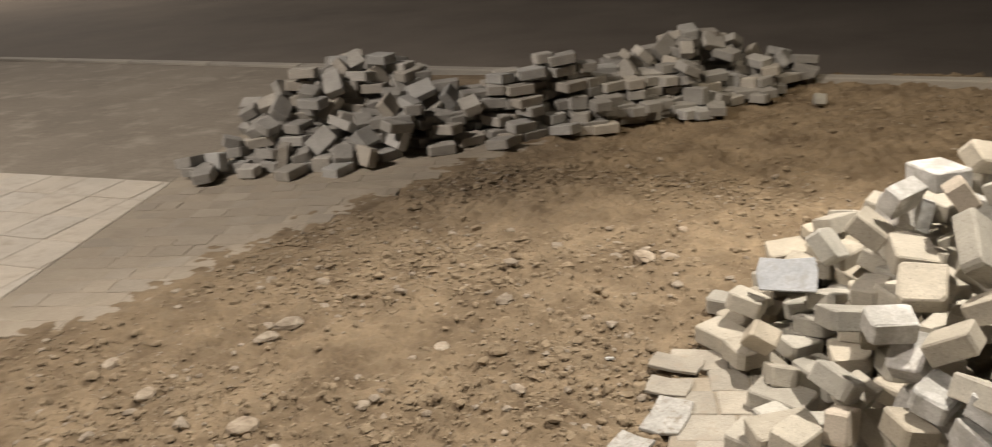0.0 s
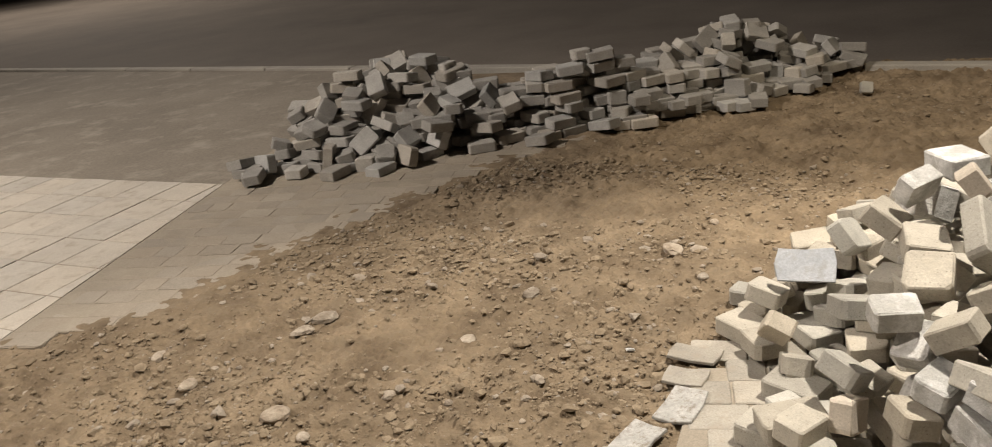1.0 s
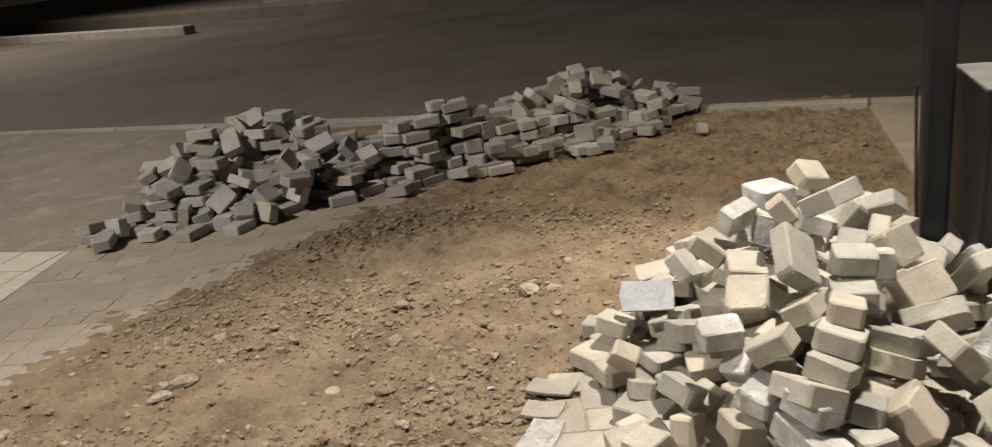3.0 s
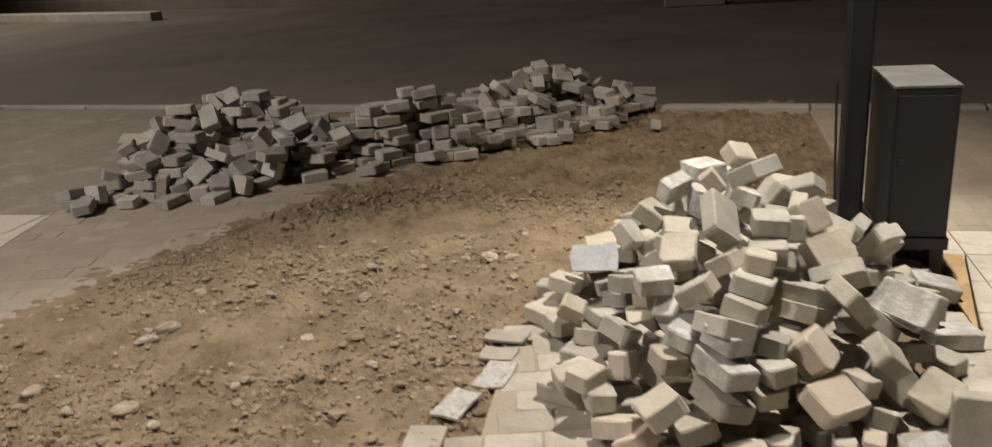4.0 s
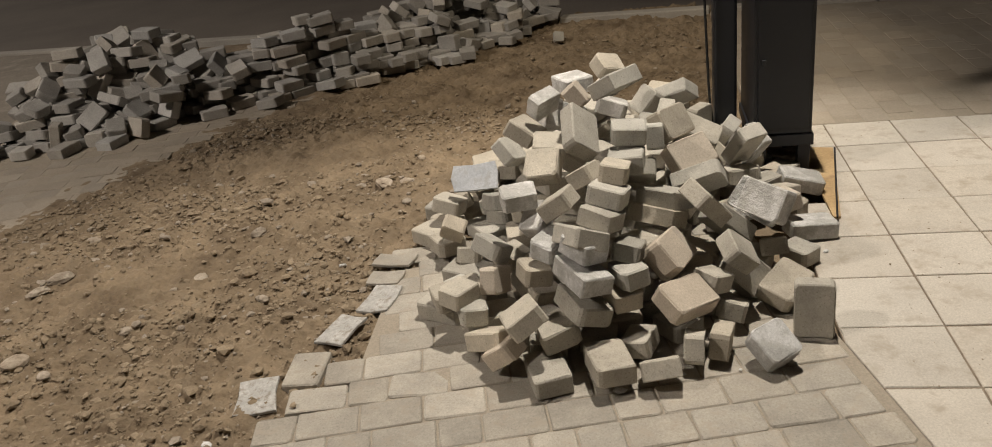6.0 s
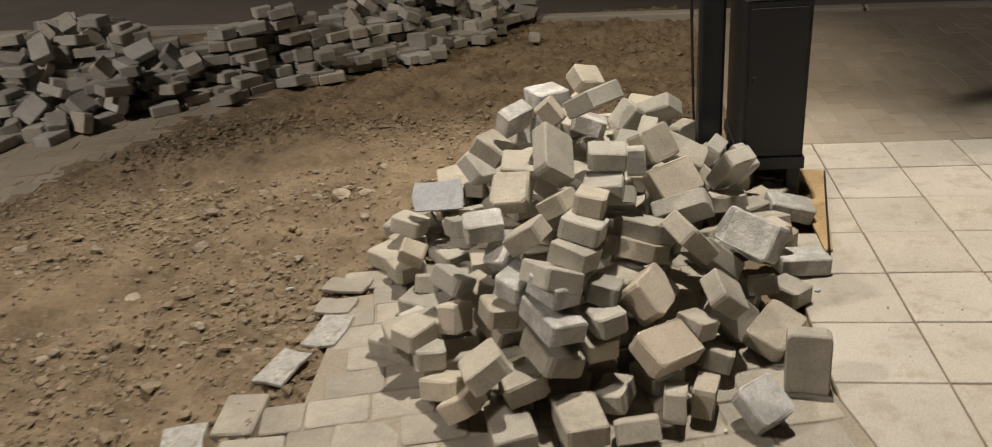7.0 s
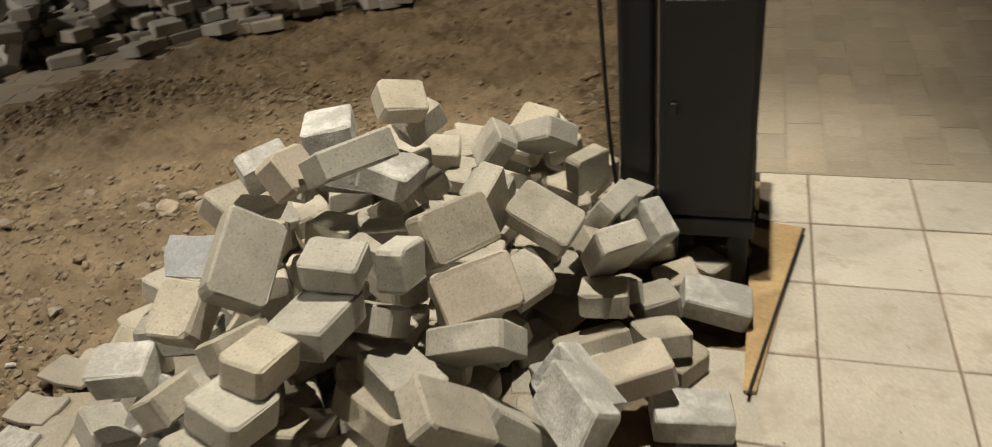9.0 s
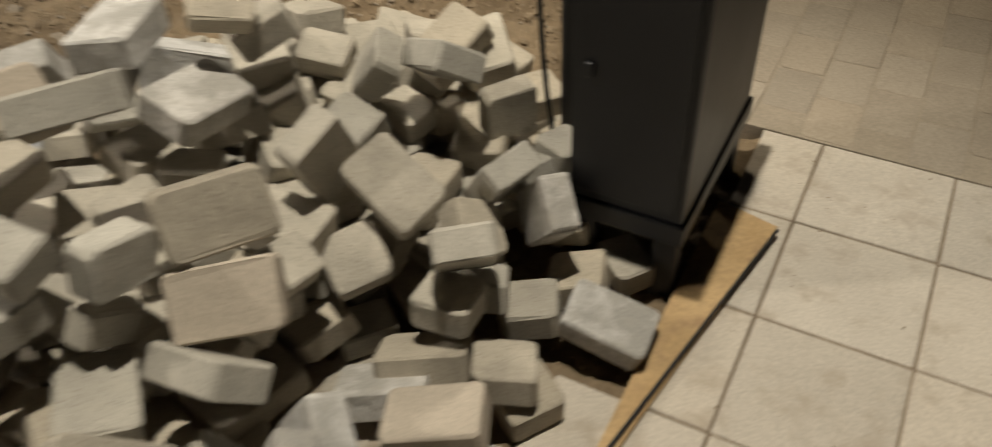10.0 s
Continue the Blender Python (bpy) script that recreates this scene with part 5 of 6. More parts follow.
ridge_brick(-2.147, 4.863, 0.050, -1, -1, 33, "square")
ridge_brick(-2.210, 4.983, 0.050, -5, 0, 47, "square")
ridge_brick(-2.043, 4.943, 0.050, 1, 1, 34, "long")
ridge_brick(-1.830, 4.840, 0.050, 0, -3, 39, "long")
ridge_brick(-1.853, 4.941, 0.050, -2, 1, 33, "long")
ridge_brick(-1.855, 5.026, 0.050, -2, 3, 26, "square")
ridge_brick(-1.885, 5.124, 0.050, -2, -2, 38, "long")
ridge_brick(-1.715, 4.985, 0.050, 2, -0, 40, "long")
ridge_brick(-1.750, 5.123, 0.050, -2, 3, 28, "long")
ridge_brick(-1.811, 5.208, 0.050, -1, 1, 33, "square")
ridge_brick(-1.581, 5.135, 0.050, 1, -1, 34, "long")
ridge_brick(-1.704, 5.261, 0.050, 2, -0, 34, "long")
ridge_brick(-1.391, 5.127, 0.050, -1, 1, 32, "long")
ridge_brick(-1.414, 5.243, 0.050, -1, 4, 37, "square")
ridge_brick(-1.523, 5.266, 0.050, -2, 1, 35, "long")
ridge_brick(-1.288, 5.059, 0.050, 1, 1, 32, "long")
ridge_brick(-1.275, 5.219, 0.050, 2, 1, 30, "long")
ridge_brick(-1.392, 5.387, 0.050, 1, 1, 41, "long")
ridge_brick(-1.167, 5.301, 0.050, -0, -5, 38, "long")
ridge_brick(-1.224, 5.376, 0.050, -0, 0, 35, "square")
ridge_brick(-1.190, 5.465, 0.050, 3, -2, 36, "square")
ridge_brick(-1.274, 5.550, 0.050, 1, -1, 34, "long")
ridge_brick(-1.181, 5.603, 0.050, 3, 0, 30, "square")
ridge_brick(-1.296, 5.759, 0.050, -1, -1, 31, "long")
ridge_brick(-0.963, 5.442, 0.050, 0, -3, 28, "long")
ridge_brick(-1.060, 5.529, 0.050, 1, 2, 31, "long")
ridge_brick(-1.098, 5.606, 0.050, -0, -0, 35, "square")
ridge_brick(-1.314, 5.882, 0.050, -3, 0, 38, "square")
ridge_brick(-1.351, 5.993, 0.050, -3, 0, 36, "square")
ridge_brick(-1.085, 5.709, 0.050, 1, -0, 36, "long")
ridge_brick(-1.167, 5.803, 0.050, -0, -1, 34, "square")
ridge_brick(-0.809, 5.509, 0.050, -2, 2, 35, "long")
ridge_brick(-0.918, 5.718, 0.050, 2, 1, 32, "long")
ridge_brick(-1.100, 5.932, 0.050, -1, -2, 34, "long")
ridge_brick(-1.202, 6.010, 0.050, -1, 0, 33, "long")
ridge_brick(-0.963, 5.836, 0.050, -1, -3, 166, "square")
ridge_brick(-0.585, 5.499, 0.050, 2, -2, 103, "long")
ridge_brick(-0.793, 5.790, 0.050, 1, -2, 130, "square")
ridge_brick(-0.686, 5.730, 0.050, 1, 2, 7, "long")
ridge_brick(-0.774, 5.940, 0.050, 2, -1, 76, "long")
ridge_brick(-0.875, 6.003, 0.050, 0, 1, 72, "square")
ridge_brick(-0.916, 6.083, 0.050, 0, 1, 35, "long")
ridge_brick(-0.957, 6.205, 0.050, -1, -1, 37, "long")
ridge_brick(-0.582, 5.791, 0.050, 6, -1, 173, "square")
ridge_brick(-0.648, 5.907, 0.050, -2, -2, 87, "square")
ridge_brick(-0.562, 5.941, 0.050, 2, 0, 28, "square")
ridge_brick(-0.737, 6.088, 0.050, -2, 3, 70, "long")
ridge_brick(-0.435, 5.925, 0.050, 1, 0, 24, "long")
ridge_brick(-0.600, 6.088, 0.050, 3, 1, 32, "long")
ridge_brick(-0.685, 6.188, 0.050, -1, 0, 140, "long")
ridge_brick(-0.809, 6.307, 0.050, 4, -0, 22, "long")
ridge_brick(-0.467, 6.059, 0.050, -0, -3, 71, "long")
ridge_brick(-0.637, 6.276, 0.050, 0, 0, 105, "square")
ridge_brick(-0.678, 6.402, 0.050, -1, -2, 118, "long")
ridge_brick(-0.318, 5.956, 0.050, -3, 0, 118, "long")
ridge_brick(-0.356, 6.138, 0.050, -3, -0, 167, "square")
ridge_brick(-0.417, 6.212, 0.050, -2, 1, 175, "square")
ridge_brick(-0.487, 6.416, 0.050, -0, 0, 109, "long")
ridge_brick(-0.526, 6.570, 0.050, 3, -1, 106, "square")
ridge_brick(-0.340, 6.395, 0.050, 2, 3, 56, "long")
ridge_brick(-0.392, 6.523, 0.050, -0, 2, 123, "square")
ridge_brick(-0.267, 6.542, 0.050, -0, 2, 78, "square")
ridge_brick(-0.326, 6.651, 0.050, 1, 1, 117, "square")
ridge_brick(-0.200, 6.622, 0.050, -4, -0, 72, "square")
ridge_brick(-0.097, 6.543, 0.050, -5, 0, 109, "long")
ridge_brick(-0.223, 6.714, 0.050, -1, -3, 117, "square")
ridge_brick(-3.326, 4.562, 0.110, -11, -14, 20, "long")
ridge_brick(-3.030, 4.265, 0.110, 15, -2, 88, "square")
ridge_brick(-3.175, 4.394, 0.110, -7, -31, 41, "square")
ridge_brick(-3.082, 4.616, 0.110, -5, -8, 28, "square")
ridge_brick(-3.131, 4.713, 0.110, -23, -23, 36, "long")
ridge_brick(-2.818, 4.386, 0.110, -2, 6, 74, "square")
ridge_brick(-2.710, 4.495, 0.110, 9, 6, 9, "square")
ridge_brick(-2.824, 4.680, 0.110, 3, 2, 77, "long")
ridge_brick(-2.494, 4.467, 0.110, -6, -1, 87, "square")
ridge_brick(-2.607, 4.699, 0.110, -15, -16, 4, "long")
ridge_brick(-2.612, 4.785, 0.110, -15, 3, 25, "square")
ridge_brick(-2.702, 4.865, 0.110, -14, -19, 101, "square")
ridge_brick(-2.386, 4.816, 0.110, -3, -9, 37, "square")
ridge_brick(-2.586, 5.053, 0.110, 26, -32, 118, "long")
ridge_brick(-2.251, 4.789, 0.110, 1, -6, 29, "long")
ridge_brick(-2.238, 4.990, 0.110, -1, -2, 41, "long")
ridge_brick(-2.096, 4.915, 0.110, 1, 3, 34, "square")
ridge_brick(-2.121, 4.990, 0.110, -1, 1, 33, "square")
ridge_brick(-1.994, 4.970, 0.110, -2, 3, 25, "long")
ridge_brick(-1.867, 5.098, 0.110, -1, 0, 31, "square")
ridge_brick(-1.775, 5.071, 0.110, 2, 0, 33, "long")
ridge_brick(-1.856, 5.202, 0.110, 2, -2, 37, "square")
ridge_brick(-1.556, 5.137, 0.110, -0, -1, 35, "square")
ridge_brick(-1.625, 5.231, 0.110, 1, 1, 37, "square")
ridge_brick(-1.708, 5.256, 0.110, 0, -3, 38, "square")
ridge_brick(-1.676, 5.343, 0.110, 3, 4, 34, "square")
ridge_brick(-1.395, 5.152, 0.110, -1, -5, 38, "long")
ridge_brick(-1.462, 5.247, 0.110, 1, 1, 35, "long")
ridge_brick(-1.246, 5.178, 0.110, -0, 2, 31, "long")
ridge_brick(-1.329, 5.299, 0.110, -0, -0, 38, "long")
ridge_brick(-1.383, 5.406, 0.110, 1, -1, 35, "long")
ridge_brick(-1.136, 5.268, 0.110, 2, 1, 34, "square")
ridge_brick(-1.131, 5.407, 0.110, -0, -1, 36, "long")
ridge_brick(-0.967, 5.295, 0.110, -1, 0, 36, "square")
ridge_brick(-1.124, 5.535, 0.110, -2, 3, 34, "square")
ridge_brick(-1.196, 5.666, 0.110, -5, 2, 27, "square")
ridge_brick(-1.343, 5.822, 0.110, -0, 3, 29, "long")
ridge_brick(-1.028, 5.481, 0.110, -2, 0, 29, "square")
ridge_brick(-1.032, 5.650, 0.110, 1, -0, 35, "square")
ridge_brick(-1.048, 5.730, 0.110, 2, -2, 36, "square")
ridge_brick(-1.234, 5.895, 0.110, 2, 2, 34, "long")
ridge_brick(-1.247, 5.975, 0.110, 1, 0, 32, "long")
ridge_brick(-0.909, 5.839, 0.110, 25, -7, 18, "square")
ridge_brick(-1.088, 6.004, 0.110, 2, 1, 20, "square")
ridge_brick(-0.845, 5.805, 0.110, 27, 2, 57, "square")
ridge_brick(-0.700, 5.970, 0.110, 17, -22, 76, "square")
ridge_brick(-0.831, 6.023, 0.110, 35, -9, 10, "square")
ridge_brick(-0.778, 6.197, 0.110, 10, -33, 152, "long")
ridge_brick(-0.615, 6.138, 0.110, -21, -12, 137, "square")
ridge_brick(-0.362, 6.036, 0.110, -7, 4, 134, "long")
ridge_brick(-0.505, 6.254, 0.110, 12, -11, 98, "long")
ridge_brick(-0.485, 6.394, 0.110, 15, 6, 2, "square")
ridge_brick(-0.339, 6.347, 0.110, -16, -9, 93, "long")
ridge_brick(-0.123, 6.633, 0.110, -9, -6, 12, "square")
ridge_brick(-3.220, 4.345, 0.169, -9, -22, 115, "square")
ridge_brick(-3.310, 4.445, 0.169, 10, 6, 34, "square")
ridge_brick(-3.102, 4.311, 0.169, 22, 32, 179, "long")
ridge_brick(-3.127, 4.475, 0.169, -26, 17, 99, "long")
ridge_brick(-2.912, 4.334, 0.169, 21, -8, 115, "square")
ridge_brick(-2.986, 4.643, 0.169, 2, -13, 103, "square")
ridge_brick(-2.790, 4.757, 0.169, -0, 7, 8, "square")
ridge_brick(-2.837, 4.872, 0.169, 3, -30, 118, "square")
ridge_brick(-2.951, 4.999, 0.169, -6, 6, 11, "long")
ridge_brick(-2.581, 4.702, 0.169, -10, 8, 61, "long")
ridge_brick(-2.776, 5.067, 0.169, -9, 2, 19, "square")
ridge_brick(-2.432, 4.892, 0.169, -12, -8, 36, "long")
ridge_brick(-2.200, 4.704, 0.169, -1, 3, 34, "long")
ridge_brick(-2.286, 4.759, 0.169, 1, 1, 31, "long")
ridge_brick(-2.496, 5.051, 0.169, -2, -0, 37, "long")
ridge_brick(-2.334, 5.028, 0.169, -1, 1, 37, "long")
ridge_brick(-2.086, 4.807, 0.169, 1, -1, 33, "long")
ridge_brick(-2.202, 4.985, 0.169, 1, -0, 34, "long")
ridge_brick(-1.984, 5.067, 0.169, 0, 1, 37, "square")
ridge_brick(-1.898, 5.151, 0.169, -2, 0, 34, "long")
ridge_brick(-1.737, 5.052, 0.169, -1, -3, 35, "square")
ridge_brick(-1.807, 5.098, 0.169, -4, 1, 33, "long")
ridge_brick(-1.694, 5.124, 0.169, 2, 1, 34, "square")
ridge_brick(-1.478, 5.139, 0.169, -0, -4, 32, "long")
ridge_brick(-1.594, 5.273, 0.169, -1, -1, 33, "long")
ridge_brick(-1.242, 5.082, 0.169, 1, 0, 35, "square")
ridge_brick(-1.335, 5.278, 0.169, 2, -0, 33, "long")
ridge_brick(-1.399, 5.376, 0.169, 1, 2, 34, "long")
ridge_brick(-1.227, 5.217, 0.169, 4, -0, 38, "long")
ridge_brick(-1.259, 5.436, 0.169, -3, -1, 34, "square")
ridge_brick(-1.228, 5.530, 0.169, 1, -2, 29, "square")
ridge_brick(-1.337, 5.794, 0.169, -1, 1, 40, "long")
ridge_brick(-1.086, 5.578, 0.169, 3, -0, 40, "long")
ridge_brick(-1.154, 5.674, 0.169, 2, 4, 31, "long")
ridge_brick(-1.226, 5.735, 0.169, 2, -2, 33, "square")
ridge_brick(-0.946, 5.717, 0.169, 0, 2, 41, "long")
ridge_brick(-1.015, 5.765, 0.169, -0, -1, 42, "square")
ridge_brick(-1.109, 5.852, 0.169, -1, -1, 31, "long")
ridge_brick(-1.102, 5.956, 0.169, -3, 5, 30, "long")
ridge_brick(-0.860, 5.858, 0.169, 13, -13, 166, "long")
ridge_brick(-0.933, 5.941, 0.169, 12, -4, 80, "square")
ridge_brick(-0.989, 6.038, 0.169, 3, 17, 91, "square")
ridge_brick(-0.792, 6.029, 0.169, -21, -0, 80, "square")
ridge_brick(-0.613, 6.362, 0.169, 19, 22, 88, "long")
ridge_brick(-0.297, 6.106, 0.169, -7, 2, 95, "long")
ridge_brick(-0.273, 6.718, 0.169, 23, -12, 179, "long")
ridge_brick(-3.121, 4.216, 0.228, 22, -4, 75, "square")
ridge_brick(-3.374, 4.577, 0.228, 23, -20, 154, "long")
ridge_brick(-3.183, 4.428, 0.228, -10, 1, 130, "square")
ridge_brick(-3.172, 4.594, 0.228, -16, 6, 91, "square")
ridge_brick(-3.117, 4.675, 0.228, 10, -10, 63, "square")
ridge_brick(-2.714, 4.477, 0.228, -4, 22, 38, "square")
ridge_brick(-3.033, 4.952, 0.228, 24, 1, 70, "long")
ridge_brick(-2.335, 4.459, 0.228, 2, -1, 19, "long")
ridge_brick(-2.469, 4.595, 0.228, 7, -4, 120, "long")
ridge_brick(-2.650, 4.833, 0.228, 6, 7, 116, "square")
ridge_brick(-2.807, 5.042, 0.228, -7, 3, 24, "long")
ridge_brick(-2.843, 5.129, 0.228, -4, -9, 70, "square")
ridge_brick(-2.494, 4.796, 0.228, -0, 1, 144, "square")
ridge_brick(-2.567, 4.980, 0.228, 4, 0, 17, "long")
ridge_brick(-2.445, 4.871, 0.228, -22, 9, 172, "square")
ridge_brick(-2.370, 4.983, 0.228, -0, -3, 30, "long")
ridge_brick(-2.221, 4.993, 0.228, 3, -0, 41, "square")
ridge_brick(-2.067, 4.873, 0.228, -1, -3, 34, "long")
ridge_brick(-2.124, 4.988, 0.228, -0, -2, 34, "square")
ridge_brick(-1.988, 4.977, 0.228, -0, -1, 39, "square")
ridge_brick(-1.859, 5.020, 0.228, 0, 1, 30, "square")
ridge_brick(-1.930, 5.153, 0.228, 4, 1, 29, "long")
ridge_brick(-1.742, 5.052, 0.228, -0, -0, 33, "long")
ridge_brick(-1.775, 5.223, 0.228, 4, 3, 35, "long")
ridge_brick(-1.567, 5.289, 0.228, -1, 4, 36, "square")
ridge_brick(-1.677, 5.345, 0.228, -1, 2, 34, "long")
ridge_brick(-1.476, 5.351, 0.228, -1, 1, 36, "square")
ridge_brick(-1.262, 5.439, 0.228, -3, -2, 37, "long")
ridge_brick(-1.325, 5.500, 0.228, -1, -6, 28, "long")
ridge_brick(-1.284, 5.620, 0.228, -0, -1, 34, "square")
ridge_brick(-1.119, 5.721, 0.228, 2, -1, 44, "square")
ridge_brick(-1.228, 5.739, 0.228, 1, 2, 36, "long")
ridge_brick(-1.307, 5.833, 0.228, 2, -2, 30, "square")
ridge_brick(-1.355, 5.926, 0.228, 0, 2, 31, "long")
ridge_brick(-1.034, 5.666, 0.228, 3, 2, 31, "long")
ridge_brick(-1.022, 5.808, 0.228, -1, -4, 47, "square")
ridge_brick(-1.019, 6.081, 0.228, -15, 8, 52, "long")
ridge_brick(-0.572, 6.504, 0.228, -15, 29, 88, "long")
ridge_brick(-3.415, 4.506, 0.288, 20, 3, 15, "long")
ridge_brick(-2.697, 4.781, 0.288, 27, 18, 136, "square")
ridge_brick(-2.791, 5.063, 0.288, 6, 4, 141, "square")
ridge_brick(-2.332, 4.601, 0.288, 6, -23, 171, "square")
ridge_brick(-2.647, 5.071, 0.288, -4, 6, 162, "long")
ridge_brick(-2.381, 4.963, 0.288, 3, -1, 34, "square")
ridge_brick(-2.432, 5.019, 0.288, 1, -1, 42, "square")
ridge_brick(-2.513, 5.120, 0.288, -3, 1, 35, "square")
ridge_brick(-1.967, 5.128, 0.288, -1, 1, 28, "long")
ridge_brick(-1.838, 5.198, 0.288, -3, 1, 40, "long")
ridge_brick(-1.587, 5.279, 0.288, -3, 0, 38, "long")
ridge_brick(-1.470, 5.245, 0.288, 0, -2, 32, "long")
ridge_brick(-1.417, 5.373, 0.288, 0, 3, 37, "square")
ridge_brick(-1.341, 5.567, 0.288, 3, 1, 30, "long")
ridge_brick(-1.334, 5.971, 0.288, 2, -1, 37, "long")
ridge_brick(-1.170, 6.051, 0.288, 1, -2, 36, "long")
ridge_brick(-0.917, 5.833, 0.288, 20, -5, 152, "square")
ridge_brick(-0.591, 6.105, 0.288, -3, -10, 156, "long")
ridge_brick(-3.006, 4.499, 0.348, -3, 13, 177, "long")
ridge_brick(-3.009, 4.753, 0.348, -5, -6, 73, "square")
ridge_brick(-2.989, 4.914, 0.348, 16, 1, 118, "square")
ridge_brick(-2.848, 4.817, 0.348, 3, 28, 132, "square")
ridge_brick(-2.998, 5.085, 0.348, 25, 5, 79, "square")
ridge_brick(-2.784, 5.048, 0.348, -10, -5, 112, "long")
ridge_brick(-2.463, 4.929, 0.348, -15, -5, 125, "square")
ridge_brick(-2.537, 5.113, 0.348, 5, 2, 34, "square")
ridge_brick(-1.887, 5.168, 0.348, 2, -1, 39, "long")
ridge_brick(-1.680, 5.163, 0.348, 1, 2, 30, "long")
ridge_brick(-1.539, 5.253, 0.348, 1, 3, 40, "square")
ridge_brick(-1.103, 5.932, 0.348, 1, 0, 40, "long")
ridge_brick(-0.704, 6.215, 0.348, -15, 4, 121, "square")
ridge_brick(-0.571, 6.235, 0.348, -27, 33, 53, "square")
ridge_brick(-0.683, 6.296, 0.348, 5, -26, 70, "square")
ridge_brick(-3.121, 4.716, 0.407, 7, 3, 119, "long")
ridge_brick(-2.999, 4.669, 0.407, -5, 1, 27, "square")
ridge_brick(-3.004, 4.815, 0.407, -22, 12, 141, "square")
ridge_brick(-3.027, 5.055, 0.407, 6, 4, 83, "long")
ridge_brick(-2.476, 4.918, 0.407, 3, -7, 66, "long")
ridge_brick(-2.488, 5.035, 0.407, 2, -4, 39, "square")
ridge_brick(-1.553, 5.216, 0.407, -2, -0, 34, "long")
ridge_brick(-0.976, 6.077, 0.407, -20, -14, 2, "long")
ridge_brick(-0.735, 6.215, 0.407, 1, -0, 107, "long")
ridge_brick(-2.990, 4.916, 0.467, 39, 5, 40, "square")
ridge_brick(-3.002, 5.101, 0.467, 20, -11, 29, "long")
ridge_brick(-1.614, 5.101, 0.467, -2, -2, 36, "square")
if len(brick_ridge.children) > 295:
    rank = {o.name: k for k, o in enumerate(brick_ridge.children)}
    bury(brick_ridge, 295, lambda o: rank[o.name])
# end of the ridge
rnd = random.Random(11)

# ---- lamp post and cabinet ----
cabinet = empty("street_cabinet", (1.22, 3.3, 0))
tagged(cabinet, "dark grey steel electrical cabinet on short legs beside a post", "cabinet")
CX0, CX1, CY0, CY1, CZ0, CZ1 = 1.105, 1.339, 3.06, 3.52, 0.19, 0.79
ox, oy = (CX0 + CX1) / 2 - 1.22, (CY0 + CY1) / 2 - 3.3
part("body", box((CX1 - CX0, CY1 - CY0, CZ1 - CZ0), (ox, oy, (CZ0 + CZ1) / 2), 0.004), PAINT, cabinet)
part("lid", box((CX1 - CX0 + 0.006, CY1 - CY0 + 0.006, 0.012), (ox, oy, CZ1 + 0.008), 0.003), LID, cabinet, "dust-covered steel lid")
door = part("door", box((CX1 - CX0 - 0.03, 0.008, CZ1 - CZ0 - 0.05), (ox, oy - (CY1 - CY0) / 2 - 0.003, (CZ0 + CZ1) / 2), 0.002), PAINT, cabinet)
part("lock", box((0.016, 0.014, 0.03), (ox - 0.08, oy - (CY1 - CY0) / 2 - 0.01, 0.5), 0.003), PAINT, door)
part("base_frame", box((CX1 - CX0 + 0.016, CY1 - CY0 + 0.016, 0.05), (ox, oy, CZ0 - 0.027), 0.003), PAINT, cabinet)
for sx in (-1, 1):
    for sy in (-1, 1):
        part("leg", box((0.05, 0.05, 0.2), (ox + sx * ((CX1 - CX0) / 2 - 0.028), oy + sy * ((CY1 - CY0) / 2 - 0.028), 0.038), 0.003), PAINT, cabinet)
lamp_post = empty("lamp_post", (1.015, 3.36, 0))
tagged(lamp_post, "dark grey square steel lamp post rising out of view", "lamp post")
part("shaft", box((0.1, 0.1, 4.6), (0, 0, 2.25), 0.012), PAINT, lamp_post)
part("base_plate", box((0.24, 0.24, 0.016), (0, 0, -0.02), 0.003), PAINT, lamp_post)


def tube(name, points, radius, mat, parent=None):
    cu = bpy.data.curves.new(name, "CURVE")
    cu.dimensions, cu.bevel_depth, cu.bevel_resolution = "3D", radius, 2
    sp = cu.splines.new("NURBS")
    sp.points.add(len(points) - 1)
    for p, q in zip(sp.points, points):
        p.co = (*q, 1)
    sp.use_endpoint_u = True
    sp.order_u = 3
    tmp = bpy.data.objects.new("tmp", cu)
    me = bpy.data.meshes.new_from_object(tmp)
    bpy.data.objects.remove(tmp)
    me.materials.clear()
    return part(name, me, mat, parent)


cable = tube("cable", [(0.975, 3.29, 0.02), (0.945, 3.28, 0.25), (0.935, 3.275, 0.5), (0.925, 3.27, 0.78)], 0.006, RUBBER)
tagged(cable, "thin black cable standing up beside the post", "cable")

def clip(poly, nx, ny, c):
    """The part of a convex outline with nx x + ny y >= c."""
    out = []
    for (ax, ay), (bx, by) in zip(poly, poly[1:] + poly[:1]):
        da, db = nx * ax + ny * ay - c, nx * bx + ny * by - c
        if da >= 0:
            out.append((ax, ay))
        if (da >= 0) != (db >= 0):
            k = da / (da - db)
            out.append((ax + (bx - ax) * k, ay + (by - ay) * k))
    return out


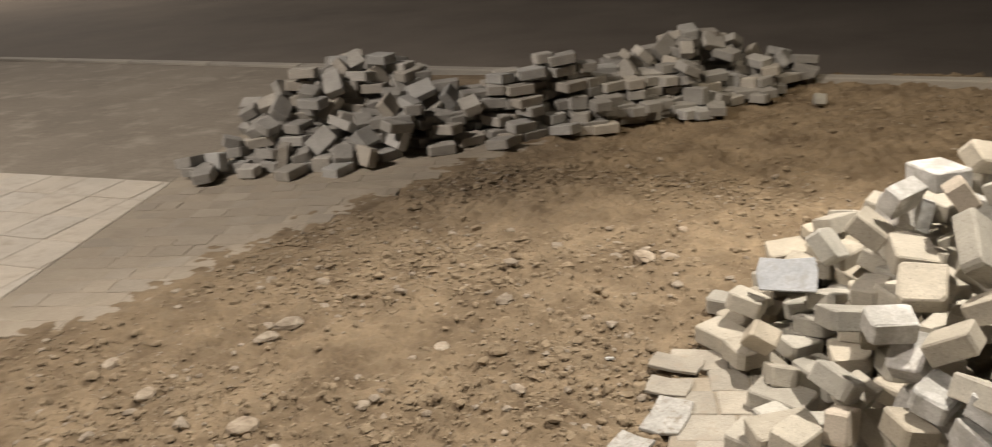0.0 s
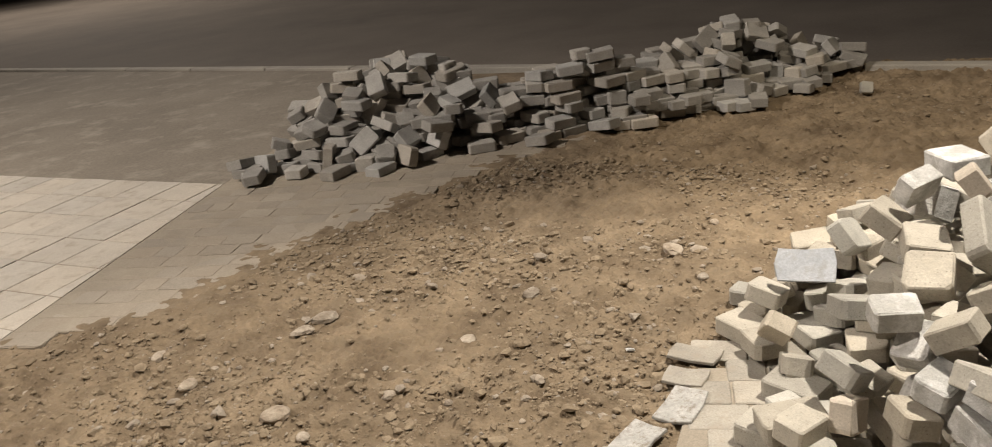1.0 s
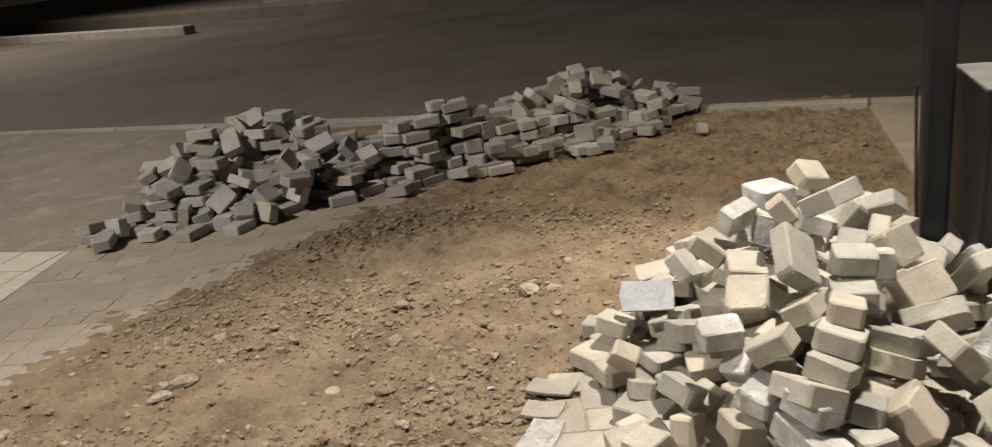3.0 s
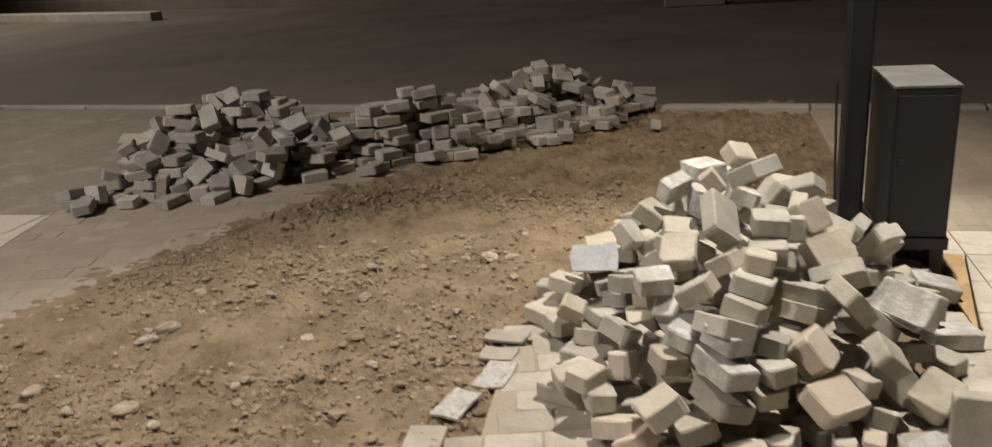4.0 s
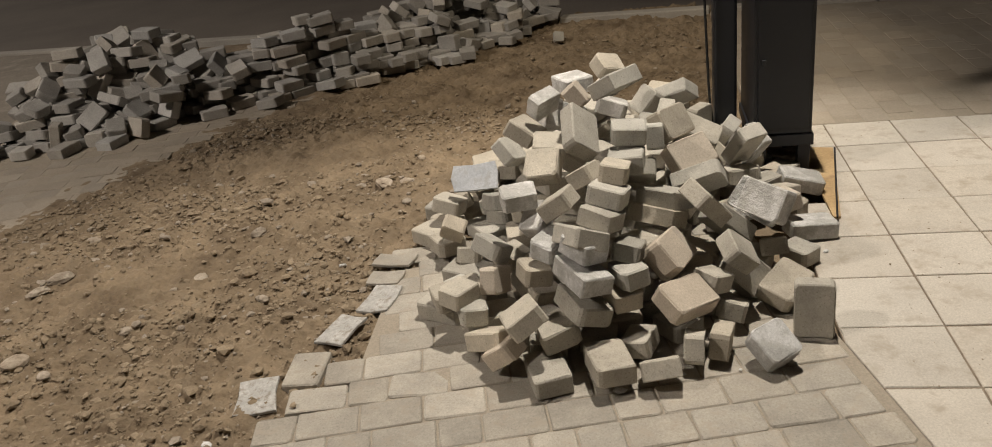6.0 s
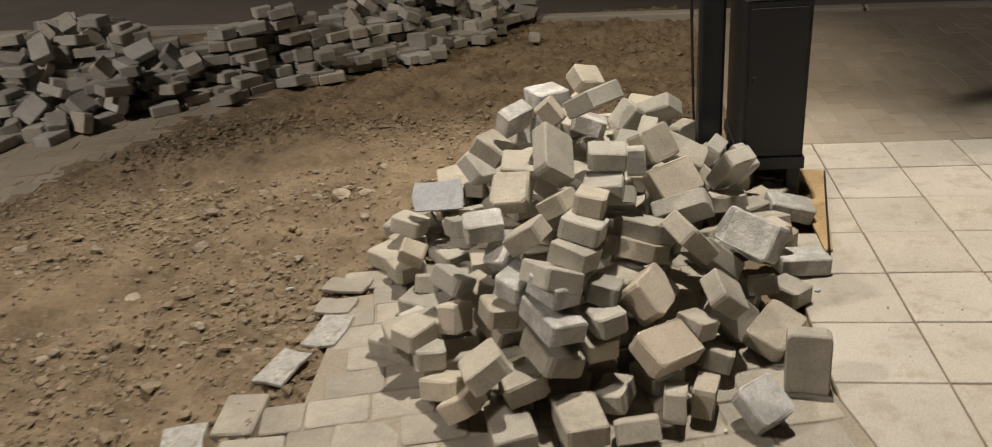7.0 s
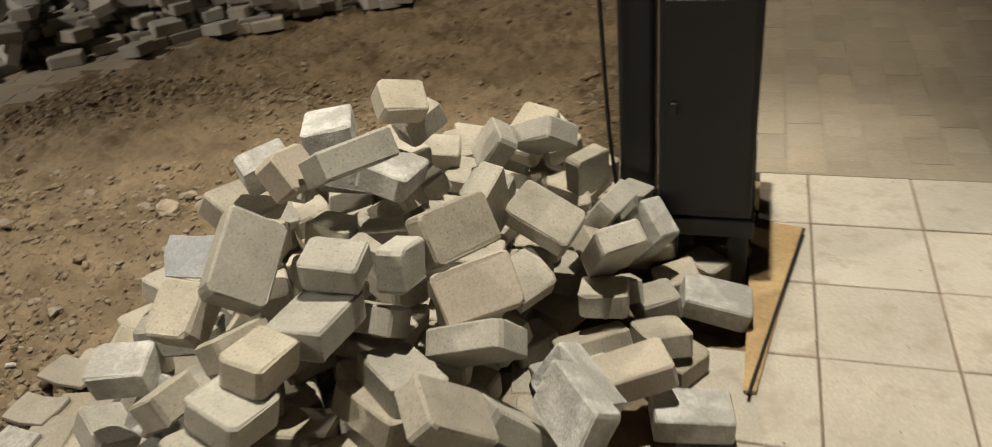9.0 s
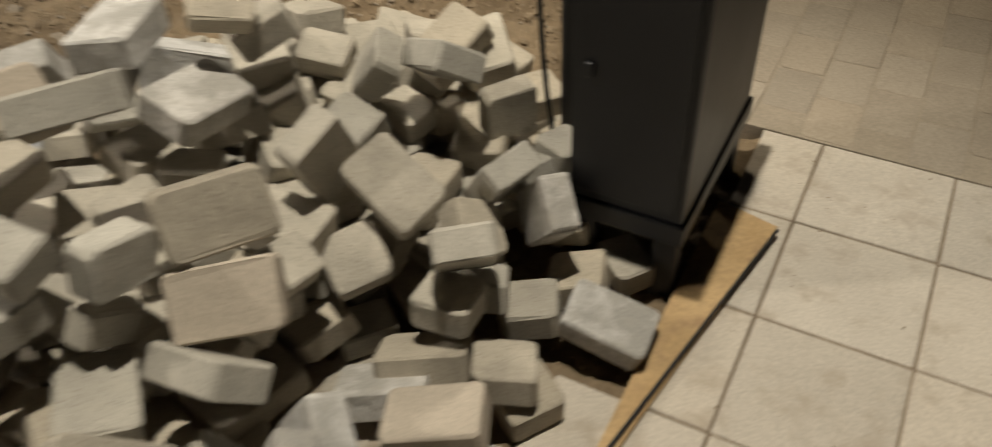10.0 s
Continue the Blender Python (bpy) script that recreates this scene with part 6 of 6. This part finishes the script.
def plate(name, poly, z0, z1, mat, parent=None, chamfer=0.003):
    """A flat piece of any convex outline with a chamfered rim."""
    mx, my = sum(p[0] for p in poly) / len(poly), sum(p[1] for p in poly) / len(poly)
    verts, n = [], len(poly)
    for z, ins in ((z0, 0), (z1 - chamfer, 0), (z1, chamfer)):
        for x, y in poly:
            d = max(0.001, math.hypot(x - mx, y - my))
            verts.append((x + (mx - x) * ins / d, y + (my - y) * ins / d, z))
    faces = [(r * n + k, r * n + (k + 1) % n, (r + 1) * n + (k + 1) % n, (r + 1) * n + k) for r in range(2) for k in range(n)]
    faces += [tuple(range(2 * n, 3 * n)), tuple(range(n - 1, -1, -1))]
    me = bpy.data.meshes.new(name)
    me.from_pydata(verts, [], faces)
    return part(name, me, mat, parent)


def rect(x0, x1, y0, y1):
    return [(x0, y0), (x1, y0), (x1, y1), (x0, y1)]


def area(poly):
    return abs(sum(a[0] * b[1] - b[0] * a[1] for a, b in zip(poly, poly[1:] + poly[:1]))) / 2


# kerb line behind the strip: y = KY + KS x
KY, KS = 6.53, -0.11


def north_part(poly, name):
    ob = plate(name, clip(poly, KS, -1, -KY), -0.09, -0.004, DUSTY)
    return tagged(ob, "dust-covered paving in front of the kerb", "pavement", kind="structure")


north_part(clip(rect(-40, 3, EDGE_Y + 0.09, 12), -CU, -SU, 2.58), "pavement_north")
for s in range(36):
    x0 = -30 + 1.2 * s
    y0 = KY + KS * x0
    kerb = part("kerb", box((1.19, 0.12, 0.16), (0, 0, 0), 0.012), KERB)
    kerb.matrix_basis = pose(x0 + 0.6, y0 + 0.06 + KS * 0.6, -0.055, 0, 0, math.degrees(math.atan(KS)))
    tagged(kerb, "pale dusty concrete kerb stone along the road", "kerb", "kerb stones along the road", kind="structure")

# tiles: east and west of the path
tile_stock = tinted([slab_mesh("tile", TILE - 0.006, TILE - 0.006, 0.04, 0.003, 0.002, 60 + k, 2, 0.0004) for k in range(3)], SLAB)


def tiles(name, label, gx, gy, cols, rows, cuts):
    corners = rect(gx + cols[0] * TILE, gx + cols[1] * TILE, gy + rows[0] * TILE, gy + rows[1] * TILE)
    for c in cuts:
        corners = clip(corners, *c)
    base = plate(name, corners, -0.06, -0.004, GROUT)
    tagged(base, label, "pavement", kind="structure")
    k = 0
    for i in range(*cols):
        for j in range(*rows):
            poly = rect(gx + i * TILE + 0.0035, gx + (i + 1) * TILE - 0.0035, gy + j * TILE + 0.0035, gy + (j + 1) * TILE - 0.0035)
            cut = poly
            for nx, ny, c in cuts:
                cut = clip(cut, nx, ny, c) if cut else cut
            k += 1
            if len(cut) < 3 or area(cut) < 0.0008:
                continue
            if area(cut) > 0.999 * area(poly):
                ob = part("tile", tile_stock[k % 3], None, base)
                ob.location = (gx + (i + 0.5) * TILE, gy + (j + 0.5) * TILE, -0.02 + rnd.uniform(-0.0015, 0.0015))
                ob.rotation_euler = (0, 0, rnd.gauss(0, 0.004))
            else:
                plate("tile", cut, -0.04, rnd.uniform(-0.0015, 0.001), SLAB, base)
    return base


tiles("pavement_east", "pale cream square concrete tiles with dusty joints", TX, TY, (0, 13), (-9, 6), [(CU, SU, U_RIGHT)])
tiles("pavement_east_edge", "narrow run of cream tiles beside the path", TX, TY, (-1, 0), (-9, 3), [(CU, SU, U_RIGHT)])
tiles("pavement_by_cabinet", "cut cream tiles beside the cabinet", TX, TY, (-1, 0), (3, 6), [(1, 0, 1.365)])
tiles("pavement_west", "pale dusty square tiles west of the path", -3.6, 3.78, (-20, 3), (-9, 0), [(-CU, -SU, -U_LEFT)])

# laid pavers of the path and of the strip behind the tiles
laid = tinted([slab_mesh("paver", LONG, PITCH - 0.0035, 0.06, 0.011, 0.0035, 80 + k, 3, 0.0008) for k in range(4)], PAVER)
laid_square = tinted([slab_mesh("paver", WIDE, PITCH - 0.0035, 0.06, 0.011, 0.0035, 90 + k, 3, 0.0008) for k in range(3)], PAVER)
dusty = tinted([slab_mesh("paver", LONG + 0.002, PITCH - 0.003, 0.06, 0.01, 0.002, 100 + k, 2, 0.0006) for k in range(3)], PAVER_DUSTY)
dusty_square = tinted([slab_mesh("paver", WIDE + 0.002, PITCH - 0.003, 0.06, 0.01, 0.002, 110 + k, 2, 0.0006) for k in range(3)], PAVER_DUSTY)


def course(u0, u1, v, seed):
    """Long and square pavers in one course: (middle u, long or not)."""
    r = random.Random(seed)
    u, out = u1 - r.uniform(0, 0.1), []
    while u > u0:
        long = r.random() < 0.6
        w = LONG if long else WIDE
        out.append((u - w / 2, long))
        u -= w + 0.005
    return out


path = plate("path", [xy(0.25, 2.35), xy(0.12, 1.6), xy(-0.15, 1.38), xy(-0.3, -2), xy(U_RIGHT - 0.001, -2), xy(U_RIGHT - 0.001, 2.35)], -0.06, -0.0045, DUST)
tagged(path, "grey concrete paver path, partly torn up", "path", kind="structure")
for k in range(-26, 9):
    v = V0 + PITCH * (k + 0.5)
    near = v > 0.2
    for u, long in course(lerp(EAST, v), U_RIGHT - 0.004, v, k + 100):
        w = LONG if long else WIDE
        if u + w / 2 > U_RIGHT or not near:
            continue
        x, y = xy(u, v)
        if heap_top(x, y) > 0.3:
            continue
        ob = part("paver", rnd.choice(laid if long else laid_square), None, path)
        edge = u - lerp(EAST, v) < 0.3
        ob.matrix_basis = pose(x, y, -0.03 + rnd.gauss(0, 0.001), rnd.gauss(0, 0.5 + edge), rnd.gauss(0, 0.5 + edge), math.degrees(TURN_P) + rnd.gauss(0, 0.5 + 1.5 * edge))

west = empty("path_west")
tagged(west, "dust-covered grey paver path, torn along its edge", "path", kind="structure")
bed = []
for k in range(9, 41):
    v = V0 + PITCH * (k + 0.5)
    end = lerp(WEST, v)
    bed.append((*xy((U_LEFT + end - 0.03) / 2, v), -0.0322, TURN_P, end - 0.03 - U_LEFT, PITCH + 0.002, 0.06))
    for u, long in course(U_LEFT, end, v, k + 300):
        w = LONG if long else WIDE
        x, y = xy(u, v)
        if u - w / 2 < U_LEFT or y > KY + KS * x - 0.1:
            continue
        if k < 24 or u > end - 0.6:
            ob = part("paver", rnd.choice(dusty if long else dusty_square), None, west)
            ob.matrix_basis = pose(x, y, -0.031 + rnd.gauss(0, 0.0012), rnd.gauss(0, 0.4), rnd.gauss(0, 0.4), math.degrees(TURN_P) + rnd.gauss(0, 0.5))
        else:
            bed.append((x, y, -0.0305, TURN_P, w, PITCH - 0.005, 0.06))
ob = joined("paver_bed", bed, DUST)
ob.parent = west
ob["kind"] = "stuff"

# small pavers behind the tiles, east of the dirt
north = plate("pavement_behind", clip(rect(1.19, 9, EDGE_Y + 0.003, 12), KS, -1, -KY), -0.06, -0.003, DUST)
tagged(north, "grey-brown concrete pavers laid in running bond", "pavement", kind="structure")
rest = []
for i in range(60):
    for j in range(22):
        x, y = 1.26 + PITCH * i, EDGE_Y + 0.1 + 0.185 * j - (0.092 if i % 2 else 0)
        if y - 0.09 < EDGE_Y or y > KY + KS * x - 0.12:
            continue
        if x < 3.3 and y < 6.1:
            ob = part("paver", rnd.choice(dusty), None, north)
            ob.matrix_basis = pose(x, y, -0.0315 + rnd.gauss(0, 0.001), 0, 0, 90 + rnd.gauss(0, 0.5))
        else:
            rest.append((x, y, -0.031, math.pi / 2, LONG, PITCH - 0.005, 0.06))
ob = joined("paver_field", rest, PAVER_DUSTY)
ob.parent = north
ob["kind"] = "stuff"

# ---- stones on the dirt ----


def pebble(verts, faces, x, y, z, size, r):
    t = (1 + 5 ** 0.5) / 2
    base = [(-1, t, 0), (1, t, 0), (-1, -t, 0), (1, -t, 0), (0, -1, t), (0, 1, t), (0, -1, -t), (0, 1, -t), (t, 0, -1), (t, 0, 1), (-t, 0, -1), (-t, 0, 1)]
    tri = [(0, 11, 5), (0, 5, 1), (0, 1, 7), (0, 7, 10), (0, 10, 11), (1, 5, 9), (5, 11, 4), (11, 10, 2), (10, 7, 6), (7, 1, 8), (3, 9, 4), (3, 4, 2), (3, 2, 6), (3, 6, 8), (3, 8, 9), (4, 9, 5), (2, 4, 11), (6, 2, 10), (8, 6, 7), (9, 8, 1)]
    k = len(verts)
    turn = Euler((r.uniform(0, 6), r.uniform(0, 6), r.uniform(0, 6))).to_matrix()
    stretch = Vector((r.uniform(0.7, 1.4), r.uniform(0.7, 1.2), r.uniform(0.4, 0.75)))
    flat = Euler((0, 0, r.uniform(0, 6))).to_matrix()
    for b in base:
        p = turn @ (Vector(b).normalized() * r.uniform(0.6, 1.2))
        p = flat @ Vector([a * c for a, c in zip(p, stretch)])
        verts.append((x + p.x * size, y + p.y * size, z + p.z * size))
    faces.extend([(a + k, b + k, c + k) for a, b, c in tri])


def on_dirt(x, y):
    u, v = uv(x, y)
    return not (v < 2.5 and u > lerp(EAST, v) - 0.02 or v > 2.45 and u < lerp(WEST, v) + 0.02 or u < U_LEFT or x > 1.12 or heap_top(x, y) > 0)


def scatter(name, amount, middle, mat, label, seed):
    """Lumps lying thick in some patches of the dirt and thin in others."""
    r = random.Random(seed)
    verts, faces = [], []
    while len(verts) < 12 * amount:
        x, y = r.uniform(-3.0, 1.1), r.uniform(0.6, 6.3) if r.random() < 0.25 else r.uniform(0.8, 4.4)
        thick = 0.52 + 1.0 * noise.noise(Vector((x * 1.5, y * 1.5, 4)))
        if r.random() > thick or not on_dirt(x, y):
            continue
        size = min(0.026, middle * math.exp(r.gauss(0, 0.7)))
        pebble(verts, faces, x, y, dirt_height(x, y) + size * 0.1, size, r)
    me = bpy.data.meshes.new(name)
    me.from_pydata(verts, [], faces)
    tagged(part(name, me, mat), label, name, kind="stuff")


scatter("clods", 27000, 0.0046, CLOD, "small dry clods of earth strewn over the dirt", 8)
scatter("gravel", 3800, 0.0042, STONE, "small pale stones scattered over the dirt", 9)
r = random.Random(8)


def rock(x, y, size):
    vs, fs = [], []
    pebble(vs, fs, 0, 0, 0, size * 0.95, r)
    me = bpy.data.meshes.new("rock")
    me.from_pydata(vs, [], fs)
    bm = bmesh.new()
    bm.from_mesh(me)
    bmesh.ops.bevel(bm, geom=bm.edges[:], offset=size * 0.16, segments=1, affect="EDGES")
    ob = part("rock", bm, STONE)
    ob.location = (x, y, dirt_height(x, y) + size * 0.22)
    return tagged(ob, "rough dusty stone lying on the dirt", "rock", "stones on the dirt")


rock(-1.00, 3.30, 0.040)
rock(-0.59, 3.21, 0.066)
rock(-0.50, 3.29, 0.044)
rock(-1.04, 2.74, 0.048)
rock(-0.79, 2.17, 0.045)
rock(-1.81, 2.27, 0.051)
rock(-1.81, 2.39, 0.068)
rock(-0.70, 2.68, 0.029)
rock(-1.16, 2.39, 0.033)
rock(-1.24, 1.96, 0.032)
rock(-1.99, 1.75, 0.031)
rock(-1.99, 1.82, 0.039)
rock(-1.54, 1.75, 0.053)
rock(-2.31, 1.99, 0.054)
rock(-0.42, 2.97, 0.028)
rock(-1.88, 2.76, 0.034)
rock(-0.86, 2.74, 0.025)
rock(-0.59, 2.49, 0.016)
rock(-0.71, 3.35, 0.026)
rock(-1.33, 3.00, 0.022)
rock(-1.53, 2.66, 0.024)
rock(-1.23, 2.29, 0.021)
rock(-2.01, 1.98, 0.020)
rock(-1.95, 1.57, 0.021)
rock(-1.38, 1.68, 0.029)
rock(-1.01, 1.96, 0.021)
rock(-0.76, 1.96, 0.016)
rock(-0.53, 2.15, 0.016)
rock(-0.49, 3.58, 0.024)
rock(-1.26, 2.10, 0.018)
rock(-2.31, 1.45, 0.022)
rock(-1.13, 2.80, 0.023)

# ---- loose things round the heap ----


def scrap(x, y, z, a, b, turn, tilt, label, mat=SHEET):
    """A thin broken slab of dried cement."""
    rr = random.Random(int(x * 1000))
    outline = [(a * px / 2 + rr.uniform(-0.008, 0.008), b * py / 2 + rr.uniform(-0.008, 0.008)) for px, py in ((-1, -1), (-0.1, -1.03), (1, -0.9), (1.02, 0.2), (0.9, 1), (0, 0.97), (-1, 1), (-1.04, 0))]
    ob = plate("cement_scrap", outline, -0.005, 0.005, mat, None, 0.002)
    ob.matrix_basis = pose(x, y, z, tilt, 0, turn)
    return tagged(ob, label, "cement slab", "thin cement slabs beside the path")


scrap(-0.545, 1.555, -0.002, 0.12, 0.17, 14, 3, "pale cement-smeared slab on the dirt at the path's edge")
scrap(-0.39, 1.92, 0.000, 0.1, 0.17, -20, 3, "grey mottled cement slab on the dirt")
scrap(-0.305, 2.115, 0.004, 0.115, 0.17, -6, 2, "whitish cement slab on the dirt")
scrap(-0.33, 2.41, 0.004, 0.17, 0.1, -8, -2, "sandy cement slab half sunk in the dirt", PAVER)
scrap(-0.33, 2.272, 0.003, 0.14, 0.095, -4, 2, "small sandy cement slab half sunk in the dirt", PAVER)
loose = part("paver", laid[0], None)
loose.matrix_basis = pose(-0.438, 1.698, -0.0285, 1.0, -0.5, 94)
tagged(loose, "grey paving brick loose in the dirt beside the path", "brick")
lone = brick(0.04, 5.915, 0.012, 62, 10, 20, "square", "", None)
lone.scale = (0.66, 0.66, 0.66)
tagged(lone, "single pale square paving brick lying alone on the dirt", "brick")

slab = scrap(-0.015, 2.63, 0.25, 0.175, 0.105, 2, 48, "bluish-white thin cement slab leaning on the heap", SHEET_PALE)
# grit blown over the tiles
gr = random.Random(21)
verts, faces = [], []
for k in range(420):
    size = 0.0014 * math.exp(gr.gauss(0, 0.5))
    pebble(verts, faces, gr.uniform(1.35, 3.4) if k % 3 else 1.4 + abs(gr.gauss(0, 0.25)), gr.uniform(0.6, 3.7), 0.002, size, gr)
grit = bpy.data.meshes.new("grit")
grit.from_pydata(verts, [], faces)
tagged(part("grit", grit, CLOD), "fine brown grit strewn over the pale tiles", "grit", kind="stuff")
# plank and thin black rod by the cabinet
board = plate("board", [(1.345, 2.62), (1.372, 2.62), (1.485, 3.33), (1.345, 3.36)], 0.0025, 0.012, WOOD, None, 0.002)
tagged(board, "raw yellowish wooden board lying beside the cabinet", "board")
rod = tube("rod", [(1.355, 2.6, 0.018), (1.42, 2.95, 0.02), (1.488, 3.31, 0.018)], 0.004, RUBBER)
tagged(rod, "thin black metal rod lying along the board", "rod")

# chips broken off the bricks
for x, y, size in ((0.56, 1.56, 0.016), (0.74, 1.64, 0.01), (1.07, 1.74, 0.008), (1.27, 2.36, 0.01), (-0.55, 2.42, 0.012), (-0.62, 1.35, 0.017), (0.9, 1.66, 0.006)):
    vs, fs = [], []
    pebble(vs, fs, 0, 0, 0, size, r)
    me = bpy.data.meshes.new("brick_chip")
    me.from_pydata(vs, [], fs)
    chip = part("brick_chip", me, BRICK_PALE)
    chip.location = (x, y, (0.0 if uv(x, y)[0] > 0.2 else dirt_height(x, y)) + size * 0.5)
    tagged(chip, "small pale chip broken off a paving brick", "brick chip", "brick chips round the heap")

# ---- across the road ----
far_kerb = part("kerb", box((30, 0.35, 0.3), (0, 0, 0.0), 0.03), KERB)
far_kerb.matrix_basis = pose(-27.5, 24.8, 0.0, 0, 0, -21)
tagged(far_kerb, "pale kerb wall across the road", "kerb", kind="structure")
bank = part("bank", box((60, 6, 0.5), (0, 0, 0), 0.1), ROAD)
bank.matrix_basis = pose(-26, 30.5, 0.08, 0, 0, -21)
tagged(bank, "dark earth bank across the road", "bank", kind="structure")
barrier = empty("barrier", (-10.0, 22.0, -0.07))
part("beam", box((6.2, 0.12, 0.42), (0, 0, 0.38), 0.01), BLOCK, barrier)
for k in range(4):
    part("post", box((0.12, 0.1, 0.42), (-2.7 + 1.8 * k, 0.1, 0.2), 0.01), PAINT, barrier)
barrier.rotation_euler = (0, 0, -0.2)
tagged(barrier, "long pale beam barrier on short posts across the road", "barrier")
block = part("concrete_block", box((1.1, 0.6, 0.6), (0, 0, 0.3), 0.03), BLOCK)
block.location = (0.2, 16.2, -0.075)
tagged(block, "pale concrete block at the far side of the road", "block")
